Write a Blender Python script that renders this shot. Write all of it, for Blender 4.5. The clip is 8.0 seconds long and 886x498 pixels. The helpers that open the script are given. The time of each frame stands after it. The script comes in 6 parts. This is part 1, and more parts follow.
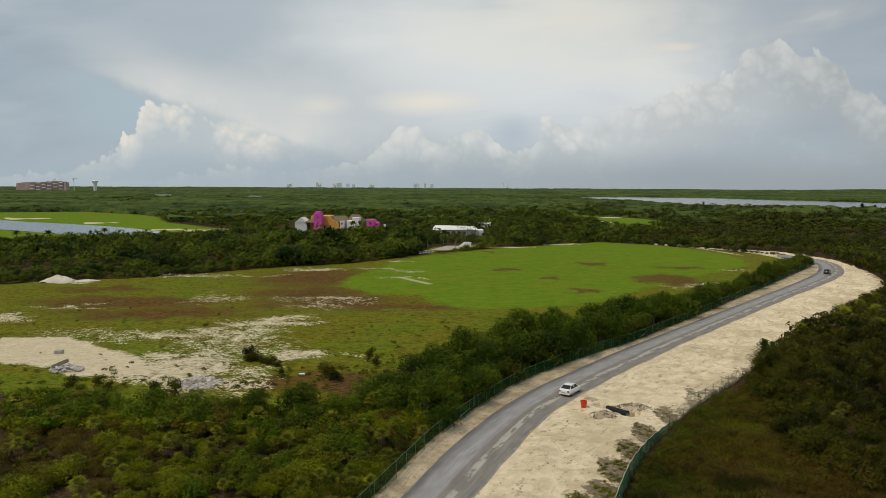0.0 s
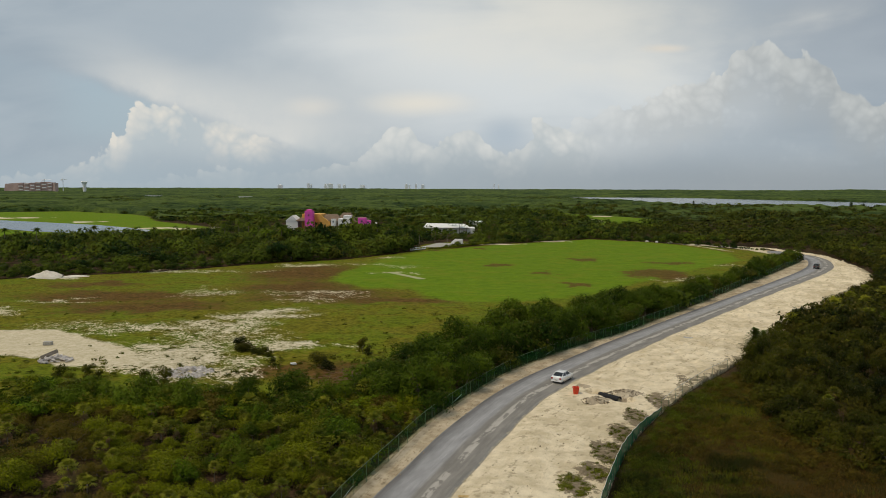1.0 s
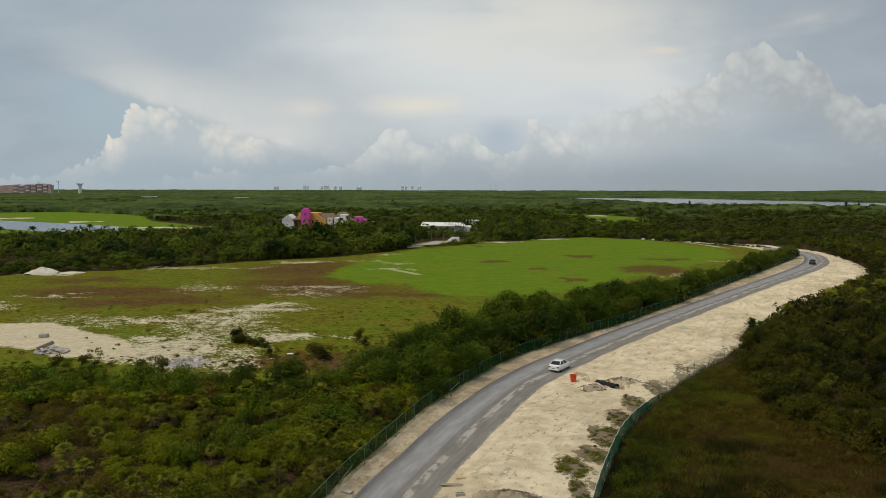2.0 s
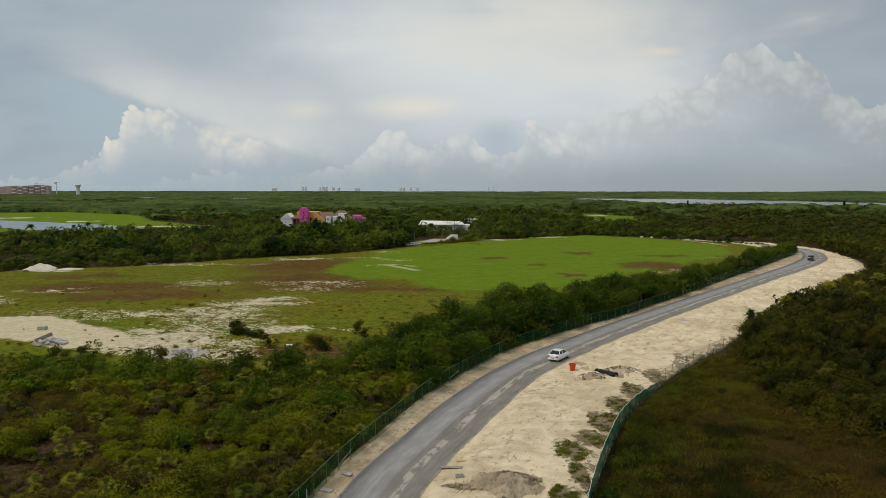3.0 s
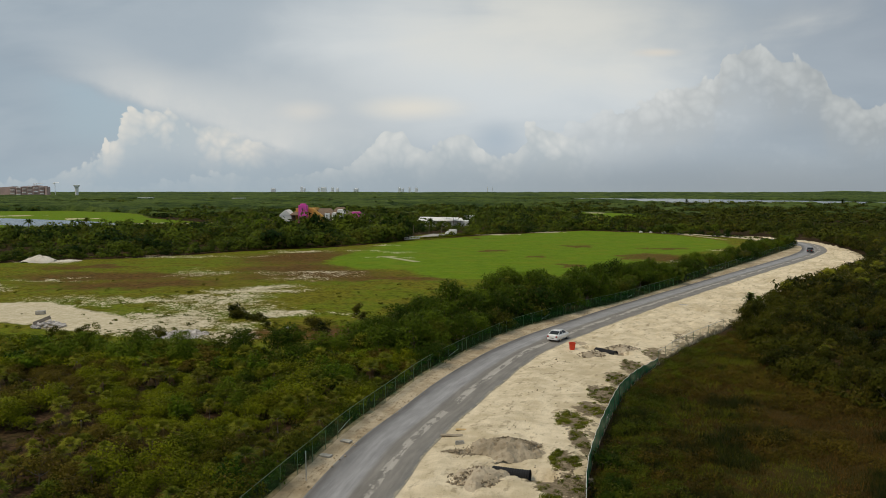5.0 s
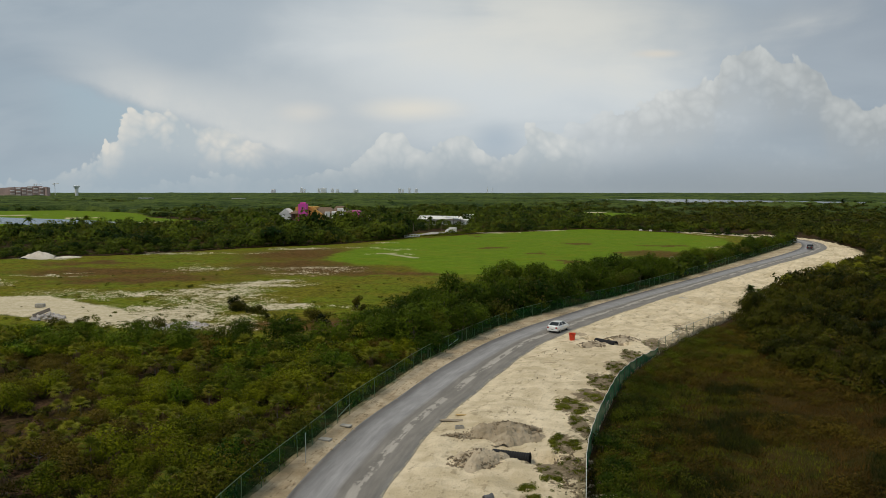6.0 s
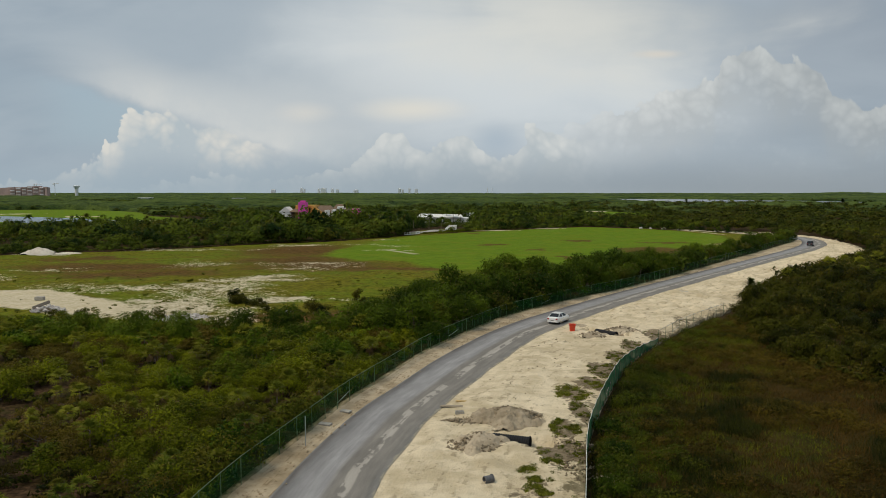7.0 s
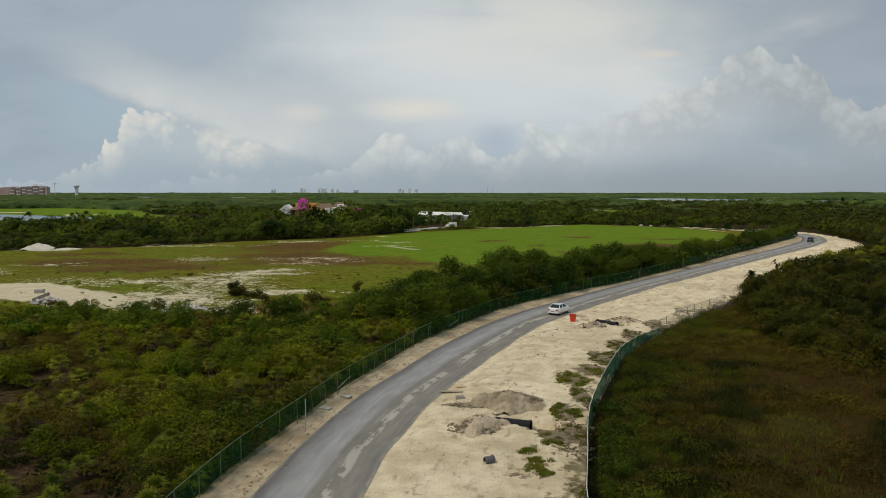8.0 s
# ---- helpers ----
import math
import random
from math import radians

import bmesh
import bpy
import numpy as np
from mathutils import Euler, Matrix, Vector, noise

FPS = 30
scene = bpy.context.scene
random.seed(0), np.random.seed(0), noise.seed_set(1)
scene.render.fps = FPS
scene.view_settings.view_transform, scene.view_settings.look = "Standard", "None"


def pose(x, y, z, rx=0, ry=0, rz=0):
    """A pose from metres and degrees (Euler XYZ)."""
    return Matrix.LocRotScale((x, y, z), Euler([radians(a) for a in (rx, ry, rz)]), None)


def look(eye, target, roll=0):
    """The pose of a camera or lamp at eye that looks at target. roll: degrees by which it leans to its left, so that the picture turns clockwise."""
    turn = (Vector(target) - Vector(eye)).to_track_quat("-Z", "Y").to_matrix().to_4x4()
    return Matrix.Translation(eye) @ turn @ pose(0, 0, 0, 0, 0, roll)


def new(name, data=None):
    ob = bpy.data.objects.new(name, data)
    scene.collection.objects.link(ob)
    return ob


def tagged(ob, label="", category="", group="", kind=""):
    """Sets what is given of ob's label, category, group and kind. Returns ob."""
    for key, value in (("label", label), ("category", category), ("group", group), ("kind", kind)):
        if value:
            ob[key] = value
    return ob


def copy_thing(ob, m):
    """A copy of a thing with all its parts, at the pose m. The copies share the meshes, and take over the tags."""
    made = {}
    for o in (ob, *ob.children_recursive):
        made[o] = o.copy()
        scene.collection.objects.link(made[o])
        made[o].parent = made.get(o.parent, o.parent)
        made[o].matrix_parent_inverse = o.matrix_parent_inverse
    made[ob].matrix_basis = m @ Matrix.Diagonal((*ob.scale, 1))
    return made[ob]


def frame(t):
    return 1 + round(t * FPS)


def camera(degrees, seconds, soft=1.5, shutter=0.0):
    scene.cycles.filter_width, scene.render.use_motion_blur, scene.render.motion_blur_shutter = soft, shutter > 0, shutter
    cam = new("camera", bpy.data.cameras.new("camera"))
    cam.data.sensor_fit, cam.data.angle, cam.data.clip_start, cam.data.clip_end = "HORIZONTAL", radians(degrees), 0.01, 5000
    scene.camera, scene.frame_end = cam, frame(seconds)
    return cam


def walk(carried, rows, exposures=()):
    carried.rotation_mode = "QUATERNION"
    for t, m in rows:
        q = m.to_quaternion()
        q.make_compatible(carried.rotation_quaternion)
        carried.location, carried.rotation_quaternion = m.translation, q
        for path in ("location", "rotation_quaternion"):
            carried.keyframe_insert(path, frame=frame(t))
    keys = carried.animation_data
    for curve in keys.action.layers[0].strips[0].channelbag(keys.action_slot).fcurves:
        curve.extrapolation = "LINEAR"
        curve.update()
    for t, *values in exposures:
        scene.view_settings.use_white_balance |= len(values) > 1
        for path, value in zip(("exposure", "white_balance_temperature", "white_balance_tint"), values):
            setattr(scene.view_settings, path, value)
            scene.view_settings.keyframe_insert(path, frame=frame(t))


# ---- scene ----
cam = camera(60.9, 8.0, soft=0.65)
# seconds, eye, target, roll
PATH = [
    (0.0, (0.34, 0.05, 29.334), (0.282, 2.042, 29.163), 0.25),
    (0.5, (0.31, 0.06, 28.384), (0.265, 2.052, 28.214), 0.2),
    (1.0, (0.27, 0.06, 27.426), (0.235, 2.053, 27.258), 0.2),
    (1.5, (0.22, 0.02, 26.514), (0.191, 2.013, 26.348), 0.15),
    (3.0, (0.08, -0.16, 24.03), (0.059, 1.834, 23.87), 0.05),
    (3.5, (0.06, -0.17, 23.274), (0.04, 1.824, 23.114), 0.0),
    (4.0, (0.05, -0.16, 22.54), (0.03, 1.834, 22.381), 0.0),
    (4.5, (0.04, -0.16, 21.822), (0.021, 1.834, 21.664), 0.0),
    (6.0, (0.045, -0.22, 19.701), (0.027, 1.774, 19.547), 0.0),
    (6.5, (0.045, -0.23, 19.088), (0.027, 1.764, 18.935), 0.0),
    (7.0, (0.04, -0.22, 18.438), (0.022, 1.774, 18.285), 0.0),
    (7.5, (0.024, -0.2, 17.812), (0.007, 1.794, 17.659), 0.0),
    (8.0, (0.002, -0.17, 17.168), (-0.016, 1.824, 17.015), 0.0),
]
walk(cam, [(t, look(eye, target, roll)) for t, eye, target, roll in PATH], [(0.0, 0.03, 7050, 10), (1.5, -0.02, 7000, 10), (4.0, -0.04, 6950, 10), (8.0, -0.08, 6850, 9)])


# ---- node helpers ----
class Graph:
    """Short hand for node trees: g.add(kind, {input: value or socket}, **settings) gives the node."""

    def __init__(self, tree):
        self.tree = tree
        tree.nodes.clear()

    def add(self, kind, values=None, **settings):
        node = self.tree.nodes.new("ShaderNode" + kind)
        for key, value in settings.items():
            setattr(node, key, value)
        for key, value in (values or {}).items():
            if isinstance(value, bpy.types.NodeSocket):
                self.tree.links.new(value, node.inputs[key])
            else:
                node.inputs[key].default_value = value
        return node

    def math(self, op, a, b=0.0, c=0.0, clamp=False):
        return self.add("Math", {0: a, 1: b, 2: c}, operation=op, use_clamp=clamp).outputs[0]

    def noise(self, vector, scale, detail=4.0, rough=0.55, distort=0.0, normal=True):
        node = self.add("TexNoise", {"Vector": vector, "Scale": scale, "Detail": detail, "Roughness": rough, "Distortion": distort})
        return node.outputs[0]

    def step(self, value, low, high, to0=0.0, to1=1.0):
        return self.add("MapRange", {0: value, 1: low, 2: high, 3: to0, 4: to1}, interpolation_type="SMOOTHSTEP").outputs[0]

    def mix(self, factor, a, b):
        return self.add("Mix", {0: factor, 6: a, 7: b}, data_type="RGBA").outputs[2]

    def attr(self, name):
        return self.add("Attribute", attribute_name=name).outputs[2]

    def ramp(self, factor, stops, interpolation="LINEAR"):
        node = self.add("ValToRGB", {0: factor})
        node.color_ramp.interpolation = interpolation
        while len(node.color_ramp.elements) < len(stops):
            node.color_ramp.elements.new(0.5)
        for element, (at, colour) in zip(node.color_ramp.elements, stops):
            element.position = at
            element.color = (colour, colour, colour, 1) if isinstance(colour, (int, float)) else (*colour, 1)
        return node.outputs[0]


# ---- sky and sun ----
SUN_AZIMUTH, SUN_HEIGHT = radians(-118), radians(60)
ZENITH = 1.15
world = bpy.data.worlds.new("sky")
scene.world = world
world.use_nodes = True
g = Graph(world.node_tree)
way = g.add("TexCoord").outputs["Generated"]
xyz = g.add("SeparateXYZ", {0: way})
X, Y, Z = xyz.outputs
blue = g.add("TexSky", sky_type="NISHITA", sun_disc=False, sun_elevation=SUN_HEIGHT, sun_rotation=SUN_AZIMUTH, air_density=1.2, dust_density=3.0)
clear = g.add("VectorMath", {0: blue.outputs[0], 3: 0.1}, operation="SCALE").outputs[0]
clear = g.mix(0.45, clear, (0.33, 0.41, 0.48, 1))
ahead = g.math("MAXIMUM", Y, 0.08)
U = g.math("DIVIDE", X, ahead)
V = g.math("DIVIDE", Z, ahead)
flat = g.add("CombineXYZ", {0: U, 1: V, 2: 0.0}).outputs[0]
puff, puff2, puff3 = g.noise(flat, 8.0, 7.0, 0.6), g.noise(flat, 30.0, 6.0, 0.62), g.noise(flat, 3.0, 5.0, 0.5)
warp = g.add("VectorMath", {0: flat, 1: g.add("VectorMath", {0: g.add("TexNoise", {"Vector": flat, "Scale": 14.0, "Detail": 4.0}).outputs[1], 3: 0.05}, operation="SCALE").outputs[0]}, operation="ADD").outputs[0]
cells = g.add("TexVoronoi", {"Vector": warp, "Scale": 38.0, "Smoothness": 0.4, "Randomness": 1.0}, feature="SMOOTH_F1").outputs[0]
cells2 = g.add("TexVoronoi", {"Vector": warp, "Scale": 95.0, "Smoothness": 0.3, "Randomness": 1.0}, feature="SMOOTH_F1").outputs[0]
knob = g.math("ADD", g.math("MULTIPLY", g.math("SUBTRACT", 0.42, cells), 0.022), g.math("MULTIPLY", g.math("SUBTRACT", 0.42, cells2), 0.011))
knob = g.math("MULTIPLY", g.math("ADD", knob, g.math("ADD", g.math("MULTIPLY", g.math("SUBTRACT", puff, 0.5), 0.045), g.math("MULTIPLY", g.math("SUBTRACT", puff2, 0.5), 0.02))), 0.72)
broad = g.noise(g.add("Mapping", {0: way, 3: (1.2, 1.2, 3.0)}).outputs[0], 1.7, 5.0, 0.5, 0.3)
streak = g.noise(g.add("Mapping", {0: flat, 2: (0, 0, -0.16), 3: (1.0, 3.4, 1.0)}).outputs[0], 3.6, 6.0, 0.52, 0.4)


def spot(u, v, wide, tall, wobble=0.8):
    """A soft patch of sky: 1 in its middle, 0 past its uneven rim."""
    a = g.math("DIVIDE", g.math("SUBTRACT", U, u), wide)
    b = g.math("DIVIDE", g.math("SUBTRACT", V, v), tall)
    d = g.math("SQRT", g.math("ADD", g.math("MULTIPLY", a, a), g.math("MULTIPLY", b, b)))
    d = g.math("ADD", d, g.math("MULTIPLY", g.math("SUBTRACT", g.math("ADD", puff3, streak), 1.0), wobble))
    return g.step(d, 1.0, 0.0)


def heap(profile, softness):
    """A cumulus: its mask and the height of its uneven top line over each point."""
    line = g.ramp(g.math("MULTIPLY_ADD", g.math("ADD", U, g.math("MULTIPLY", knob, 0.8)), 0.8, 0.5), [(0.5 + 0.8 * u, v / 0.25) for u, v in profile])
    over = g.math("SUBTRACT", g.math("MULTIPLY_ADD", line, 0.25, knob), V)
    return g.step(over, 0.0, softness), over


# high sheet: grey at both sides, bright over the middle, with a creamy glow and one blue gap
high = g.mix(g.step(g.math("ADD", streak, g.math("MULTIPLY", broad, 0.5)), 0.5, 0.95), (0.285, 0.37, 0.465, 1), (0.385, 0.465, 0.55, 1))
high = g.mix(g.math("MULTIPLY", spot(0.60, 0.22, 0.52, 0.24, 0.9), 0.6), high, (0.30, 0.355, 0.43, 1))
high = g.mix(g.math("MULTIPLY", spot(0.06, 0.14, 0.5, 0.15, 1.1), 0.95), high, (0.63, 0.70, 0.765, 1))
high = g.mix(g.math("MULTIPLY", spot(-0.06, 0.20, 0.34, 0.13, 0.9), 0.7), high, (0.66, 0.715, 0.76, 1))
high = g.mix(g.math("MULTIPLY", spot(0.17, 0.22, 0.34, 0.1, 1.3), 0.7), high, (0.71, 0.725, 0.70, 1))
high = g.mix(g.math("MULTIPLY", spot(0.27, 0.178, 0.045, 0.008, 0.5), 0.7), high, (0.70, 0.67, 0.62, 1))
high = g.mix(g.math("MULTIPLY", spot(-0.25, 0.1, 0.32, 0.095, 0.4), 1.0), high, (0.525, 0.585, 0.64, 1))
# the sheet's lower rim slopes down to the right; under it the sky is blue
rim = g.math("ADD", g.math("MULTIPLY_ADD", U, 0.33, 0.021), g.math("ADD", V, g.math("ADD", g.math("MULTIPLY", g.math("SUBTRACT", puff, 0.5), 0.035), g.math("MULTIPLY", g.math("SUBTRACT", puff3, 0.5), 0.03))))
gap = g.math("MULTIPLY", g.math("MULTIPLY", g.step(rim, 0.008, -0.012), g.step(V, 0.03, 0.085)), g.math("MULTIPLY", g.step(U, -0.30, -0.40), g.step(U, -0.57, -0.47, 0.2, 1.0)))
high = g.mix(g.math("MULTIPLY", gap, 0.75), high, g.mix(0.3, (0.385, 0.53, 0.66, 1), clear))
veil = g.math("MULTIPLY", g.math("MULTIPLY", g.step(rim, -0.004, 0.012), g.step(rim, 0.085, 0.012)), g.math("MULTIPLY", g.step(U, -0.06, -0.24), g.step(U, -0.56, -0.38)))
high = g.mix(g.math("MULTIPLY", veil, 0.85), high, g.mix(g.step(puff, 0.35, 0.65), (0.565, 0.62, 0.665, 1), (0.65, 0.685, 0.705, 1)))
high = g.mix(g.math("MULTIPLY", spot(-0.19, 0.103, 0.055, 0.02, 0.7), 0.6), high, (0.70, 0.70, 0.68, 1))
colour = g.mix(g.math("MULTIPLY", spot(-0.05, 0.107, 0.1, 0.022, 0.5), 0.75), high, (0.76, 0.75, 0.70, 1))
colour = g.mix(g.math("MULTIPLY", spot(0.062, 0.066, 0.045, 0.034, 0.5), 0.8), colour, (0.40, 0.495, 0.60, 1))
# cumulus heaps, far to near: outline, body, lit rim, strength
for profile, softness, dark, light, strength, (u0, u1, least) in (
    ([(-0.6, 0.0), (0.1, 0.02), (0.132, 0.07), (0.162, 0.092), (0.192, 0.105), (0.237, 0.116), (0.286, 0.133), (0.312, 0.139), (0.331, 0.149), (0.344, 0.146), (0.350, 0.174), (0.376, 0.191), (0.406, 0.188),
      (0.425, 0.173), (0.436, 0.168), (0.451, 0.175), (0.481, 0.160), (0.492, 0.134), (0.522, 0.122), (0.537, 0.112), (0.56, 0.114), (0.578, 0.122), (0.60, 0.117)], 0.005, g.mix(g.step(U, 0.22, 0.46), (0.50, 0.545, 0.58, 1), (0.385, 0.43, 0.465, 1)), g.mix(g.step(U, 0.22, 0.46), (0.67, 0.71, 0.735, 1), (0.55, 0.595, 0.62, 1)), 0.85, (0.13, 0.30, 0.4)),
    ([(-0.6, 0.0), (-0.25, 0.03), (-0.22, 0.06), (-0.2, 0.075), (-0.16, 0.085), (-0.13, 0.08), (-0.1, 0.085), (-0.08, 0.075), (0.0, 0.03), (0.6, 0.0)], 0.03, (0.44, 0.52, 0.59, 1), (0.52, 0.585, 0.64, 1), 0.6, (-0.4, -0.3, 1.0)),
    ([(-0.6, 0.0), (-0.14, 0.03), (-0.10, 0.063), (-0.085, 0.078), (-0.063, 0.081), (-0.054, 0.064), (-0.033, 0.055), (-0.025, 0.068), (0.0, 0.075), (0.016, 0.079), (0.027, 0.073), (0.0345, 0.061), (0.05, 0.05),
      (0.065, 0.044), (0.08, 0.049), (0.091, 0.065), (0.098, 0.083), (0.113, 0.089), (0.132, 0.083), (0.151, 0.072), (0.17, 0.075), (0.192, 0.068), (0.237, 0.056), (0.35, 0.05), (0.6, 0.05)], 0.004, (0.45, 0.52, 0.575, 1), (0.655, 0.695, 0.715, 1), 0.85, (0.22, 0.13, 0.0)),
    ([(-0.6, 0.01), (-0.5, 0.03), (-0.46, 0.057), (-0.442, 0.072), (-0.429, 0.096), (-0.419, 0.105), (-0.393, 0.110), (-0.363, 0.108), (-0.350, 0.096), (-0.329, 0.093), (-0.307, 0.091), (-0.292, 0.079),
      (-0.265, 0.068), (-0.235, 0.056), (-0.17, 0.045), (-0.1, 0.04), (0.6, 0.0)], 0.005, (0.46, 0.54, 0.605, 1), (0.735, 0.735, 0.71, 1), 0.88, (-0.20, -0.29, 0.0)),
):
    mask, over = heap(profile, softness)
    lumps = g.math("ADD", g.math("ADD", g.math("SUBTRACT", 0.42, cells), g.math("MULTIPLY", g.math("SUBTRACT", 0.42, cells2), 0.6)), g.math("MULTIPLY", g.math("SUBTRACT", puff, 0.5), 1.6))
    lit = g.math("ADD", g.step(over, 0.075, 0.0, 0.02, 0.72), g.math("MULTIPLY", lumps, 1.15), clamp=True)
    fade = g.math("MULTIPLY", g.step(over, 0.11, 0.01, 0.22, 1.0), g.math("MULTIPLY", g.step(U, u0, u1, least, 1.0), strength))
    colour = g.mix(g.math("MULTIPLY", mask, fade), colour, g.mix(lit, dark, light))
# grey air low over the land, and a brighter zenith, as under any overcast sky
colour = g.mix(g.step(V, 0.06, 0.0, 0.0, 0.85), colour, g.mix(g.step(U, -0.5, 0.5), (0.345, 0.44, 0.53, 1), (0.285, 0.335, 0.385, 1)))
zenith = g.step(Z, 0.3, 0.9, 1.0, ZENITH)
colour = g.add("VectorMath", {0: colour, 3: zenith}, operation="SCALE").outputs[0]
g.add("OutputWorld", {0: g.add("Background", {0: colour, 1: 1.0}).outputs[0]})

sun = new("sun", bpy.data.lights.new("sun", "SUN"))
sun.data.energy, sun.data.angle, sun.data.color = 1.9, radians(14), (1.0, 0.89, 0.72)
sun.matrix_world = look((0, 0, 0), (-math.sin(SUN_AZIMUTH) * math.cos(SUN_HEIGHT), -math.cos(SUN_AZIMUTH) * math.cos(SUN_HEIGHT), -math.sin(SUN_HEIGHT)))


# ---- materials ----
def material(name):
    made = bpy.data.materials.new(name)
    made.use_nodes = True
    return made, Graph(made.node_tree)


def finish(g, colour, rough=0.8, bump=None, strength=0.3, distance=0.05, metallic=0.0, specular=0.3):
    values = {"Base Color": colour, "Roughness": rough, "Metallic": metallic, "Specular IOR Level": specular}
    if bump is not None:
        values["Normal"] = g.add("Bump", {"Strength": strength, "Distance": distance, "Height": bump}).outputs[0]
    shader = g.add("BsdfPrincipled", values)
    g.add("OutputMaterial", {0: shader.outputs[0]})
    return shader


def place_of(g):
    return g.add("NewGeometry").outputs["Position"]


def ground_material():
    m, g = material("open_ground")
    P = place_of(g)
    grit, fine, half_m, mid, wide, broad = (g.noise(P, f, 6, 0.62) for f in (8.0, 2.4, 0.9, 0.3, 0.09, 0.03))

    def blend(*pairs):
        total = None
        for value, weight in pairs:
            term = g.math("MULTIPLY", g.math("SUBTRACT", value, 0.5), weight)
            total = term if total is None else g.math("ADD", total, term)
        return total

    ragged = blend((wide, 0.8), (mid, 1.0), (half_m, 0.9), (fine, 0.7))

    def zone(name, amount=0.5, soft=0.08):
        return g.step(g.math("ADD", g.attr(name), g.math("MULTIPLY", ragged, amount)), 0.5 - soft, 0.5 + soft)

    floor = g.mix(g.step(fine, 0.35, 0.7), (0.030, 0.019, 0.010, 1), (0.105, 0.062, 0.034, 1))
    floor = g.mix(g.step(mid, 0.45, 0.62, 0.0, 0.7), floor, (0.040, 0.036, 0.010, 1))
    mottle = g.math("ADD", blend((half_m, 2.6), (fine, 1.8), (mid, 1.4)), 0.5, clamp=True)
    dry = g.mix(mottle, (0.058, 0.058, 0.004, 1), (0.19, 0.172, 0.014, 1))
    lush = g.mix(mottle, (0.054, 0.077, 0.004, 1), (0.158, 0.185, 0.011, 1))
    olive = g.mix(g.step(g.math("ADD", wide, blend((mid, 0.5), (broad, 0.8))), 0.42, 0.6), dry, lush)
    brown = g.mix(mottle, (0.048, 0.022, 0.006, 1), (0.145, 0.072, 0.024, 1))
    olive = g.mix(g.math("MULTIPLY", g.step(g.math("ADD", mid, blend((half_m, 0.8))), 0.58, 0.76), 0.5), olive, brown)
    colour = g.mix(zone("field", 0.35), floor, olive)
    colour = g.mix(g.math("MULTIPLY", zone("brown", 0.9, 0.3), 0.9), colour, brown)
    streak = g.noise(g.add("Mapping", {0: P, 2: (0, 0, 0.9), 3: (0.12, 0.6, 1)}).outputs[0], 1.0, 4, 0.55)
    lawn = g.mix(g.math("ADD", blend((half_m, 1.4), (mid, 1.6), (streak, 1.2)), 0.5, clamp=True), (0.072, 0.136, 0.005, 1), (0.142, 0.216, 0.010, 1))
    lawn = g.mix(g.math("MULTIPLY", g.step(wide, 0.48, 0.66), 0.5), lawn, (0.165, 0.175, 0.014, 1))
    colour = g.mix(zone("green", 0.45, 0.16), colour, lawn)
    colour = g.mix(g.math("MULTIPLY", zone("scald", 1.0, 0.12), 0.85), colour, brown)
    pale = g.mix(mottle, (0.34, 0.29, 0.17, 1), (0.64, 0.56, 0.41, 1))
    stipple = blend((grit, 0.7), (fine, 1.7), (half_m, 1.1), (mid, 0.9), (wide, 0.5))
    speckled = g.step(g.math("ADD", g.attr("pale"), g.math("MULTIPLY", stipple, 1.1)), 0.40, 0.62)
    colour = g.mix(g.math("MULTIPLY", speckled, g.step(g.attr("pale"), 0.03, 0.25)), colour, pale)
    sand = g.mix(mottle, (0.46, 0.39, 0.25, 1), (0.62, 0.54, 0.39, 1))
    colour = g.mix(zone("sandy", 0.35), colour, sand)
    reeds = g.mix(g.step(mid, 0.35, 0.65), (0.024, 0.026, 0.004, 1), (0.050, 0.034, 0.009, 1))
    colour = g.mix(zone("marsh", 0.3), colour, reeds)
    finish(g, colour, 0.95, g.math("ADD", g.math("MULTIPLY", grit, 0.3), g.math("ADD", fine, half_m)), 0.8, 0.2, specular=0.05)
    return m


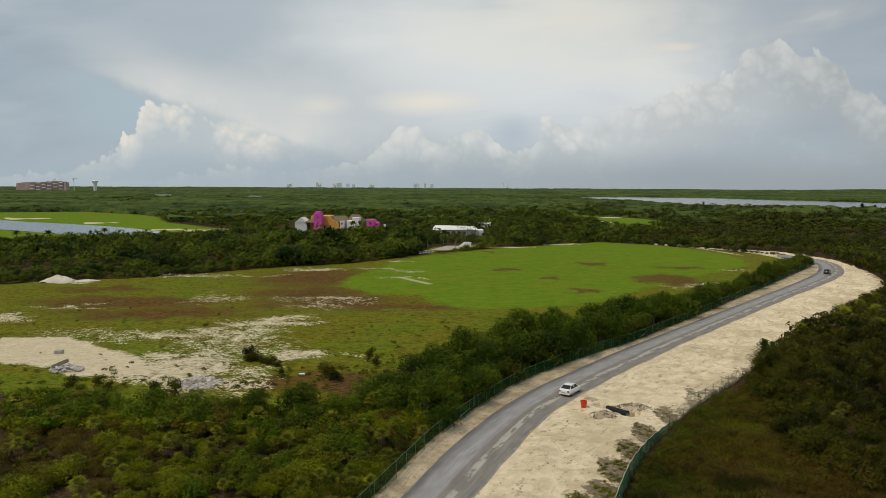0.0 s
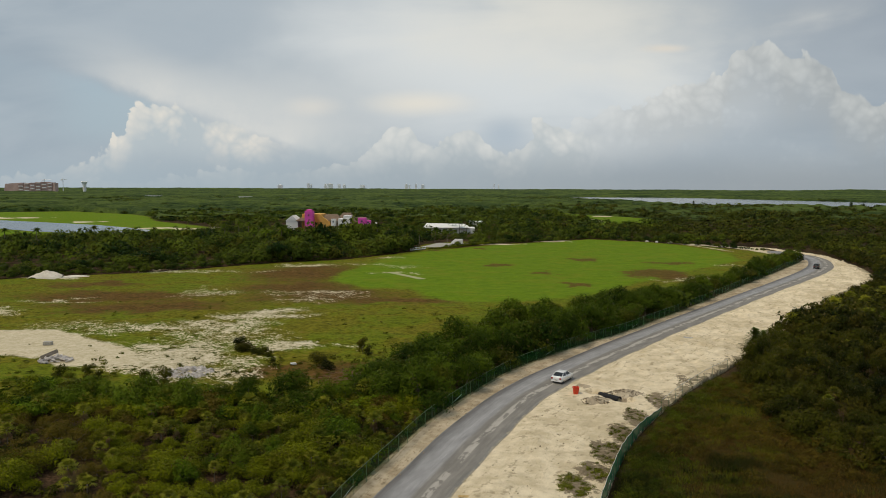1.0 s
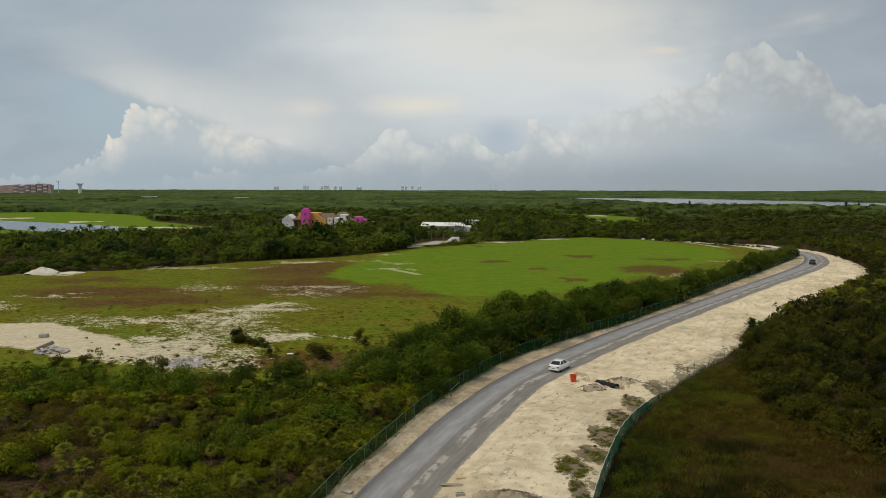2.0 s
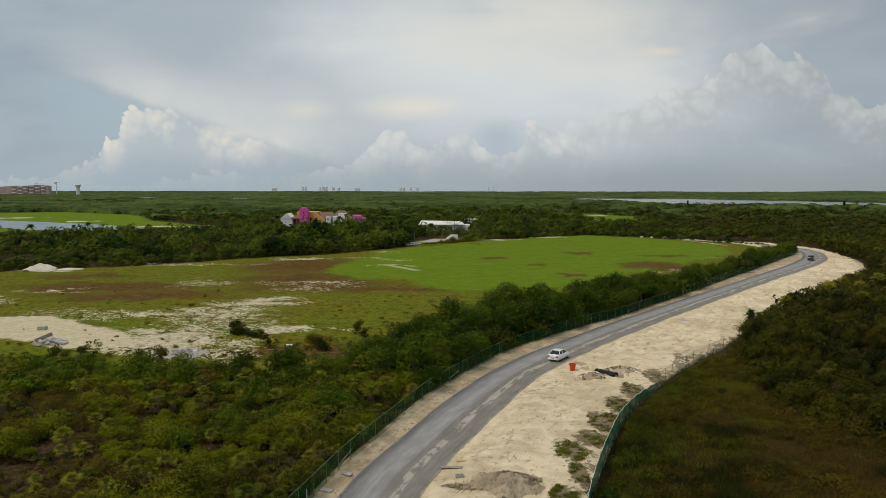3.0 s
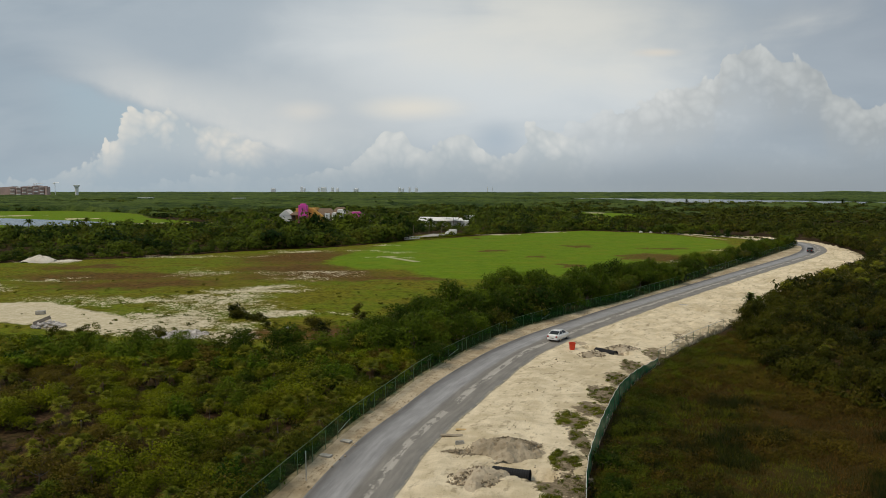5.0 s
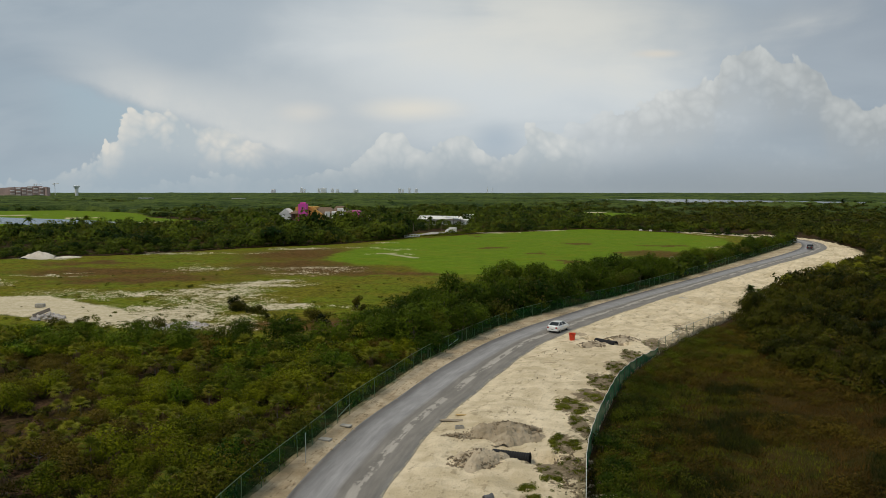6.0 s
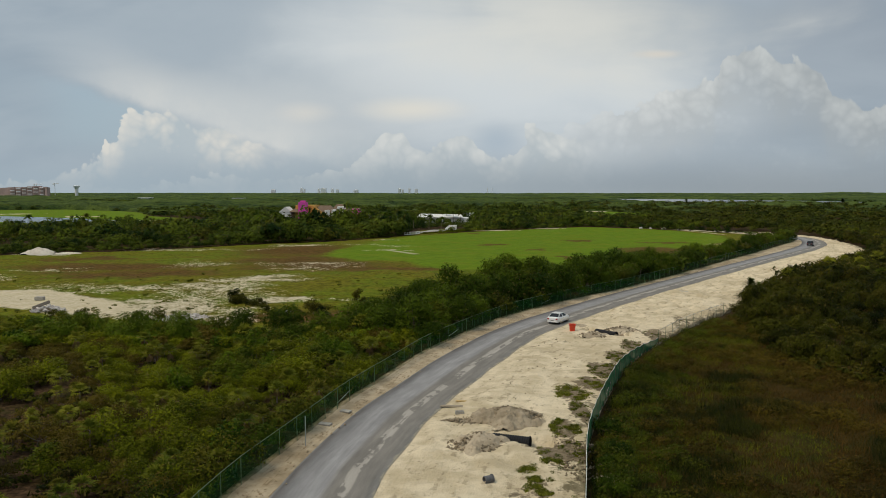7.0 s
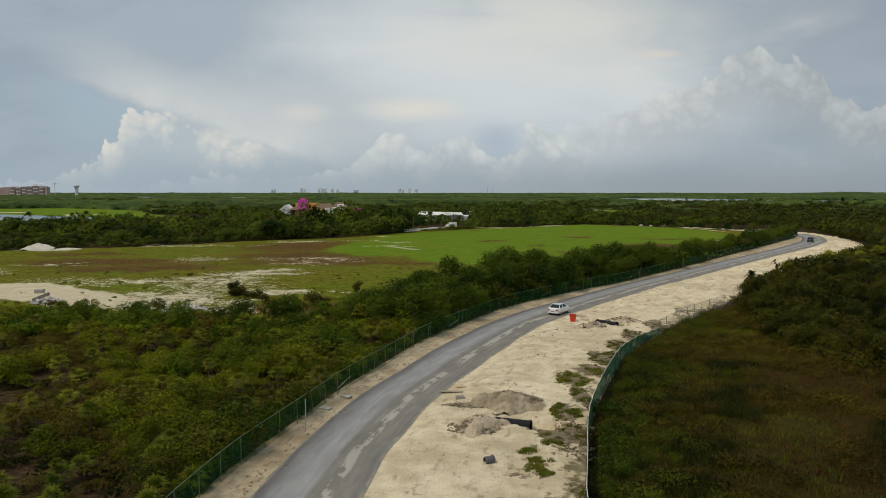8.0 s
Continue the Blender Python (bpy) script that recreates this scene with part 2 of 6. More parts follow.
def sand_material(name="pale_sand", dark=(0.53, 0.435, 0.285, 1), light=(0.775, 0.66, 0.475, 1), stain=0.5, rough_bump=1.0, soil_side=1):
    m, g = material(name)
    P = place_of(g)
    grit, fine, half_m, mid, wide = (g.noise(P, f, 6, 0.65) for f in (14.0, 4.0, 1.4, 0.5, 0.09))
    uv = g.add("UVMap", uv_map="UVMap").outputs[0]
    trail = g.noise(g.add("Mapping", {0: uv, 3: (14.0, 0.22, 1)}).outputs[0], 1.3, 5, 0.6)
    colour = g.mix(g.step(g.math("ADD", g.math("MULTIPLY", mid, 0.5), g.math("MULTIPLY", wide, 0.5)), 0.38, 0.62), dark, light)
    colour = g.mix(g.math("MULTIPLY", g.step(trail, 0.52, 0.72), 0.35), colour, dark)
    colour = g.mix(g.math("MULTIPLY", g.step(g.math("ADD", g.math("MULTIPLY", half_m, 0.6), g.math("MULTIPLY", trail, 0.45)), 0.565, 0.64), stain), colour, (0.25, 0.19, 0.115, 1))
    colour = g.mix(g.math("MULTIPLY", g.step(fine, 0.55, 0.75), 0.3), colour, (0.30, 0.235, 0.15, 1))
    across = g.math("MULTIPLY_ADD", g.add("SeparateXYZ", {0: uv}).outputs[0], soil_side, 0.5 - 0.5 * soil_side)
    soil = g.step(g.math("ADD", across, g.math("ADD", g.math("MULTIPLY", g.math("SUBTRACT", half_m, 0.5), 0.5), g.math("MULTIPLY", g.math("SUBTRACT", mid, 0.5), 0.7))), 0.9, 1.0)
    colour = g.mix(g.math("MULTIPLY", soil, 0.75), colour, (0.11, 0.09, 0.045, 1))
    clod = g.math("ADD", g.math("MULTIPLY", g.math("SUBTRACT", half_m, 0.5), 1.6), g.math("MULTIPLY", g.math("SUBTRACT", fine, 0.5), 1.2))
    dug = g.step(g.math("ADD", g.attr("soil"), clod), 0.42, 0.62)
    colour = g.mix(g.math("MULTIPLY", dug, g.step(g.attr("soil"), 0.05, 0.3, 0.0, 0.85)), colour, g.mix(g.step(fine, 0.4, 0.65), (0.085, 0.062, 0.036, 1), (0.22, 0.17, 0.11, 1)))
    relief = g.math("ADD", g.math("MULTIPLY", grit, 0.15), g.math("ADD", g.math("MULTIPLY", fine, 0.35), g.math("ADD", half_m, g.math("MULTIPLY", trail, 0.6))))
    finish(g, colour, 0.95, relief, rough_bump, 0.25, specular=0.08)
    return m


def asphalt_material():
    """Worn asphalt: uv x runs across the road, y along it in metres."""
    m, g = material("worn_asphalt")
    uv = g.add("UVMap", uv_map="UVMap").outputs[0]
    sep = g.add("SeparateXYZ", {0: uv})
    P = place_of(g)
    long = g.add("Mapping", {0: uv, 3: (9.0, 0.06, 1.0)}).outputs[0]
    streaks = g.noise(long, 1.6, 6, 0.6)
    patchy = g.noise(g.add("Mapping", {0: uv, 3: (5.0, 0.16, 1.0)}).outputs[0], 1.4, 5, 0.6)
    grain = g.noise(P, 18, 5, 0.7)
    across = g.math("ADD", sep.outputs[0], g.math("MULTIPLY", g.math("SUBTRACT", g.noise(g.add("Mapping", {0: uv, 3: (0.0, 0.12, 0)}).outputs[0], 2.0, 3), 0.5), 0.05))
    tone = g.ramp(across, [(0.0, 0.20), (0.03, 0.10), (0.09, 0.12), (0.19, 0.185), (0.34, 0.215), (0.47, 0.205), (0.52, 0.145), (0.61, 0.14), (0.66, 0.15), (0.73, 0.155), (0.78, 0.145), (0.93, 0.155), (1.0, 0.22)])
    tone = g.math("MULTIPLY", tone, g.step(streaks, 0.2, 0.8, 0.84, 1.15))
    tone = g.math("MULTIPLY", tone, g.step(patchy, 0.3, 0.75, 0.85, 1.18))
    worn = g.math("MULTIPLY", g.step(g.math("ABSOLUTE", g.math("SUBTRACT", across, 0.675)), 0.075, 0.045), g.step(g.math("ADD", patchy, g.math("MULTIPLY", g.noise(P, 1.1, 5, 0.65), 0.5)), 0.70, 0.76))
    tone = g.math("ADD", tone, g.math("MULTIPLY", worn, 0.11))
    tone = g.math("MULTIPLY", tone, g.step(grain, 0.2, 0.8, 1.18, 1.46))
    colour = g.add("CombineColor", {0: g.math("MULTIPLY", tone, g.step(across, 0.44, 0.56, 0.99, 1.05)), 1: g.math("MULTIPLY", tone, 0.97), 2: g.math("MULTIPLY", tone, g.step(across, 0.44, 0.56, 0.97, 0.86))}).outputs[0]
    edge = g.step(g.math("ADD", sep.outputs[0], g.math("MULTIPLY", g.math("SUBTRACT", g.noise(P, 0.8, 5, 0.65), 0.5), 0.16)), 0.965, 1.0)
    colour = g.mix(g.math("MULTIPLY", edge, 0.85), colour, (0.48, 0.41, 0.30, 1))
    finish(g, colour, 0.8, grain, 0.25, 0.02, specular=0.25)
    return m


def leaf_material(name, dark, light, dry=(0.16, 0.12, 0.04, 1), share=0.08, round_off=0.55, grain=0.4):
    """Foliage: each leaf and each plant has its own shade; blades in a lobe share part of the lobe's slope."""
    m, g = material(name)
    geo = g.add("NewGeometry")
    leaf = geo.outputs["Random Per Island"]
    plant = g.math("FRACT", g.math("ADD", g.attr("tint"), g.add("ObjectInfo").outputs["Random"]))
    region = g.noise(geo.outputs["Position"], 0.04, 4, 0.55)
    blend = g.math("ADD", g.math("MULTIPLY", leaf, grain), g.math("MULTIPLY", plant, 1 - grain))
    blend = g.math("ADD", blend, g.step(region, 0.36, 0.64, -0.28, 0.26), clamp=True)
    colour = g.mix(blend, dark, light)
    weary = g.step(g.math("FRACT", g.math("MULTIPLY", plant, 7.3)), 0.8, 0.95)
    colour = g.mix(g.math("MULTIPLY", weary, 0.55), colour, g.mix(leaf, (0.03, 0.026, 0.004, 1), (0.12, 0.095, 0.012, 1)))
    colour = g.mix(g.math("MULTIPLY", g.step(g.math("FRACT", g.math("MULTIPLY", leaf, 37.0)), 1 - share, 1.0), 0.7), colour, dry)
    lobe = g.add("VectorTransform", {0: g.add("Attribute", attribute_name="outward").outputs[1]}, vector_type="NORMAL", convert_from="OBJECT", convert_to="WORLD").outputs[0]
    lobe = g.add("VectorMath", {0: lobe, 3: round_off * 2.0}, operation="SCALE").outputs[0]
    slope = g.add("VectorMath", {0: g.add("VectorMath", {0: lobe, 1: geo.outputs["Normal"]}, operation="ADD").outputs[0]}, operation="NORMALIZE").outputs[0]
    gloss = g.add("BsdfPrincipled", {"Base Color": colour, "Roughness": 0.6, "Specular IOR Level": 0.035, "Normal": slope})
    through_light = g.add("BsdfTranslucent", {0: g.mix(0.5, colour, (0.10, 0.16, 0.012, 1)), "Normal": slope})
    g.add("OutputMaterial", {0: g.add("MixShader", {0: 0.15, 1: gloss.outputs[0], 2: through_light.outputs[0]}).outputs[0]})
    return m


def canopy_material():
    """Far closed woodland, seen as one surface of crowns."""
    m, g = material("woodland_canopy")
    P = place_of(g)
    tint = g.attr("tint")
    wide, mid, fine = g.noise(P, 0.006, 4, 0.55), g.noise(P, 0.05, 5, 0.6), g.noise(P, 0.4, 5, 0.65)
    blend = g.math("ADD", g.math("ADD", g.math("MULTIPLY", tint, 0.4), g.math("MULTIPLY", g.step(mid, 0.3, 0.7), 0.35)), g.math("MULTIPLY", g.step(fine, 0.3, 0.7), 0.3))
    blend = g.math("ADD", g.math("MULTIPLY_ADD", g.math("SUBTRACT", blend, 0.5), 1.5, 0.45), g.step(wide, 0.38, 0.62, -0.3, 0.25), clamp=True)
    # extra blue in both greens stands in for haze over the distance
    colour = g.mix(blend, (0.013, 0.030, 0.008, 1), (0.088, 0.122, 0.027, 1))
    finish(g, colour, 0.9, g.math("ADD", fine, mid), 1.0, 1.5, specular=0.05)
    return m


def plain_material(name, colour, rough=0.6, metallic=0.0, vary=0.15, scale=3.0, specular=0.4, bump=0.1):
    m, g = material(name)
    P = g.add("TexCoord").outputs["Object"]
    n = g.noise(P, scale, 6, 0.65)
    shade = g.mix(g.step(n, 0.3, 0.75), (*[c * (1 - vary) for c in colour], 1), (*[min(1, c * (1 + vary)) for c in colour], 1))
    finish(g, shade, rough, n, bump, 0.02, metallic, specular)
    return m


def water_material():
    m, g = material("still_water")
    P = place_of(g)
    ripple = g.noise(g.add("Mapping", {0: P, 3: (0.25, 0.6, 1)}).outputs[0], 1.0, 3, 0.5)
    finish(g, (0.05, 0.06, 0.06, 1), 0.16, ripple, 0.06, 0.1, specular=0.5)
    return m


def net_material(name, colour, open_share):
    m, g = material(name)
    P = place_of(g)
    fold = g.noise(P, 1.2, 4, 0.6)
    cloth = g.add("BsdfPrincipled", {"Base Color": g.mix(g.step(fold, 0.3, 0.7), (*[c * 0.75 for c in colour], 1), (*[c * 1.2 for c in colour], 1)), "Roughness": 0.9, "Specular IOR Level": 0.05})
    holes = g.add("BsdfTransparent")
    g.add("OutputMaterial", {0: g.add("MixShader", {0: g.step(fold, 0.25, 0.8, open_share - 0.12, open_share + 0.12), 1: cloth.outputs[0], 2: holes.outputs[0]}).outputs[0]})
    return m


GROUND, SAND, ASPHALT, WATER = ground_material(), sand_material(), asphalt_material(), water_material()
SHOULDER = sand_material("stony_shoulder", (0.33, 0.255, 0.16, 1), (0.58, 0.48, 0.34, 1), 0.7, 1.0, -1)
HEAP = sand_material("dug_sand", (0.27, 0.22, 0.15, 1), (0.54, 0.45, 0.33, 1), 0.8, 1.0)
LEAF_SHRUB = leaf_material("shrub_leaves", (0.010, 0.022, 0.002, 1), (0.190, 0.208, 0.007, 1), share=0.12, round_off=0.4, grain=0.5)
LEAF_FRESH = leaf_material("fresh_green_leaves", (0.012, 0.034, 0.003, 1), (0.142, 0.212, 0.010, 1), share=0.05, round_off=0.4, grain=0.5)
LEAF_RUST = leaf_material("olive_brown_leaves", (0.022, 0.020, 0.003, 1), (0.140, 0.104, 0.012, 1), (0.20, 0.13, 0.05, 1), share=0.22, round_off=0.4, grain=0.5)
LEAF_TREE = leaf_material("tree_leaves", (0.010, 0.026, 0.002, 1), (0.100, 0.146, 0.009, 1))
LEAF_PALM = leaf_material("palm_leaves", (0.045, 0.072, 0.006, 1), (0.225, 0.228, 0.020, 1), (0.25, 0.16, 0.04, 1), 0.12)
# Darkened to carry cloud shadow over the right side and shade below shrubs.
LEAF_DARKENED = leaf_material("darkened_leaves", (0.005, 0.010, 0.002, 1), (0.068, 0.070, 0.006, 1), share=0.12, round_off=0.9, grain=0.3)
LEAF_LOW = leaf_material("low_mangrove_leaves", (0.018, 0.028, 0.004, 1), (0.084, 0.096, 0.011, 1), share=0.04, round_off=1.3, grain=0.2)
CANOPY = canopy_material()
LEAF_WOODS = leaf_material("woodland_leaves", (0.009, 0.024, 0.004, 1), (0.108, 0.142, 0.014, 1), share=0.03, round_off=1.3, grain=0.2)
DEAD_LEAF = leaf_material("dead_palm_leaves", (0.085, 0.050, 0.022, 1), (0.20, 0.13, 0.06, 1))
REED = leaf_material("marsh_grass_blades", (0.032, 0.020, 0.004, 1), (0.096, 0.054, 0.010, 1), (0.12, 0.055, 0.018, 1), 0.3)
SEDGE = leaf_material("green_sedge_blades", (0.025, 0.035, 0.003, 1), (0.125, 0.132, 0.008, 1), (0.14, 0.10, 0.015, 1), 0.15)
SEDGE_DARK = leaf_material("dark_sedge_blades", (0.007, 0.011, 0.002, 1), (0.026, 0.033, 0.005, 1), (0.05, 0.04, 0.01, 1), 0.1)
TUFT = leaf_material("tuft_leaves", (0.05, 0.06, 0.006, 1), (0.14, 0.14, 0.016, 1))
BARK = plain_material("grey_bark", (0.16, 0.13, 0.10), 0.9, vary=0.35, scale=6)
NET_GREEN = net_material("green_netting", (0.014, 0.092, 0.020), 0.62)
NET_SCREEN = net_material("green_screen_cloth", (0.012, 0.125, 0.055), 0.13)
GALVANISED = plain_material("galvanised_steel", (0.42, 0.43, 0.42), 0.5, 0.6, 0.15)


# ---- mesh helpers ----
def mesh_of(name, verts, faces, mats, smooth=False, uvs=None, values=None, outward=None):
    """A mesh from arrays: verts (n, 3), faces as an (m, 3 or 4) array or a list of tuples."""
    me = bpy.data.meshes.new(name)
    if isinstance(faces, np.ndarray):
        me.vertices.add(len(verts))
        me.vertices.foreach_set("co", np.asarray(verts, dtype=np.float32).ravel())
        k = faces.shape[1]
        me.loops.add(faces.size)
        me.loops.foreach_set("vertex_index", faces.astype(np.int32).ravel())
        me.polygons.add(len(faces))
        me.polygons.foreach_set("loop_start", np.arange(0, faces.size, k, dtype=np.int32))
        me.update(calc_edges=True)
    else:
        me.from_pydata([tuple(v) for v in verts], [], faces)
    for key, array in (values or {}).items():
        me.attributes.new(key, "FLOAT", "POINT").data.foreach_set("value", np.asarray(array, dtype=np.float32))
    if outward is not None:
        me.attributes.new("outward", "FLOAT_VECTOR", "POINT").data.foreach_set("vector", np.asarray(outward, dtype=np.float32).ravel())
    if uvs is not None:
        layer = me.uv_layers.new(name="UVMap")
        index = np.empty(len(me.loops), dtype=np.int32)
        me.loops.foreach_get("vertex_index", index)
        layer.data.foreach_set("uv", np.asarray(uvs, dtype=np.float32)[index].ravel())
    for m in mats if isinstance(mats, (list, tuple)) else [mats]:
        me.materials.append(m)
    if smooth:
        me.polygons.foreach_set("use_smooth", np.ones(len(me.polygons), dtype=bool))
    return me


def part(name, bm, mat, parent=None, label="", smooth=False):
    """Links a bmesh or a mesh as one object under a thing or a part."""
    if isinstance(bm, bmesh.types.BMesh):
        me = bpy.data.meshes.new(name)
        bmesh.ops.recalc_face_normals(bm, faces=bm.faces)
        bm.to_mesh(me)
        bm.free()
        me.materials.append(mat)
        if smooth:
            me.polygons.foreach_set("use_smooth", np.ones(len(me.polygons), dtype=bool))
    else:
        me = bm
    ob = new(name, me)
    if parent is not None:
        ob.parent = parent
    if label:
        tagged(ob, label)
    return ob


def box(bm, x0, x1, y0, y1, z0, z1, bevel=0.0, m=None):
    made = bmesh.ops.create_cube(bm, size=1, matrix=Matrix.Translation(((x0 + x1) / 2, (y0 + y1) / 2, (z0 + z1) / 2)) @ Matrix.Diagonal((x1 - x0, y1 - y0, z1 - z0, 1)))
    verts = made["verts"]
    if bevel:
        edges = {e for v in verts for e in v.link_edges}
        made = bmesh.ops.bevel(bm, geom=list(edges), offset=bevel, segments=2, affect="EDGES", profile=0.5)
        verts = made["verts"]
    if m is not None:
        bmesh.ops.transform(bm, matrix=m, verts=list(verts))
    return bm


def tube(bm, a, b, r0, r1=None, sides=8):
    """A tapered rod from a to b."""
    a, b = Vector(a), Vector(b)
    way = b - a
    m = Matrix.Translation((a + b) / 2) @ way.to_track_quat("Z", "Y").to_matrix().to_4x4()
    bmesh.ops.create_cone(bm, cap_ends=True, segments=sides, radius1=r0, radius2=r0 if r1 is None else r1, depth=way.length, matrix=m)
    return bm


def smooth_line(points, step):
    """A curve through the points (Catmull-Rom), in even steps; each point may carry widths after its place."""
    p = np.array(points, dtype=float)
    p = np.vstack([2 * p[0] - p[1], p, 2 * p[-1] - p[-2]])
    fine = []
    for i in range(1, len(p) - 2):
        for t in np.linspace(0, 1, 40, endpoint=False):
            a, b, c, d = p[i - 1], p[i], p[i + 1], p[i + 2]
            fine.append(0.5 * (2 * b + (c - a) * t + (2 * a - 5 * b + 4 * c - d) * t * t + (3 * b - a - 3 * c + d) * t ** 3))
    fine.append(p[-2])
    fine = np.array(fine)
    run = np.concatenate([[0], np.cumsum(np.linalg.norm(np.diff(fine[:, :2], axis=0), axis=1))])
    s = np.arange(0, run[-1], step)
    return s, np.stack([np.interp(s, run, fine[:, k]) for k in range(fine.shape[1])], axis=1)


def sides_of(line):
    """Unit normals to the right of a plan line."""
    d = np.gradient(line[:, :2], axis=0)
    d /= np.linalg.norm(d, axis=1)[:, None]
    return np.stack([d[:, 1], -d[:, 0]], axis=1)


def inside(x, y, poly):
    p = np.array(poly, dtype=float)
    q = np.roll(p, -1, axis=0)
    hit = np.zeros(np.shape(x), dtype=bool)
    for (x0, y0), (x1, y1) in zip(p, q):
        if y0 != y1:
            hit ^= ((y0 > y) != (y1 > y)) & (x < (x1 - x0) * (y - y0) / (y1 - y0) + x0)
    return hit


def depth_in(x, y, poly):
    """Metres inside a plan outline (outside: minus)."""
    p = np.array(poly, dtype=float)
    best = np.full(np.shape(x), 1e9)
    for (x0, y0), (x1, y1) in zip(p, np.roll(p, -1, axis=0)):
        dx, dy = x1 - x0, y1 - y0
        t = np.clip(((x - x0) * dx + (y - y0) * dy) / (dx * dx + dy * dy + 1e-9), 0, 1)
        best = np.minimum(best, np.hypot(x - x0 - t * dx, y - y0 - t * dy))
    return np.where(inside(x, y, poly), best, -best)


def rough_field(x, y, scale, seed=0):
    """A smooth noise over the plan with lumps of about that size, about -1 to 1."""
    total, weight, f = np.zeros(np.shape(x)), 1.0, 1.0 / scale
    for octave in range(3):
        px, py = x * f + 17.3 * seed + 5.1 * octave, y * f - 9.7 * seed + 3.7 * octave
        ix, iy = np.floor(px), np.floor(py)
        u, v = px - ix, py - iy
        u, v = u * u * (3 - 2 * u), v * v * (3 - 2 * v)

        def corner(a, b):
            h = np.sin((ix + a) * 127.1 + (iy + b) * 311.7) * 43758.5453
            return 2 * (h - np.floor(h)) - 1

        total += weight * ((corner(0, 0) * (1 - u) + corner(1, 0) * u) * (1 - v) + (corner(0, 1) * (1 - u) + corner(1, 1) * u) * v)
        weight, f = weight * 0.5, f * 2.1
    return total * 1.1


# ---- the plan ----
# road: centre line with half width
ROAD = [(-8.5, 22, 3.2), (-8.3, 36, 3.2), (-7.4, 46.2, 3.1), (-6.2, 53.6, 3.1), (-4.2, 62.2, 3.2), (-1.2, 70.6, 3.3), (2.0, 79.4, 3.4), (5.6, 88.0, 3.4), (9.4, 96.2, 3.4),
        (14.4, 104.8, 3.4), (20.6, 113.6, 3.4), (32.6, 130.0, 3.4), (47.5, 149.5, 3.3), (60.6, 166.8, 3.3), (73.6, 184.0, 3.3), (89.0, 205.0, 3.4), (110.0, 235.0, 3.9),
        (124.0, 257.0, 4.2), (133.5, 277.0, 4.0), (138.0, 292.0, 3.6), (139.0, 305.0, 3.2), (135.0, 322.0, 3.0)]
FENCE_LEFT = [(-14.4, 26), (-14.1, 36), (-13.2, 44), (-12.1, 49.4), (-10.4, 57), (-9.0, 63.4), (-6.2, 73), (-2.9, 84), (0.3, 92), (4.1, 100.4), (8.6, 109.4), (13.6, 116.8),
              (19.2, 124.6), (25.3, 132), (31.9, 139.6), (40.4, 151.4), (50, 164.7), (62, 182), (77.5, 204.8), (96.3, 232), (122.3, 270), (130.5, 283.5)]
FENCE_RIGHT = [(6.0, 26), (6.9, 36.4), (8.1, 43), (9.6, 51), (11.2, 57), (13.8, 65), (17.2, 74.2), (20.9, 82.3), (25.2, 89.8), (29.6, 96.8), (34.6, 103.8), (41, 111.8)]
VERGE_EDGE = [(6.0, 22)] + FENCE_RIGHT[1:] + [(47, 120.5), (55, 134), (70, 152), (91, 181), (114, 209), (129, 234), (137, 258), (142, 280), (146, 300), (142, 322), (136, 336)]
FIELD = [(-170, 185), (-128, 216), (-113, 224), (-93, 235), (-64, 263), (-42, 276), (-27, 297), (-17, 314), (2, 335), (21, 355), (50, 374), (70, 390), (92, 374), (112, 350),
         (130, 320), (127, 292), (112, 268), (84, 222), (72, 203), (56, 187), (45, 173), (27, 152), (15, 143), (8, 134), (1, 123), (-6, 112), (-10, 104), (-14, 97),
         (-24, 93), (-40, 93), (-50, 96), (-66, 102), (-110, 104), (-170, 120)]
SCRUB_LEFT = [(-15.4, 26), (-15.1, 36), (-14.2, 44), (-11.4, 57), (-7.2, 73), (-3.9, 84), (3.1, 100.8), (12.6, 117.4), (24.3, 132.8), (39.4, 152.2), (61, 183), (76.5, 206), (95.3, 233),
              (121.3, 271.5), (128, 286), (112, 268), (84, 222), (72, 203), (56, 187), (45, 173), (27, 152), (15, 143), (8, 134), (1, 123), (-6, 112), (-10, 104), (-14, 97),
              (-24, 93), (-40, 93), (-50, 96), (-66, 102), (-110, 104), (-110, 26)]
MARSH = [(6.6, 26), (8.6, 43), (10.2, 51), (14.5, 65), (18, 74), (21.6, 82), (26, 89.5), (30.5, 96.5), (35.5, 103.5), (42, 110), (41, 96), (38, 84), (42, 70), (52, 62), (60, 48), (60, 26)]
GREEN = [(-36, 216), (-36, 236), (-31, 255), (-26, 284), (-14, 312), (20, 350), (69, 389), (102, 362), (113, 316), (106, 280), (76, 246), (47, 206), (34, 189), (19, 179), (4, 176), (-6, 182), (-12, 198), (-24, 200)]
POND = [(-470, 690), (-369, 588), (-299, 543), (-239, 505), (-181, 450), (-185, 425), (-238, 433), (-293, 467), (-420, 520), (-560, 640)]
FAIRWAY = [(-520, 700), (-560, 560), (-420, 470), (-300, 400), (-235, 372), (-190, 385), (-165, 425), (-150, 462), (-160, 487), (-226, 562), (-262, 640), (-300, 690), (-394, 760)]
FAIRWAY_FAR = [(104, 780), (125, 707), (140, 690), (154, 675), (164, 615), (157, 565), (124, 523), (100, 520), (108, 560), (104, 640), (92, 730)]
LAGOON = [(250, 1760), (330, 1900), (560, 1850), (760, 1330), (1000, 1200), (1300, 1200), (1400, 700), (900, 740), (600, 800), (480, 860), (400, 930), (315, 1080), (280, 1330), (245, 1600)]
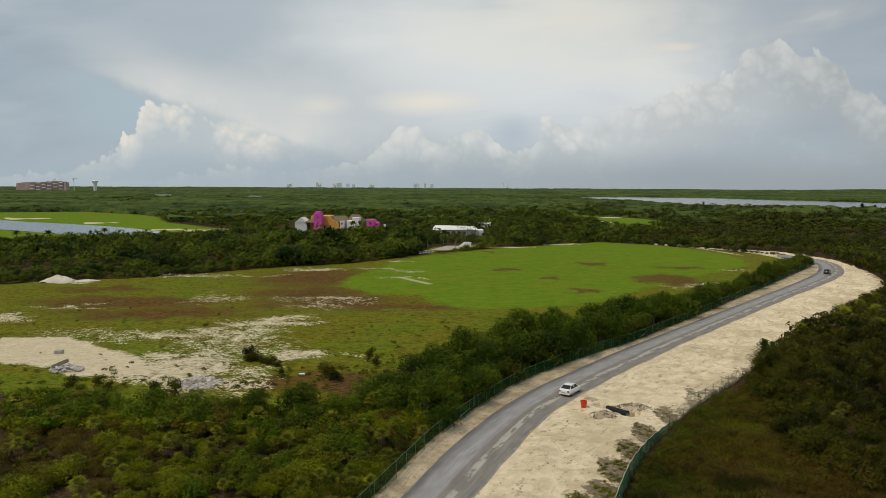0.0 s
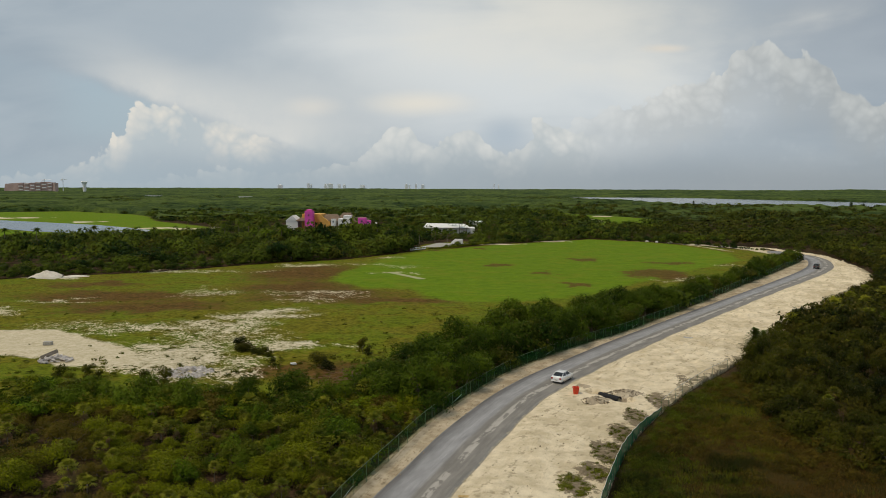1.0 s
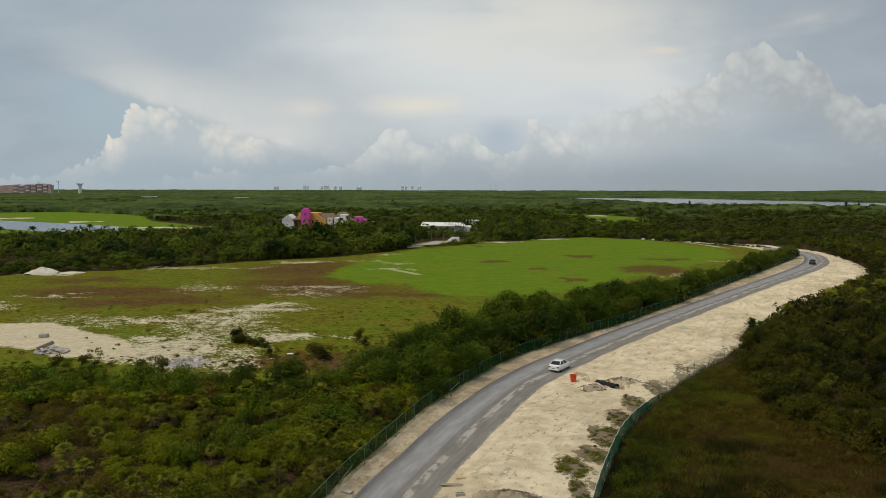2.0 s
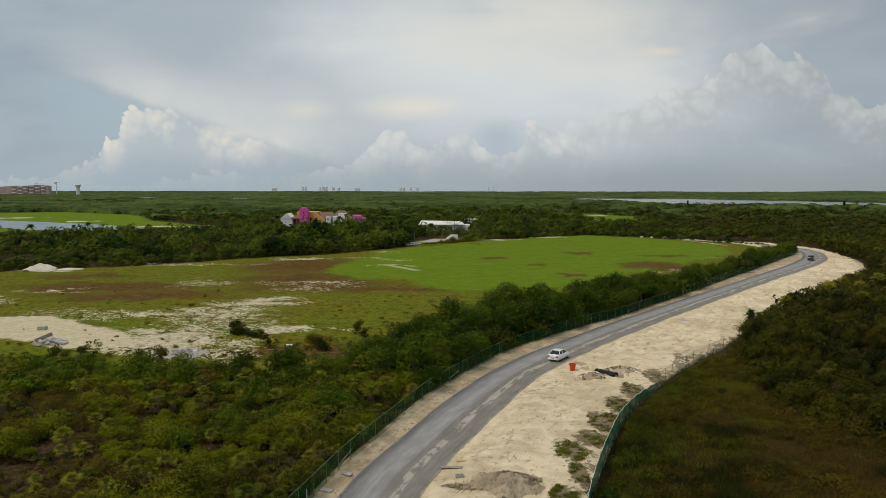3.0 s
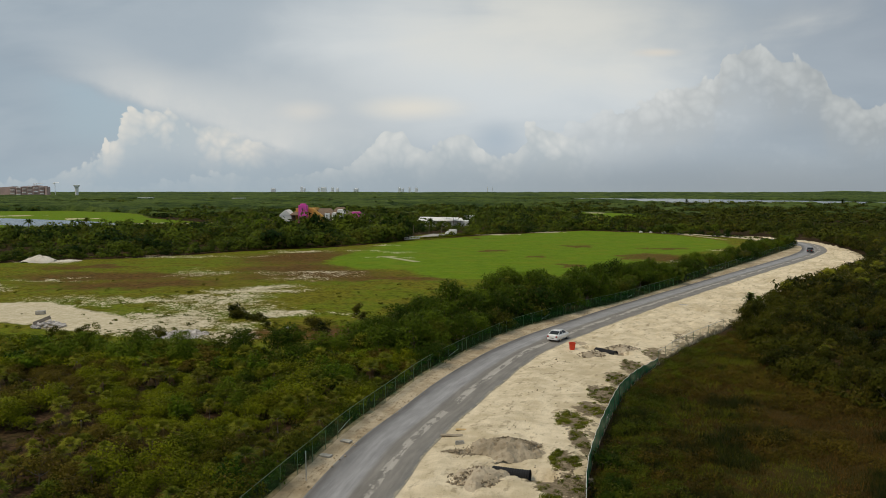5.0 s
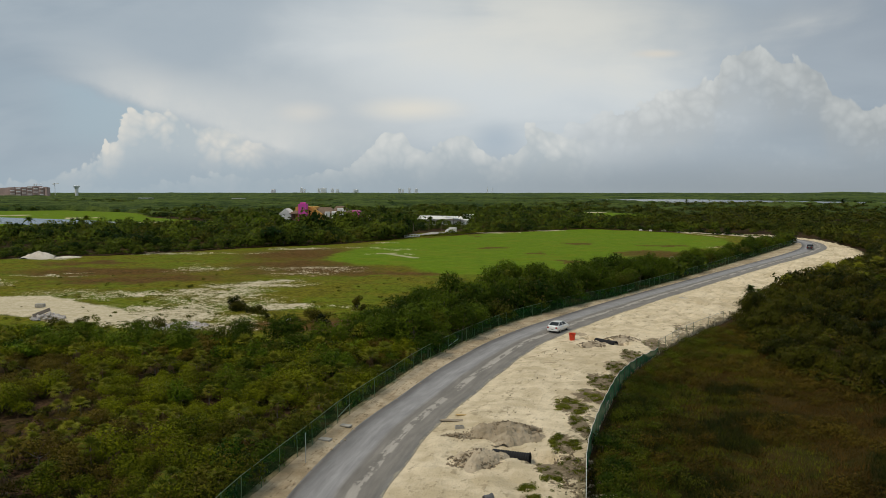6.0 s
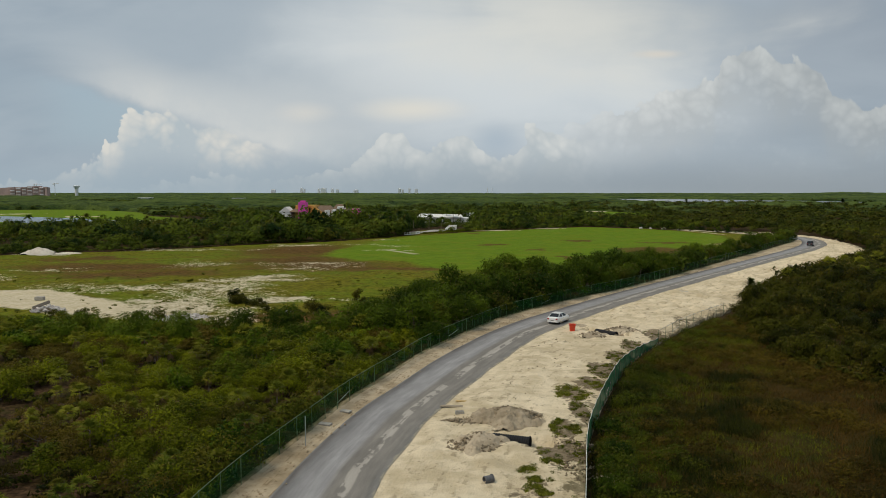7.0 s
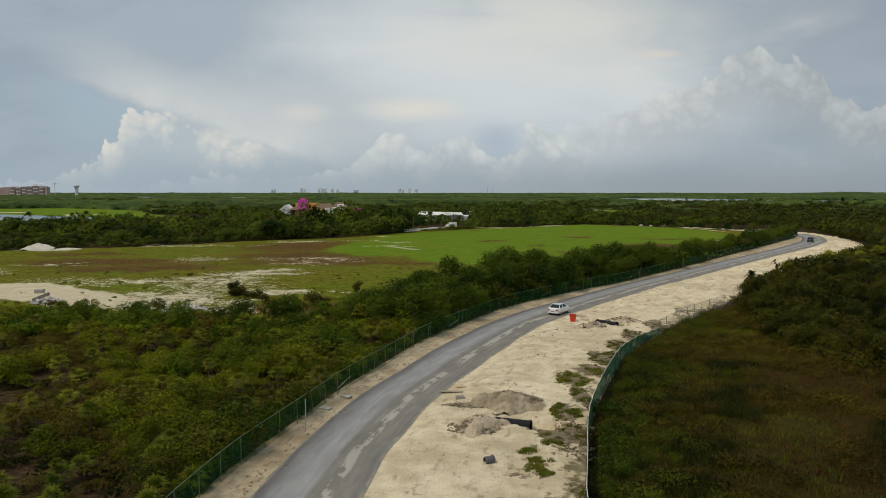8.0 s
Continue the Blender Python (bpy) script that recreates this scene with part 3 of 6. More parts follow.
BARE_SAND = [(-112, 141), (-87, 139), (-75, 139.5), (-62, 130), (-54, 124), (-48, 116), (-49, 110), (-60, 111), (-66, 116), (-80, 119), (-112, 120)]
YARD = [(-18, 312), (-18, 332), (-14, 352), (2, 372), (12, 366), (6, 346), (-4, 332), (-12, 315)]
TRACK = [(128, 318), (143, 306), (146, 318), (142, 336), (128, 352), (112, 364), (108, 358), (122, 342)]

road_s, road_line = smooth_line(ROAD, 1.0)
road_line[:, :2] += sides_of(road_line) * np.interp(road_s, [45, 66, 90, 112, 140, 180, 205, 230, 255, 275], [0, -0.6, -1.1, -1.8, -2.4, -2.6, -2.4, -1.5, -0.5, 0])[:, None]
road_right = sides_of(road_line)
_, verge_line = smooth_line(VERGE_EDGE, 1.0)
fence_s, fence_line = smooth_line(FENCE_LEFT, 1.4)
CORRIDOR = [tuple(p[:2]) for p in fence_line[::4]] + [(128, 300), (128, 336)] + [tuple(p[:2]) for p in verge_line[::-6]]


# ---- ground: one sheet to the horizon ----
def ring_grid():
    """Rings round the plan's origin: fine in front, coarse behind."""
    front = np.arange(-36, 36.001, 0.3)
    back = np.concatenate([np.arange(40, 180, 8), np.arange(-180, -36, 8)])
    angles = np.sort(np.concatenate([front, back]))
    radii = np.concatenate([[0.01, 12, 22], np.geomspace(30, 420, 270), np.geomspace(426, 4950, 70)])
    return np.radians(angles), radii


def build_ground():
    angles, radii = ring_grid()
    A, R = np.meshgrid(angles, radii)
    x, y = R * np.sin(A), R * np.cos(A)
    z = 0.10 * rough_field(x, y, 6.0, 3) + 0.05 * rough_field(x, y, 2.0, 4)
    z *= np.clip(R / 60, 0.3, 1) * np.clip((600 - R) / 300, 0, 1)
    corridor = depth_in(x, y, CORRIDOR)
    z = np.where(corridor > 0, np.minimum(z, 0) - 0.9 * np.clip(corridor / 1.5, 0, 1), z)
    for pool in (POND, LAGOON):
        z = np.where(R > 100, z - 0.9 * np.clip(0.5 + depth_in(x, y, pool) / 12, 0, 1), z)

    def soft(poly, width):
        return np.clip(0.5 + depth_in(x, y, poly) / (2 * width), 0, 1)

    wx = 2.6 * rough_field(x, y, 9.0, 50) + 1.3 * rough_field(x, y, 3.0, 51)
    wy = 4.0 * rough_field(x, y, 9.0, 52) + 2.0 * rough_field(x, y, 3.0, 53)

    def blob(cx, cy, rx, ry):
        return np.clip(1.0 - 0.5 * ((x + wx - cx) / rx) ** 2 - 0.5 * ((y + wy - cy) / ry) ** 2, 0, 1)

    top = np.maximum.reduce
    values = {
        "field": top([soft(FIELD, 5), soft(FAIRWAY, 8), soft(FAIRWAY_FAR, 8), np.where(R > 380, 0, soft(YARD, 4))]),
        "green": top([soft(GREEN, 6), soft(FAIRWAY, 10), soft(FAIRWAY_FAR, 10)]),
        "brown": 0.8 * top([blob(-46, 235, 20, 24), blob(-42, 200, 16, 14), blob(-16, 178, 18, 7), blob(-82, 184, 28, 9), blob(-70, 168, 22, 8), blob(-14, 110, 7, 9), blob(-34, 184, 20, 14), blob(-28, 108, 10, 5), blob(6, 190, 16, 5), blob(-100, 205, 16, 5)]),
        "scald": 0.85 * top([blob(64, 238, 11, 14), blob(33, 209, 5, 4), blob(28, 240, 4, 5), blob(78, 270, 10, 6), blob(16, 262, 4, 5), blob(-10, 318, 12, 3), blob(48, 282, 5, 6), blob(12, 330, 8, 3)]),
        "pale": 0.76 * top([1.2 * blob(-46, 117, 9, 9), 1.0 * blob(-36, 109, 8, 8), 1.05 * blob(-40, 158, 10, 5), 0.9 * blob(-46, 147, 11, 5), 0.75 * blob(-56, 141, 12, 5), 1.0 * blob(-29, 127, 5, 6), 0.65 * blob(-42, 134, 12, 12), 0.55 * blob(-70, 143, 14, 5), 0.6 * blob(-20, 128, 6, 2.5),
                            0.8 * blob(-98, 158, 7, 5), 0.75 * blob(-92, 176, 10, 3), 0.55 * blob(-62, 190, 9, 9), 0.62 * blob(-36, 188, 14, 5), 0.5 * blob(-36, 176, 9, 6), blob(-118, 219, 9, 3), 0.85 * blob(-50, 256, 10, 4), 0.6 * blob(-30, 262, 10, 3),
                            0.9 * blob(74, 226, 9, 6), 0.8 * blob(66, 222, 10, 2), 0.6 * blob(96, 262, 7, 4), 0.6 * blob(-86, 238, 34, 2.5), 0.5 * blob(-18, 255, 8, 4), 0.75 * blob(-20, 236, 9, 3), 0.7 * blob(-24, 285, 6, 5)]),
        "sandy": top([soft(TRACK, 3), 0.9 * soft(BARE_SAND, 3.5), blob(-178, 468, 26, 9), blob(-160, 486, 16, 6), blob(-360, 606, 40, 10), blob(-268, 545, 30, 5), blob(48, 372, 9, 4),
                      blob(150, 560, 14, 5), blob(112, 600, 4, 26), blob(136, 690, 9, 14), blob(20, 356, 16, 3), 0.6 * np.clip(1 - np.abs(depth_in(x, y, GREEN) + 5) / 5, 0, 1) * (x > 85) * (y > 318)]),
        "marsh": soft(MARSH, 3),
    }
    verts = np.stack([x, y, z], axis=-1).reshape(-1, 3)
    n, k = len(radii), len(angles)
    i = np.arange(n * k).reshape(n, k)
    j = np.roll(i, -1, axis=1)
    faces = np.stack([i[:-1], i[1:], j[1:], j[:-1]], axis=-1).reshape(-1, 4)[:, ::-1]
    me = mesh_of("ground", verts, faces, GROUND, True, values={key: v.ravel() for key, v in values.items()})
    ob = part("ground", me, None)
    return tagged(ob, "flat coastal land with a mown green field and sandy bare patches", "ground", kind="structure")


build_ground()


def water_sheet(name, outline, label):
    pts = [tuple(p[:2]) for p in smooth_line(outline + [outline[0]], 14.0)[1]]
    bm = bmesh.new()
    bm.faces.new([bm.verts.new((px, py, -0.3)) for px, py in pts])
    bmesh.ops.triangulate(bm, faces=bm.faces)
    ob = part(name, bm, WATER)
    for f in ob.data.polygons:
        if f.normal.z < 0:
            f.flip()
    return tagged(ob, label, "water", kind="structure")


water_sheet("water", POND, "calm grey pond beside the mown fairway")
water_sheet("water", LAGOON, "long calm lagoon reflecting the pale sky")


# ---- road, sand and fences ----
def strip(name, s, left, right, columns, mat, height, thickness, mark=None):
    """A laid strip between two plan lines with edges that go down into the ground."""
    u = np.concatenate([[0], np.linspace(0, 1, columns), [1]])
    P = left[:, None, :] * (1 - u)[None, :, None] + right[:, None, :] * u[None, :, None]
    Z = height(P[..., 0], P[..., 1], np.broadcast_to(u, P.shape[:2]))
    Z[:, 0] -= thickness
    Z[:, -1] -= thickness
    verts = np.concatenate([P, Z[..., None]], axis=-1).reshape(-1, 3)
    i = np.arange(P.shape[0] * P.shape[1]).reshape(P.shape[:2])
    faces = np.stack([i[:-1, :-1], i[:-1, 1:], i[1:, 1:], i[1:, :-1]], axis=-1).reshape(-1, 4)
    uv = np.stack([np.broadcast_to(u, P.shape[:2]), np.broadcast_to(s[:, None], P.shape[:2])], axis=-1).reshape(-1, 2)
    return mesh_of(name, verts, faces, mat, True, uv, values={"soil": mark(verts[:, 0], verts[:, 1])} if mark else None)


half = road_line[:, 2:3]
wob = 0.10 * np.sin(road_s * 0.23)[:, None] + 0.07 * np.sin(road_s * 0.61 + 1)[:, None]
road_me = strip("road", road_s, road_line[:, :2] - road_right * (half + 0.05 * wob), road_line[:, :2] + road_right * (half + wob), 9, ASPHALT,
                lambda x, y, u: 0.06 + 0.06 * (1 - (2 * u - 1) ** 2), 0.5)
tagged(part("road", road_me, None), "worn grey asphalt road with paler patched strips", "road", kind="structure")

TRENCHES = [((3.2, 55.1), (6.9, 53.85), 1.0), ((18.6, 98.6), (21.9, 94.4), 0.75)]


def trench_depth(x, y):
    total = np.zeros(np.shape(x))
    for (x0, y0), (x1, y1), w in TRENCHES:
        dx, dy = x1 - x0, y1 - y0
        t = np.clip(((x - x0) * dx + (y - y0) * dy) / (dx * dx + dy * dy), 0, 1)
        d = np.hypot(x - x0 - t * dx, y - y0 - t * dy)
        total = np.maximum(total, np.clip((w + 0.35 - d) / 0.5, 0, 1))
    return total


def sand_height(x, y, u):
    lumps = (0.14 * rough_field(x, y, 5.0, 11) + 0.10 * rough_field(x, y, 2.0, 12)) * (1 + 1.5 * np.clip((y - 88) / 22, 0, 1))
    fade = np.clip((u - 0.06) * 9, 0, 1)
    rise = 0.55 * np.exp(-((x - 40) ** 2 + (y - 128) ** 2) / 160) + 0.4 * np.exp(-((x - 31) ** 2 + (y - 112) ** 2) / 60) + 0.5 * np.exp(-((x - 92) ** 2 + (y - 192) ** 2) / 90)
    return 0.02 + fade * (0.12 + np.abs(lumps) * 1.2 + rise) - 1.05 * trench_depth(x, y)


# beds on the sand: place, half widths, turned soil, weeds
BEDS = [(11.2, 67.0, 1.6, 2.8, 0.8, 240), (8.9, 56.6, 1.1, 2.0, 0.75, 150), (5.2, 48.6, 0.45, 0.6, 0.3, 36), (5.6, 45.7, 0.85, 1.5, 0.55, 110), (7.2, 48.7, 0.8, 1.2, 0.5, 80), (5.6, 43.8, 0.45, 0.8, 0.5, 40),
        (13.6, 70.4, 1.6, 2.6, 0.95, 120), (10.9, 61.4, 0.9, 2.8, 0.95, 90), (15.9, 75.8, 1.6, 3.6, 0.95, 150), (18.7, 81.4, 1.5, 3.6, 0.95, 120), (7.4, 51.4, 1.6, 2.0, 0.85, 14), (4.4, 44.3, 0.9, 1.3, 0.5, 0),
        (21.8, 86.8, 1.6, 3.8, 0.95, 90), (26.2, 94.0, 1.5, 4.0, 0.85, 24), (32.0, 103.5, 1.0, 3.4, 0.6, 10), (6.0, 53.0, 1.2, 0.9, 0.65, 0), (9.0, 51.6, 0.8, 2.6, 0.9, 50), (7.6, 41.0, 0.9, 2.4, 0.6, 20),
        (0.4, 58.6, 1.4, 1.0, 0.6, 0)]


def soil_at(x, y):
    return np.maximum.reduce([amount * np.clip(1.15 - 0.6 * ((x - cx) / rx) ** 2 - 0.6 * ((y - cy) / ry) ** 2, 0, 1) for cx, cy, rx, ry, amount, count in BEDS])


verge_s = np.arange(0, 1.0001, 1 / 1000)
road_u = road_s / road_s[-1]
right_edge = (road_line[:, :2] + road_right * (half - 0.6))
a = np.stack([np.interp(verge_s, road_u, right_edge[:, k]) for k in range(2)], axis=1)
verge_u = np.linspace(0, 1, len(verge_line))
b = np.stack([np.interp(verge_s, verge_u, verge_line[:, k]) for k in range(2)], axis=1)
tagged(part("sand_verge", strip("sand_verge", verge_s * road_s[-1], a, b, 60, SAND, sand_height, 0.9, soil_at), None),
       "wide bank of pale graded sand beside the road", "sand", kind="structure")
left_edge = road_line[:, :2] - road_right * (half - 0.2)
keep = road_line[:, 1] < 282
la = np.stack([np.interp(np.linspace(0, 1, 420), np.linspace(0, 1, len(fence_line)), fence_line[:, k]) for k in range(2)], axis=1)
lb = left_edge[keep]
lb = np.stack([np.interp(np.linspace(0, 1, 420), np.linspace(0, 1, len(lb)), lb[:, k]) for k in range(2)], axis=1)
la = la - 0.5 * sides_of(la)
tagged(part("gravel_shoulder", strip("gravel_shoulder", np.linspace(0, 300, 420), la, lb, 9, SHOULDER,
                                     lambda x, y, u: 0.10 + (0.06 * np.abs(rough_field(x, y, 0.9, 21)) + 0.05) * (1 - u) - 0.09 * u ** 3, 0.6), None),
       "narrow strip of stony sand between road and fence", "sand", kind="structure")


def fence(name, line_points, spacing, height, net, rail_mat, label, sag=0.0, slump=0):
    """Posts, net panels between them and a top rail. slump: how many of the last panels sink by degrees to half their height."""
    s, line = smooth_line(line_points, 0.25)
    line = line[np.linspace(0, len(line) - 1, round(len(line) * 0.25 / spacing) + 1).astype(int)]
    thing = new(name)
    tagged(thing, label, "fence")
    thing.location = (line[0][0], line[0][1], 0)
    base = Vector(thing.location)
    tops = [height * (1 - 0.55 * max(0.0, 1 - (len(line) - 1 - k) / slump)) if slump else height for k in range(len(line))]
    post_mesh = tube(bmesh.new(), (0, 0, -0.3), (0, 0, height + 0.04), 0.028, sides=6)
    first = part("post", post_mesh, POST_PAINT, thing)
    rng = random.Random(5)
    for k, p in enumerate(line):
        ob = first if k == 0 else new("post", first.data)
        ob.parent = thing
        ob.location = (p[0] - base.x, p[1] - base.y, tops[k] - height)
        ob.rotation_euler = (rng.uniform(-0.02, 0.02), rng.uniform(-0.02, 0.02), 0)
        if k and k % 11 == 3:
            brace = tube(bmesh.new(), Vector((p[0], p[1], height * 0.52)) - base, Vector((line[k - 1][0], line[k - 1][1], 0.35 * height)) - base, 0.022, sides=5)
            part("brace", brace, GALVANISED, thing)
    for k in range(len(line) - 1):
        p, q = line[k], line[k + 1]
        n = 4
        verts, faces = [], []
        for i in range(n + 1):
            t = i / n
            x, y = p[0] + (q[0] - p[0]) * t - base.x, p[1] + (q[1] - p[1]) * t - base.y
            dip = sag * 4 * t * (1 - t) * rng.uniform(0.6, 1.2)
            top = tops[k] + (tops[k + 1] - tops[k]) * t
            for j, z in enumerate((0.02, top * 0.5, top - dip)):
                bulge = 0.03 * math.sin(3.1 * i + 7 * k + 2 * j) if 0 < i < n else 0
                verts.append((x + bulge, y - bulge, z))
            if i:
                for j in range(2):
                    o = 3 * (i - 1) + j
                    faces.append((o, o + 3, o + 4, o + 1))
        part("mesh_panel", mesh_of("mesh_panel", verts, faces, net), None, thing)
    rail = bmesh.new()
    for k in range(len(line) - 1):
        p, q = line[k], line[k + 1]
        a, b = Vector((p[0], p[1], tops[k])) - base, Vector((q[0], q[1], tops[k + 1])) - base
        mid = (a + b) / 2 - Vector((0, 0, sag))
        if sag:
            tube(rail, a, mid, 0.022, sides=5)
            tube(rail, mid, b, 0.022, sides=5)
        else:
            tube(rail, a, b, 0.024, sides=5)
    part("top_rail", rail, rail_mat, thing)
    return thing


POST_PAINT = plain_material("grey_green_post_paint", (0.105, 0.145, 0.08), 0.6, 0.0)
fence("mesh_fence", FENCE_LEFT, 2.8, 2.0, NET_GREEN, POST_PAINT, "galvanised post fence with dark green mesh along the road")
fence("screen_fence", FENCE_RIGHT[:9], 3.0, 1.9, NET_SCREEN, plain_material("white_rope", (0.62, 0.62, 0.58), 0.7), "sagging green screen cloth fence with a pale top cord", sag=0.12, slump=6)
fence("wire_fence", FENCE_RIGHT[8:], 3.0, 1.7, net_material("thin_wire", (0.07, 0.08, 0.06), 0.87), GALVANISED, "thin wire fence on posts beside the sand")


# ---- vegetation ----
def unit(v):
    return v / (np.linalg.norm(v, axis=-1, keepdims=True) + 1e-9)


def leaves(rng, centres, radii, count, size, flat=0.45, low=-0.35, narrow=0.5):
    """Leaf blades (three corners each) over a few round lobes: an array (n * 3, 3), and the lobes' outward ways."""
    share = radii ** 2 / (radii ** 2).sum()
    pick = rng.choice(len(radii), count, p=share)
    d = unit(rng.normal(size=(count * 3, 3)))
    d = d[d[:, 2] > low][:count]
    pick = pick[:len(d)]
    squash = np.array([1, 1, 0.8])
    at = centres[pick] + d * squash * (radii[pick] * rng.uniform(0.66, 1.14, len(d)))[:, None]
    normal = unit(d + flat * rng.normal(size=d.shape) + np.array([0, 0, 0.35]))
    along = unit(np.cross(normal, rng.normal(size=d.shape)))
    over = np.cross(normal, along)
    L = (size * rng.uniform(0.6, 1.4, len(d)))[:, None]
    droop = normal * L * 0.18
    blade = np.stack([at - along * L * 0.4 + over * L * narrow * 0.5, at - along * L * 0.4 - over * L * narrow * 0.5, at + along * L * 0.6 - droop], axis=1)
    return blade.reshape(-1, 3), np.repeat(unit(d + np.array([0, 0, 0.15])), 3, axis=0)


def quads(verts, corners=4):
    return np.arange(len(verts)).reshape(-1, corners)


def lobes(rng, width, height, count, lowest=0.25):
    """Centres and radii of the lobes of a crown."""
    a = rng.uniform(0, 6.283, count)
    r = width * 0.5 * np.sqrt(rng.uniform(0, 1, count)) * 0.62
    radii = width * rng.uniform(0.17, 0.31, count)
    top = height - radii * 0.9
    z = lowest * height + (top - lowest * height) * rng.uniform(0.1, 1, count) * (1 - 0.45 * (r / (width * 0.35)) ** 2).clip(0.1)
    return np.stack([r * np.cos(a), r * np.sin(a), z], axis=1), radii


def crown_array(seed, width, height, count, lobe_count, size, low=0.25, narrow=0.5):
    rng = np.random.default_rng(seed)
    c, r = lobes(rng, width, height, lobe_count, low)
    arr, out = leaves(rng, c, r, count, size, narrow=narrow)
    return (arr, out), c, r


def trunk_mesh(bm, rng, centres, girth, height):
    """Stems that fork from the ground towards the lobes."""
    fork = Vector((rng.uniform(-0.15, 0.15), rng.uniform(-0.15, 0.15), height * 0.25))
    tube(bm, (0, 0, -0.15), fork, girth, girth * 0.75, 5)
    for c in centres[:6]:
        middle = fork.lerp(Vector(c), 0.55) + Vector((rng.uniform(-0.15, 0.15), rng.uniform(-0.15, 0.15), -0.1))
        tube(bm, fork, middle, girth * 0.6, girth * 0.4, 4)
        tube(bm, middle, Vector(c), girth * 0.4, girth * 0.15, 3)
    return bm


def shrub_thing(name, seed, width, height, count, lobe_count, size, leaf, label, category, girth=0.05, narrow=0.5, low=0.25):
    """A shrub or tree: thing > trunk, crown."""
    (arr, out), c, r = crown_array(seed, width, height, count, lobe_count, size, low, narrow)
    thing = tagged(new(name), label, category)
    part("trunk", trunk_mesh(bmesh.new(), random.Random(seed), c, girth, height), BARK, thing)
    part("crown", mesh_of("crown", arr, quads(arr, 3), leaf, outward=out), None, thing)
    return thing


def fan(rng, base, way, length, blades, spread=2.3):
    """One fan leaf of a thatch palm: narrow blades from one point."""
    way = unit(np.asarray(way, dtype=float))
    side = unit(np.cross(way, [0.05, 0.02, 1.0]))
    up = np.cross(side, way)
    out = []
    for k in range(blades):
        a = (k / (blades - 1) - 0.5) * spread
        d = way * math.cos(a) + side * math.sin(a)
        L = length * (0.75 + 0.25 * math.cos(a)) * rng.uniform(0.9, 1.1)
        w = np.cross(d, up) * length * 0.055
        mid = base + d * L * 0.55 + up * 0.05 * L
        tip = base + d * L - np.array([0, 0, 1]) * L * rng.uniform(0.12, 0.35)
        out += [base, mid - w, tip, mid + w]
    return out


def palm_arrays(seed, height, size, fans, dead):
    rng = np.random.default_rng(seed)
    live, dry = [], []
    top = np.array([0, 0, height])
    for k in range(fans):
        a = k * 2.39996
        tilt = math.radians(82 - 95 * (k / fans) ** 1.1) + rng.uniform(-0.15, 0.15)
        d = np.array([math.cos(a) * math.cos(tilt), math.sin(a) * math.cos(tilt), math.sin(tilt)])
        live += fan(rng, top + d * size * 0.45, d, size * rng.uniform(0.75, 1.0), 9)
    for k in range(dead):
        a = rng.uniform(0, 6.283)
        d = np.array([math.cos(a) * 0.35, math.sin(a) * 0.35, -1.0])
        dry += fan(rng, top + np.array([math.cos(a), math.sin(a), -0.6]) * size * 0.18, d, size * rng.uniform(0.6, 0.9), 6, 1.1)
    live, dry = np.array(live), np.array(dry).reshape(-1, 3)
    return (live, unit(live - top + [0, 0, 0.5])), (dry, unit(dry * [1, 1, 0.1] + [1e-3, 0, 0.3]))


def palm_thing(name, seed, height, size, fans, dead, label):
    live, dry = palm_arrays(seed, height, size, fans, dead)
    thing = tagged(new(name), label, "palm")
    part("trunk", tube(bmesh.new(), (0, 0, -0.15), (0, 0, height), 0.09, 0.07, 7), BARK, thing)
    part("crown", mesh_of("crown", live[0], quads(live[0]), LEAF_PALM, outward=live[1]), None, thing)
    if dead:
        part("dead_skirt", mesh_of("dead_skirt", dry[0], quads(dry[0]), DEAD_LEAF, outward=dry[1]), None, thing, "brown hanging dead fronds")
    return thing


def coconut_arrays(seed, height, fronds=15, length=3.0):
    rng = np.random.default_rng(seed)
    out = []
    lean = rng.uniform(-0.6, 0.6, 2)
    top = np.array([lean[0], lean[1], height])
    for k in range(fronds):
        a = k * 2.39996
        rise = math.radians(75 - 90 * k / fronds)
        d = np.array([math.cos(a) * math.cos(rise), math.sin(a) * math.cos(rise), math.sin(rise)])
        last = top
        for j in range(1, 6):
            t = j / 5
            here = top + d * length * t - np.array([0, 0, 1]) * length * 0.55 * t * t
            side = unit(np.cross(here - last, [0, 0, 1.0])) * length * 0.16 * (1.15 - t) * 1.6
            drop = np.array([0, 0, -0.12 * length * (1 - 0.4 * t)])
            out += [last, last + side + drop, here + side + drop, here, last, here, here - side + drop, last - side + drop]
            last = here
    return np.array(out), top


def scatter(seed, poly, spacing, bounds=None, tries=30000):
    """Random places in an outline, at least about spacing apart."""
    rng = np.random.default_rng(seed)
    p = np.array(poly)
    x0, y0 = p.min(axis=0)
    x1, y1 = p.max(axis=0)
    if bounds:
        x0, x1, y0, y1 = max(x0, bounds[0]), min(x1, bounds[1]), max(y0, bounds[2]), min(y1, bounds[3])
    nx, ny = max(1, int((x1 - x0) / spacing)), max(1, int((y1 - y0) / spacing))
    X, Y = np.meshgrid(x0 + (np.arange(nx) + 0.5) * spacing, y0 + (np.arange(ny) + 0.5) * spacing)
    X = (X + rng.uniform(-0.48, 0.48, X.shape) * spacing).ravel()
    Y = (Y + rng.uniform(-0.48, 0.48, Y.shape) * spacing).ravel()
    keep = inside(X, Y, poly)
    order = rng.permutation(keep.sum())
    return np.stack([X[keep][order], Y[keep][order]], axis=1)


def in_view(p, margin=4.0):
    """Places that the walk can see, with a margin."""
    return np.abs(p[:, 0]) < 0.60 * p[:, 1] + margin


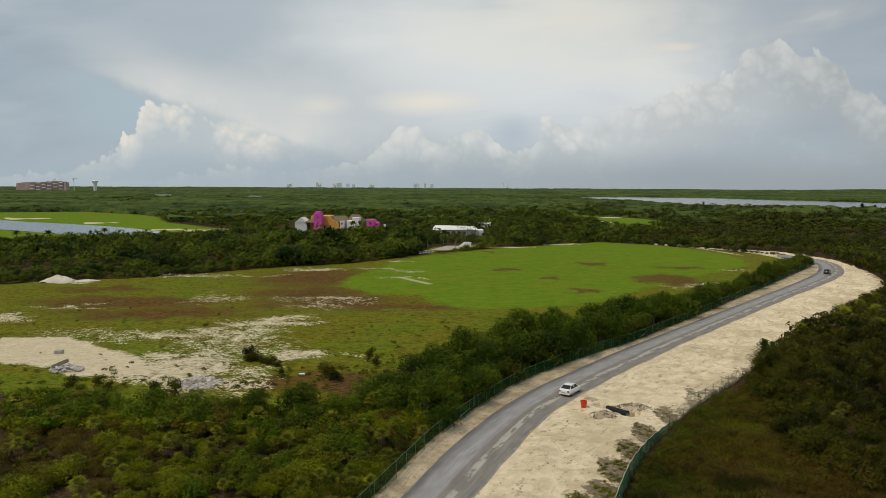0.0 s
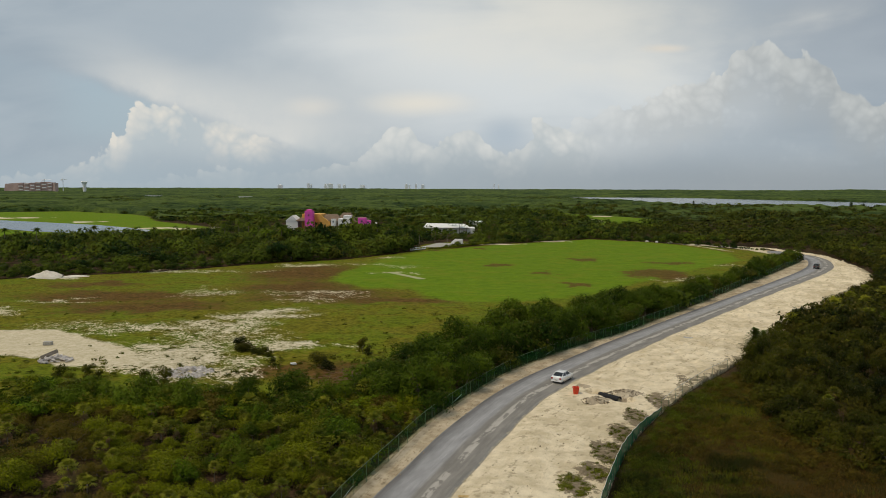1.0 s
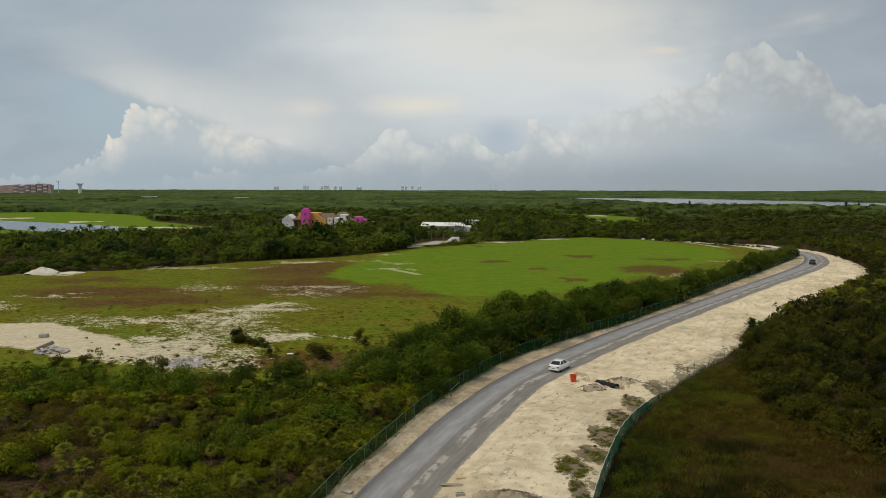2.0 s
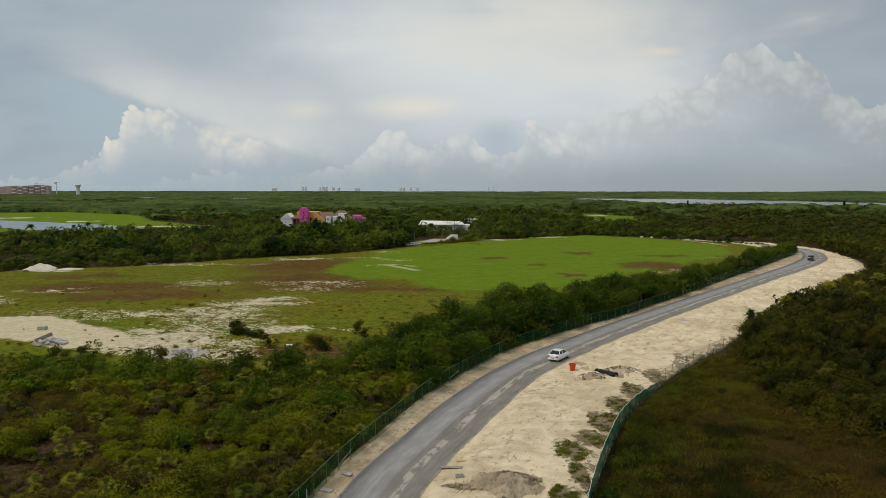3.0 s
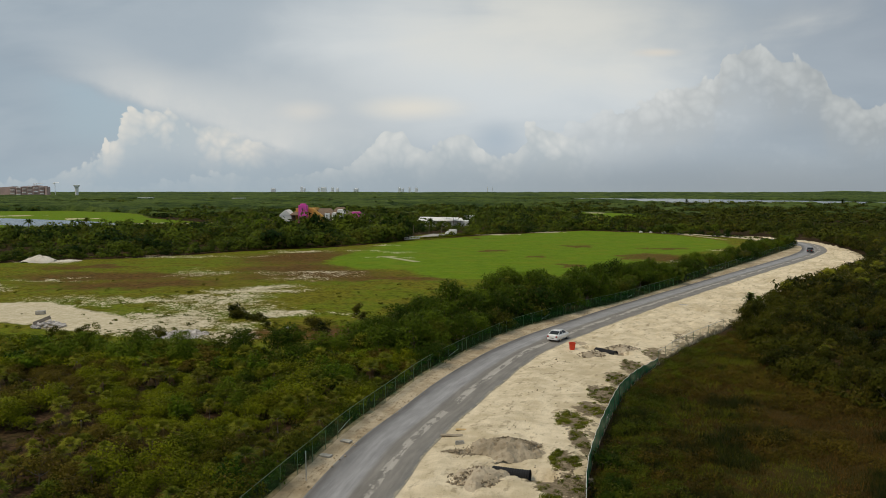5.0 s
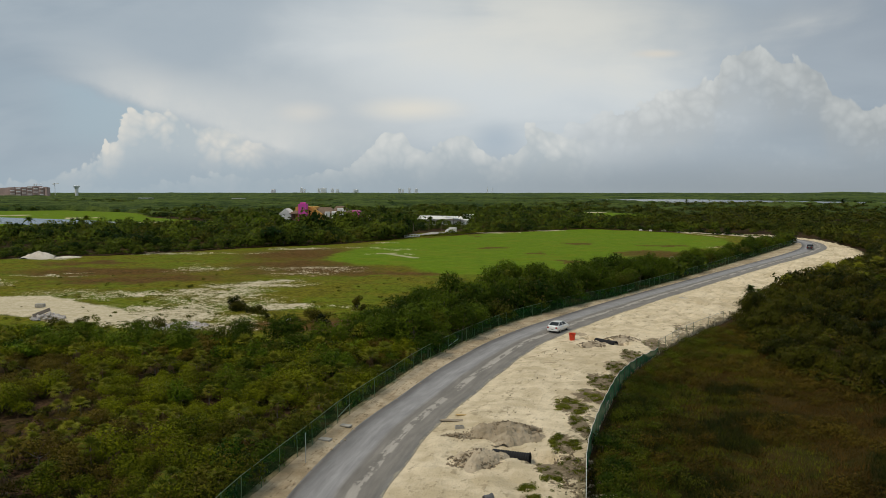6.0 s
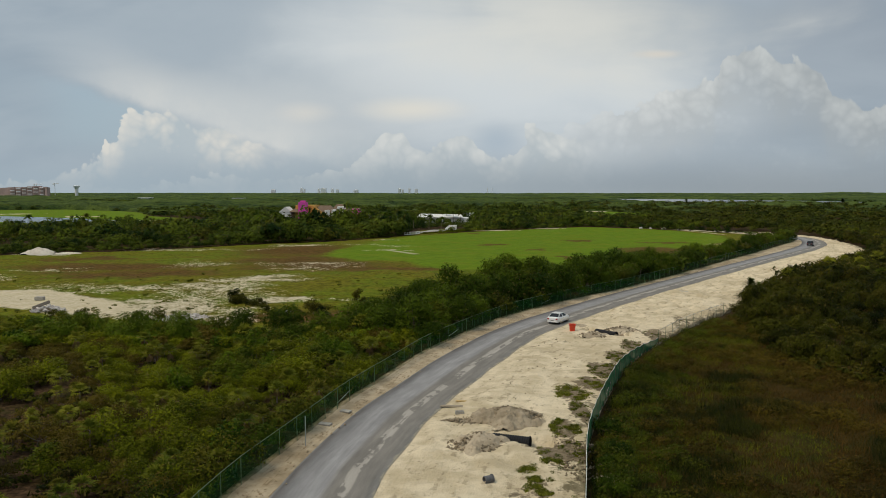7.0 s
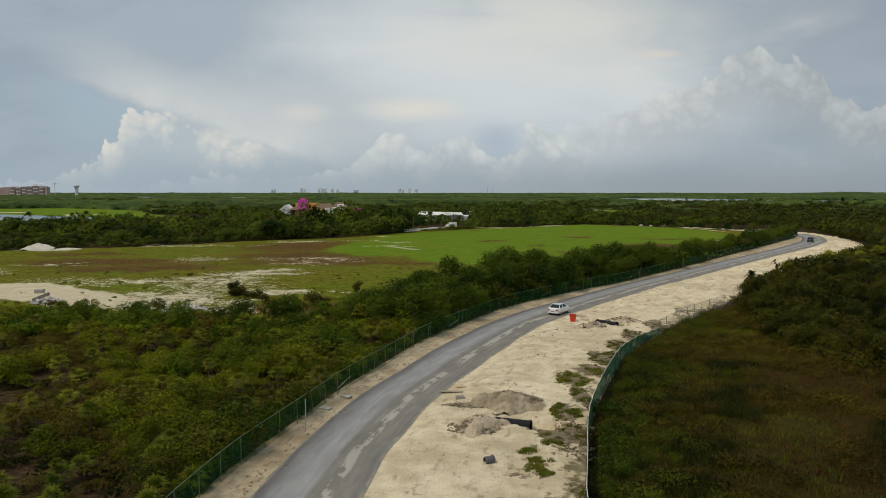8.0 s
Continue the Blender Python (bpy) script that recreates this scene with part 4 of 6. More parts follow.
def stuff(name, templates, places, scales, mat, label, category, seed=0, stretch=None, corners=3):
    """Many plants joined into one object: each a turned and scaled copy of one of the templates."""
    rng = np.random.default_rng(seed)
    which = rng.integers(0, len(templates), len(places))
    angle = rng.uniform(0, 6.283, len(places))
    tint = rng.uniform(0, 1, len(places))
    V, T, O = [], [], []
    for k, t in enumerate(templates):
        t, out = t if isinstance(t, tuple) else (t, np.zeros_like(t))
        m = which == k
        if not m.any():
            continue
        c, s = np.cos(angle[m])[:, None], np.sin(angle[m])[:, None]
        x, y, z = t[None, :, 0], t[None, :, 1], t[None, :, 2]
        f = scales[m][:, None]
        up = f if stretch is None else f * stretch[m][:, None]
        v = np.stack([(x * c - y * s) * f + places[m][:, :1], (x * s + y * c) * f + places[m][:, 1:2], z * up + 0 * x + (places[m][:, 2:3] if places.shape[1] > 2 else 0.0)], axis=-1)
        V.append(v.reshape(-1, 3))
        x, y, z = out[None, :, 0], out[None, :, 1], out[None, :, 2]
        O.append(np.stack([x * c - y * s, x * s + y * c, z + 0 * c], axis=-1).reshape(-1, 3))
        T.append(np.repeat(tint[m], len(t)))
    V, T, O = np.concatenate(V), np.concatenate(T), np.concatenate(O)
    ob = part(name, mesh_of(name, V, quads(V, corners), mat, values={"tint": T}, outward=O), None)
    return tagged(ob, label, category, kind="stuff")


# near scrub left of the road
SHRUB = "dense yellow-green coastal shrub in the roadside scrub"
BELT_TREE = "dark green broadleaf tree in the roadside belt"
EVERGREEN = "rounded dark evergreen bush beyond the marsh grass"
FRESH = "fresh green broad-leaved shrub in the roadside scrub"
RUSTY = "thin olive-brown shrub with bare stems in the scrub"
masters = [
    shrub_thing("coastal_shrub", 1, 2.6, 2.2, 1350, 14, 0.145, LEAF_SHRUB, SHRUB, "shrub", narrow=0.62),
    shrub_thing("coastal_shrub", 2, 3.2, 2.6, 1600, 17, 0.15, LEAF_SHRUB, SHRUB, "shrub", narrow=0.62),
    shrub_thing("coastal_shrub", 3, 2.2, 1.5, 950, 11, 0.14, LEAF_SHRUB, SHRUB, "shrub", narrow=0.62),
    shrub_thing("broadleaf_shrub", 4, 2.4, 3.0, 1100, 12, 0.19, LEAF_FRESH, FRESH, "shrub", narrow=0.6),
    shrub_thing("broadleaf_shrub", 5, 2.8, 2.6, 1200, 14, 0.165, LEAF_TREE, FRESH, "shrub", narrow=0.6),
    shrub_thing("twiggy_shrub", 14, 2.4, 2.0, 800, 12, 0.12, LEAF_RUST, RUSTY, "shrub", narrow=0.6),
    shrub_thing("twiggy_shrub", 15, 1.9, 1.4, 600, 9, 0.12, LEAF_RUST, RUSTY, "shrub", narrow=0.6),
]
bushes = [
    shrub_thing("evergreen_bush", 6, 3.4, 3.0, 1250, 13, 0.25, LEAF_DARKENED, EVERGREEN, "bush", low=0.03),
    shrub_thing("evergreen_bush", 7, 4.0, 2.7, 1350, 15, 0.25, LEAF_DARKENED, EVERGREEN, "bush", low=0.03),
    shrub_thing("evergreen_bush", 8, 2.8, 3.4, 1150, 12, 0.24, LEAF_DARKENED, EVERGREEN, "bush", low=0.03),
]
low_bushes = [
    shrub_thing("low_bush", 9, 1.5, 0.9, 620, 8, 0.12, LEAF_TREE, "small low bush among the marsh grass", "bush", 0.02),
    shrub_thing("low_bush", 10, 1.9, 1.2, 760, 9, 0.125, LEAF_TREE, "small low bush among the marsh grass", "bush", 0.02),
]
trees = [
    shrub_thing("broadleaf_tree", 11, 5.0, 5.2, 1450, 20, 0.32, LEAF_TREE, BELT_TREE, "tree", 0.11),
    shrub_thing("broadleaf_tree", 12, 4.4, 6.0, 1400, 19, 0.32, LEAF_TREE, BELT_TREE, "tree", 0.11),
    shrub_thing("broadleaf_tree", 13, 5.6, 4.6, 1500, 22, 0.33, LEAF_TREE, BELT_TREE, "tree", 0.12),
]
palms = [
    palm_thing("thatch_palm", 21, 1.6, 1.0, 20, 7, "thatch palm with yellow-green fans and a brown skirt"),
    palm_thing("thatch_palm", 22, 2.3, 1.1, 22, 9, "thatch palm with yellow-green fans and a brown skirt"),
    palm_thing("thatch_palm", 23, 1.0, 0.9, 16, 3, "thatch palm with yellow-green fans and a brown skirt"),
]
used = set()


def plant(kinds, p, scale, group):
    k = random.randrange(len(kinds))
    m = Matrix.Translation((p[0], p[1], 0)) @ Matrix.Rotation(random.uniform(0, 6.283), 4, "Z")
    if kinds[k] not in used:
        used.add(kinds[k])
        ob = kinds[k]
    else:
        ob = copy_thing(kinds[k], m)
    ob.matrix_basis = m @ Matrix.Diagonal((scale, scale, scale * random.uniform(0.85, 1.15), 1))
    ob["group"] = group


NEAR_LEFT = [(x, y) for x, y in SCRUB_LEFT[:6]] + [(-5, 96), (-14, 96), (-24, 93), (-40, 93), (-50, 96), (-60, 98), (-60, 26)]
BARE = [(-37, 68, 2.6, 3.4), (-38, 62, 3, 2), (-29, 49, 2.2, 2.4), (-26, 44, 2, 2), (-24.5, 56, 1.6, 1.8), (-31, 58, 1.5, 1.5)]
spots = scatter(31, NEAR_LEFT, 1.55)
spots = spots[in_view(spots, 3.0) & (spots[:, 1] > 34)]
for cx, cy, rx, ry in BARE:
    spots = spots[((spots[:, 0] - cx) / rx) ** 2 + ((spots[:, 1] - cy) / ry) ** 2 > 1]
near = spots[np.argsort(spots[:, 1])]
first_shrubs, rest = near[:560], near[560:]
clump = rough_field(near[:, 0], near[:, 1], 6.5, 61)
drift = rough_field(near[:, 0], near[:, 1], 9.0, 62)
for i, p in enumerate(first_shrubs):
    if i % 8 == 0 or (i % 5 == 2 and drift[i] > 0.2):
        plant(palms, p, random.uniform(0.55, 0.9), "palms in the scrub")
        continue
    dryness = 0.6 * float(drift[i]) + 1.2 * min(1.0, max(0.0, (-p[0] / p[1] - 0.28) / 0.25)) - 0.25 + random.uniform(-0.5, 0.5)
    kinds = masters[5:] if dryness > 0.55 else masters[3:5] if dryness < -0.4 else masters[:3]
    plant(kinds, p, min(1.35, max(0.5, 0.86 + 0.34 * float(clump[i]) + random.uniform(-0.22, 0.22))), "shrubs left of the road")
low_shrubs = [crown_array(40 + k, 3.2, 2.8, 500, 12, 0.31, narrow=0.6)[0] for k in range(4)]
kind = np.random.default_rng(17).uniform(0, 1, len(rest)) + 0.3 * drift[560:]
sizes = np.clip(0.9 + 0.35 * clump[560:], 0.5, 1.35)
for low, high, leaf, label in ((-9, 0.3, LEAF_FRESH, "fresh green scrub between fence and field"), (0.3, 0.85, LEAF_SHRUB, "thick green scrub between fence and field"), (0.85, 9, LEAF_RUST, "olive brown scrub between fence and field")):
    pick = (kind >= low) & (kind < high)
    stuff("scrub", low_shrubs, rest[pick], sizes[pick], leaf, label, "scrub", 1)
fill = scatter(39, NEAR_LEFT, 1.75)
fill = fill[in_view(fill, 3.0) & (fill[:, 1] > 34)]
for cx, cy, rx, ry in BARE:
    fill = fill[((fill[:, 0] - cx) / (0.6 * rx)) ** 2 + ((fill[:, 1] - cy) / (0.6 * ry)) ** 2 > 1]
small_shrubs = [crown_array(50 + k, 1.5, 1.0, 72, 6, 0.27)[0] for k in range(4)]
# the darkened leaves deepen the shade in the gaps between shrubs
stuff("ground_cover", small_shrubs, fill, np.random.default_rng(9).uniform(0.7, 1.3, len(fill)), LEAF_DARKENED, "low ground cover below the shrubs, leaves darkened for the shade", "scrub", 9)
fans = [palm_arrays(60 + k, 1.9, 1.1, 14, 0)[0] for k in range(3)]
some = rest[::8] + 0.6
stuff("palm_scrub", fans, some, np.random.default_rng(2).uniform(0.7, 1.1, len(some)), LEAF_PALM, "thatch palms standing in the scrub", "palm", 2, corners=4)

for p in scatter(37, [(-52, 88), (-52, 94), (-24, 91.5), (-14, 95), (-6, 101), (-3, 97), (-12, 88), (-30, 86)], 3.0):
    if random.random() < 0.8:
        plant(trees, p, random.uniform(0.6, 0.95), "trees along the edge of the field")

# tree belt between field and road
BELT = SCRUB_LEFT[5:27] + [(-14, 97), (-6, 92)]
spots = scatter(32, BELT, 2.9)
spots = spots[np.argsort(spots[:, 1])]
for p in spots[:190]:
    plant(trees, p, random.uniform(0.82, 1.12) * (0.95 + 0.24 * math.exp(-((p[1] - 128) / 24) ** 2)), "trees along the road fence")
rest = spots[190:]
tall = [crown_array(80 + k, 5.0, 5.2, 460, 16, 0.58)[0] for k in range(5)]
if len(rest):
    stuff("tree_belt", tall, rest, np.random.default_rng(3).uniform(0.7, 1.05, len(rest)), LEAF_TREE, "dark green tree belt beside the road", "woodland", 3)
under = scatter(33, BELT, 3.6)
stuff("undergrowth", low_shrubs, under, np.random.default_rng(4).uniform(0.5, 0.9, len(under)), LEAF_TREE, "low green undergrowth below the belt", "scrub", 4)

# right side: marsh grass, then scrub with palms
SCRUB_RIGHT = [(43, 111), (48, 119), (57, 133), (72, 151), (93, 180), (116, 208), (131, 233), (139, 258), (144, 280), (149, 302), (190, 302), (190, 60), (60, 30), (56, 48), (50, 61), (41, 69), (37, 84), (40, 97)]
spots = scatter(34, SCRUB_RIGHT, 2.6)
spots = spots[in_view(spots, 5.0)]
spots = spots[np.argsort(spots[:, 1])]
for i, p in enumerate(spots[:230]):
    if i % 11 == 0 and p[1] > 84:
        plant(palms, p, random.uniform(0.6, 0.85), "palms in the scrub")
    else:
        plant(bushes, p, random.uniform(0.75, 1.25) * (1 + 0.35 * math.exp(-((p[1] - 135) / 26) ** 2)), "bushes right of the road")
rest = spots[230:]
far_shrubs = [crown_array(44 + k, 3.2, 2.8, 270, 11, 0.42)[0] for k in range(4)]
stuff("scrub", far_shrubs, rest, np.random.default_rng(5).uniform(0.9, 1.5, len(rest)) * (1 + 0.35 * np.exp(-((rest[:, 1] - 135) / 26) ** 2)), LEAF_DARKENED, "thick scrub beside the sand bank", "scrub", 5)
some = rest[::16] + 0.7
stuff("palm_scrub", fans, some, np.random.default_rng(6).uniform(1.2, 1.7, len(some)), LEAF_PALM, "thatch palms above the scrub", "palm", 6, corners=4)


hem_right = scatter(41, [(60, 30), (56, 46), (50, 59), (41, 67), (36, 82), (39, 97), (42, 110), (48, 119), (50, 112), (46, 97), (43, 84), (47, 73), (56, 64), (64, 50)], 1.5)
stuff("ground_cover", small_shrubs, hem_right, np.random.default_rng(14).uniform(0.8, 1.5, len(hem_right)), LEAF_DARKENED, "low dark bushes at the edge of the marsh", "scrub", 14)


def tuft(seed, blades, height, spread):
    r = np.random.default_rng(seed)
    out = []
    for k in range(blades):
        a = r.uniform(0, 6.283)
        b = np.array([r.normal(0, spread), r.normal(0, spread), 0])
        lean = np.array([math.cos(a), math.sin(a), 0]) * height * r.uniform(0.2, 1.3)
        h = height * r.uniform(0.5, 1.2)
        w = np.array([-math.sin(a), math.cos(a), 0]) * 0.022
        out += [b - w, b + w, b + lean + [0, 0, h]]
    out = np.array(out)
    return out, unit(out * [1, 1, 0] * 0.5 + [0, 0, 1])


def fence_gap(p):
    return np.min(np.hypot(p[:, None, 0] - np.array(FENCE_RIGHT)[None, :, 0], p[:, None, 1] - np.array(FENCE_RIGHT)[None, :, 1]), axis=1)


spots = scatter(35, MARSH, 0.46)
spots = spots[in_view(spots, 3.0) & (spots[:, 1] > 33)]
chance = np.random.default_rng(5)
lush = rough_field(spots[:, 0], spots[:, 1], 7.0, 71) * 0.9 + 1.1 - fence_gap(spots) / 10 + 0.1 * (spots[:, 1] > 70) + chance.normal(0, 0.35, len(spots))
blades = [tuft(90 + k, 19, 0.30, 0.24) for k in range(5)]
brown_spots, green_spots = spots[lush < 0.3], spots[lush >= 0.3]
stuff("marsh_grass", blades, brown_spots, np.random.default_rng(8).uniform(0.6, 1.3, len(brown_spots)), REED, "brown and rust marsh grass on wet ground", "grass", 8)
stuff("sedge", blades, green_spots, np.random.default_rng(12).uniform(0.7, 1.5, len(green_spots)), SEDGE, "fine olive green sedge beside the screen fence", "grass", 12)
# dark rounded hummocks of taller sedge
spots = scatter(36, MARSH, 0.62)
spots = spots[in_view(spots, 3.0) & (spots[:, 1] > 33)]
spots = spots[rough_field(spots[:, 0], spots[:, 1], 5.0, 75) > 0.32]
stuff("sedge_hummocks", [tuft(190 + k, 44, 0.62, 0.36) for k in range(4)], spots, np.random.default_rng(13).uniform(0.7, 1.3, len(spots)), SEDGE_DARK, "taller dark clumps of sedge in the marsh", "grass", 13)
LEAF_MARSH = leaf_material("marsh_shrub_leaves", (0.020, 0.017, 0.003, 1), (0.122, 0.088, 0.011, 1), (0.15, 0.075, 0.025, 1), share=0.2, round_off=0.7)
bushy = scatter(43, MARSH, 1.25)
bushy = bushy[in_view(bushy, 3.0) & (bushy[:, 1] > 33) & (rough_field(bushy[:, 0], bushy[:, 1], 6.0, 77) > -0.1)]
stuff("marsh_bushes", [crown_array(160 + k, 1.7, 0.75, 260, 8, 0.10, narrow=0.6)[0] for k in range(4)], bushy, np.random.default_rng(15).uniform(0.6, 1.5, len(bushy)), LEAF_MARSH, "low soft olive brown shrubs in the marsh", "scrub", 15)
LEAF_HERB = leaf_material("fence_side_leaves", (0.020, 0.036, 0.003, 1), (0.130, 0.155, 0.011, 1), share=0.1, round_off=0.5, grain=0.45)
fine_shrubs = [crown_array(150 + k, 1.6, 0.9, 330, 8, 0.092, narrow=0.6)[0] for k in range(4)]
spots = scatter(38, MARSH, 1.1)
spots = spots[in_view(spots, 3.0) & (spots[:, 1] > 33)]
gap = fence_gap(spots)
spots = spots[gap < np.where(spots[:, 1] < 57, 7.0, 6.0) * np.random.default_rng(6).uniform(0.3, 1.1, len(spots))]
stuff("marsh_shrubs", fine_shrubs, spots, np.random.default_rng(10).uniform(0.7, 1.5, len(spots)), LEAF_HERB, "low green shrubs growing along the screen fence", "scrub", 10)
edge_spots = np.array([(p[0] + 1.6 + random.uniform(-0.5, 0.8), p[1] + random.uniform(-1, 1)) for p in smooth_line(FENCE_RIGHT, 1.7)[1] if p[1] > 36 and p[1] < 56])
for p in edge_spots:
    plant(low_bushes, p, random.uniform(0.9, 1.5), "low bushes in the marsh grass")

# woods beyond the field, thinning in detail with distance
CLEAR = [FIELD, CORRIDOR, SCRUB_LEFT, SCRUB_RIGHT, MARSH, POND, FAIRWAY, FAIRWAY_FAR, LAGOON, YARD, TRACK]
HOUSE = [(-122, 470), (-50, 470), (-50, 530), (-122, 530)]
HALL = [(-21, 408), (12, 408), (14, 452), (-21, 452)]


def wood_spots(seed, near_r, far_r, spacing, clear):
    r = np.random.default_rng(seed)
    side = [(-0.62 * far_r - 20, near_r * 0.4), (-0.62 * far_r - 20, far_r), (0.62 * far_r + 20, far_r), (0.62 * far_r + 20, near_r * 0.4)]
    p = scatter(seed, side, spacing)
    d = np.hypot(p[:, 0], p[:, 1])
    p = p[in_view(p, 12) & (d > near_r) & (d <= far_r)]
    for outline in clear:
        p = p[depth_in(p[:, 0], p[:, 1], outline) < -spacing * 0.12]
    return p


def wood_height(x, y):
    """Taller woods round the houses, lower in front of the resort's tower, low mangrove to the right."""
    tall = np.exp(-(((x + 50) / 36) ** 2 + ((y - 345) / 42) ** 2))
    lower = 1.9 * np.exp(-((x / np.maximum(y, 1) + 0.195) / 0.035) ** 2) * (y > 285) * (y < 470)
    return 4.3 - lower + 4.9 * tall + 1.3 * np.exp(-(((x + 160) / 45) ** 2 + ((y - 330) / 70) ** 2)) - 0.5 * np.clip(np.abs(x) / 140, 0, 1) + 2.6 * np.exp(-((x - 520) / 330) ** 2 - ((y - 830) / 170) ** 2)


def cells_at(x, y, size, seed):
    """Distance to the nearest crown centre of a jittered grid (in sizes), and that crown's own number."""
    cx, cy = np.floor(x / size), np.floor(y / size)
    best, number = np.full(x.shape, 9.0), np.zeros(x.shape)
    for i in (-1, 0, 1):
        for j in (-1, 0, 1):
            gx, gy = cx + i, cy + j
            h = np.sin(gx * 127.1 + gy * 311.7 + seed) * 43758.5453
            jx = h - np.floor(h)
            h = np.sin(gx * 269.5 + gy * 183.3 + seed) * 43758.5453
            jy = h - np.floor(h)
            d = np.hypot(x / size - gx - jx, y / size - gy - jy)
            nearer = d < best
            best, number = np.where(nearer, d, best), np.where(nearer, (jx * 7.3 + jy * 3.1) % 1.0, number)
    return best, number


def build_canopy():
    """The closed woodland far off, as one uneven sheet of crowns with gaps where land or water lies open."""
    angles = np.radians(np.arange(-35, 35.001, 0.21))
    radii = np.geomspace(620, 4900, 235)
    A, R = np.meshgrid(angles, radii)
    x, y = R * np.sin(A), R * np.cos(A)
    d1, n1 = cells_at(x, y, 12.0, 1.0)
    d2, n2 = cells_at(x, y, 40.0, 2.0)
    base = wood_height(x, y) * np.clip((R - 600) / 250, 0.55, 1.0)
    z = base * (0.35 + 0.75 * np.sqrt(np.clip(1 - (d1 / 0.75) ** 2, 0, 1))) * (0.65 + 0.6 * n1) + 1.3 * (n2 - 0.5) + 1.2 * rough_field(x, y, 260, 44)
    z += np.clip((R - 2600) / 1800, 0, 1) * (2.0 + 2.5 * rough_field(x, y, 420, 45)) + 9 * np.exp(-((x - 2250) / 240) ** 2 - ((y - 4300) / 420) ** 2) * (1 + 0.2 * rough_field(x, y, 120, 46))
    open_land = np.full(x.shape, -1e9)
    for outline in (FIELD, CORRIDOR, POND, FAIRWAY, FAIRWAY_FAR, LAGOON, HOUSE, HALL):
        open_land = np.maximum(open_land, depth_in(x, y, outline))
    z = np.where(open_land > -3, -0.5, z)
    i = np.arange(x.size).reshape(x.shape)
    faces = np.stack([i[:-1, :-1], i[:-1, 1:], i[1:, 1:], i[1:, :-1]], axis=-1).reshape(-1, 4)[:, ::-1]
    shut = (open_land > -3).ravel()
    faces = faces[~shut[faces].all(axis=1)]
    verts = np.stack([x, y, z], axis=-1).reshape(-1, 3)
    ob = part("woods", mesh_of("woods", verts, faces, CANOPY, False, values={"tint": (0.7 * n1 + 0.3 * n2).ravel()}), None)
    tagged(ob, "closed green woodland stretching to the horizon", "woodland", kind="stuff")


build_canopy()
def crown_kinds(seed, width, count, lobe_count, size):
    kinds = []
    for k in range(6):
        r = np.random.default_rng(seed * 10 + k)
        c, rad = lobes(r, width, width, lobe_count, 0.15)
        arr, out = leaves(r, c, rad, count, size, 0.2, -0.15, 1.0)
        kinds.append((arr, out))
    return kinds


edge = wood_spots(105, 120, 470, 3.6, CLEAR + [HOUSE, HALL])
behind = -depth_in(edge[:, 0], edge[:, 1], FIELD)
edge = edge[(behind < 16) & (edge[:, 0] < 135)]
inner = wood_spots(101, 120, 470, 5.2, CLEAR + [HOUSE, HALL])
behind = -depth_in(inner[:, 0], inner[:, 1], FIELD)
inner = inner[(behind >= 16) | (inner[:, 0] >= 135)]
far = wood_spots(102, 470, 960, 9.0, CLEAR + [HOUSE, HALL])
beyond = wood_spots(103, 960, 1750, 16.5, CLEAR)
hem = smooth_line(FIELD[:15], 1.3)[1]
hem = hem - (1.8 + 1.2 * np.random.default_rng(3).uniform(-1, 1, len(hem)))[:, None] * sides_of(hem)
hem = hem[~inside(hem[:, 0], hem[:, 1], YARD)]
right = inner[:, 0] > 95
for spots, kinds, leaf, label, seed in (
    (edge, crown_kinds(105, 5.4, 290, 14, 0.55), LEAF_WOODS, "dense green woodland edge beyond the field", 105),
    (inner[~right], crown_kinds(101, 6.4, 150, 11, 0.74), LEAF_WOODS, "green woodland behind the field's edge", 101),
    (inner[right], crown_kinds(106, 6.4, 140, 11, 0.76), LEAF_LOW, "dark low mangrove scrub beyond the road", 106),
    (far[far[:, 0] < 140], crown_kinds(102, 12.5, 84, 18, 1.75), LEAF_WOODS, "rolling green woodland around the houses", 102),
    (far[far[:, 0] >= 140], crown_kinds(107, 12.5, 80, 18, 1.75), LEAF_LOW, "dark mangrove towards the lagoon", 107),
    (beyond, crown_kinds(103, 22.0, 56, 20, 3.6), LEAF_WOODS, "green woodland far beyond the houses", 103),
):
    r = np.random.default_rng(seed)
    width = {105: 5.4, 101: 6.4, 106: 6.4, 102: 12.5, 107: 12.5, 103: 22.0}[seed]
    tall = wood_height(spots[:, 0], spots[:, 1]) * np.clip(0.95 + 0.35 * rough_field(spots[:, 0], spots[:, 1], 22, 66) + 0.25 * rough_field(spots[:, 0], spots[:, 1], 70, 67), 0.5, 1.6) * r.uniform(0.6, 1.25, len(spots)) * 1.12
    scale = np.clip(tall / width, 0.72, 1.5) * r.uniform(0.85, 1.15, len(spots))
    stuff("woods", kinds, spots, scale, leaf, label, "woodland", seed, tall / width / scale)
stuff("wood_hem", small_shrubs, hem, np.random.default_rng(6).uniform(1.1, 2.2, len(hem)), LEAF_WOODS, "low bushes along the edge of the field", "scrub", 6)


# ---- things ----
def paint(name, colour, rough=0.3, coat=0.0):
    m, g = material(name)
    n = g.noise(g.add("TexCoord").outputs["Object"], 2.0, 5, 0.6)
    shader = finish(g, g.mix(g.step(n, 0.3, 0.8), (*colour, 1), (*[c * 0.86 for c in colour], 1)), rough, specular=0.5)
    shader.inputs["Coat Weight"].default_value = coat
    return m


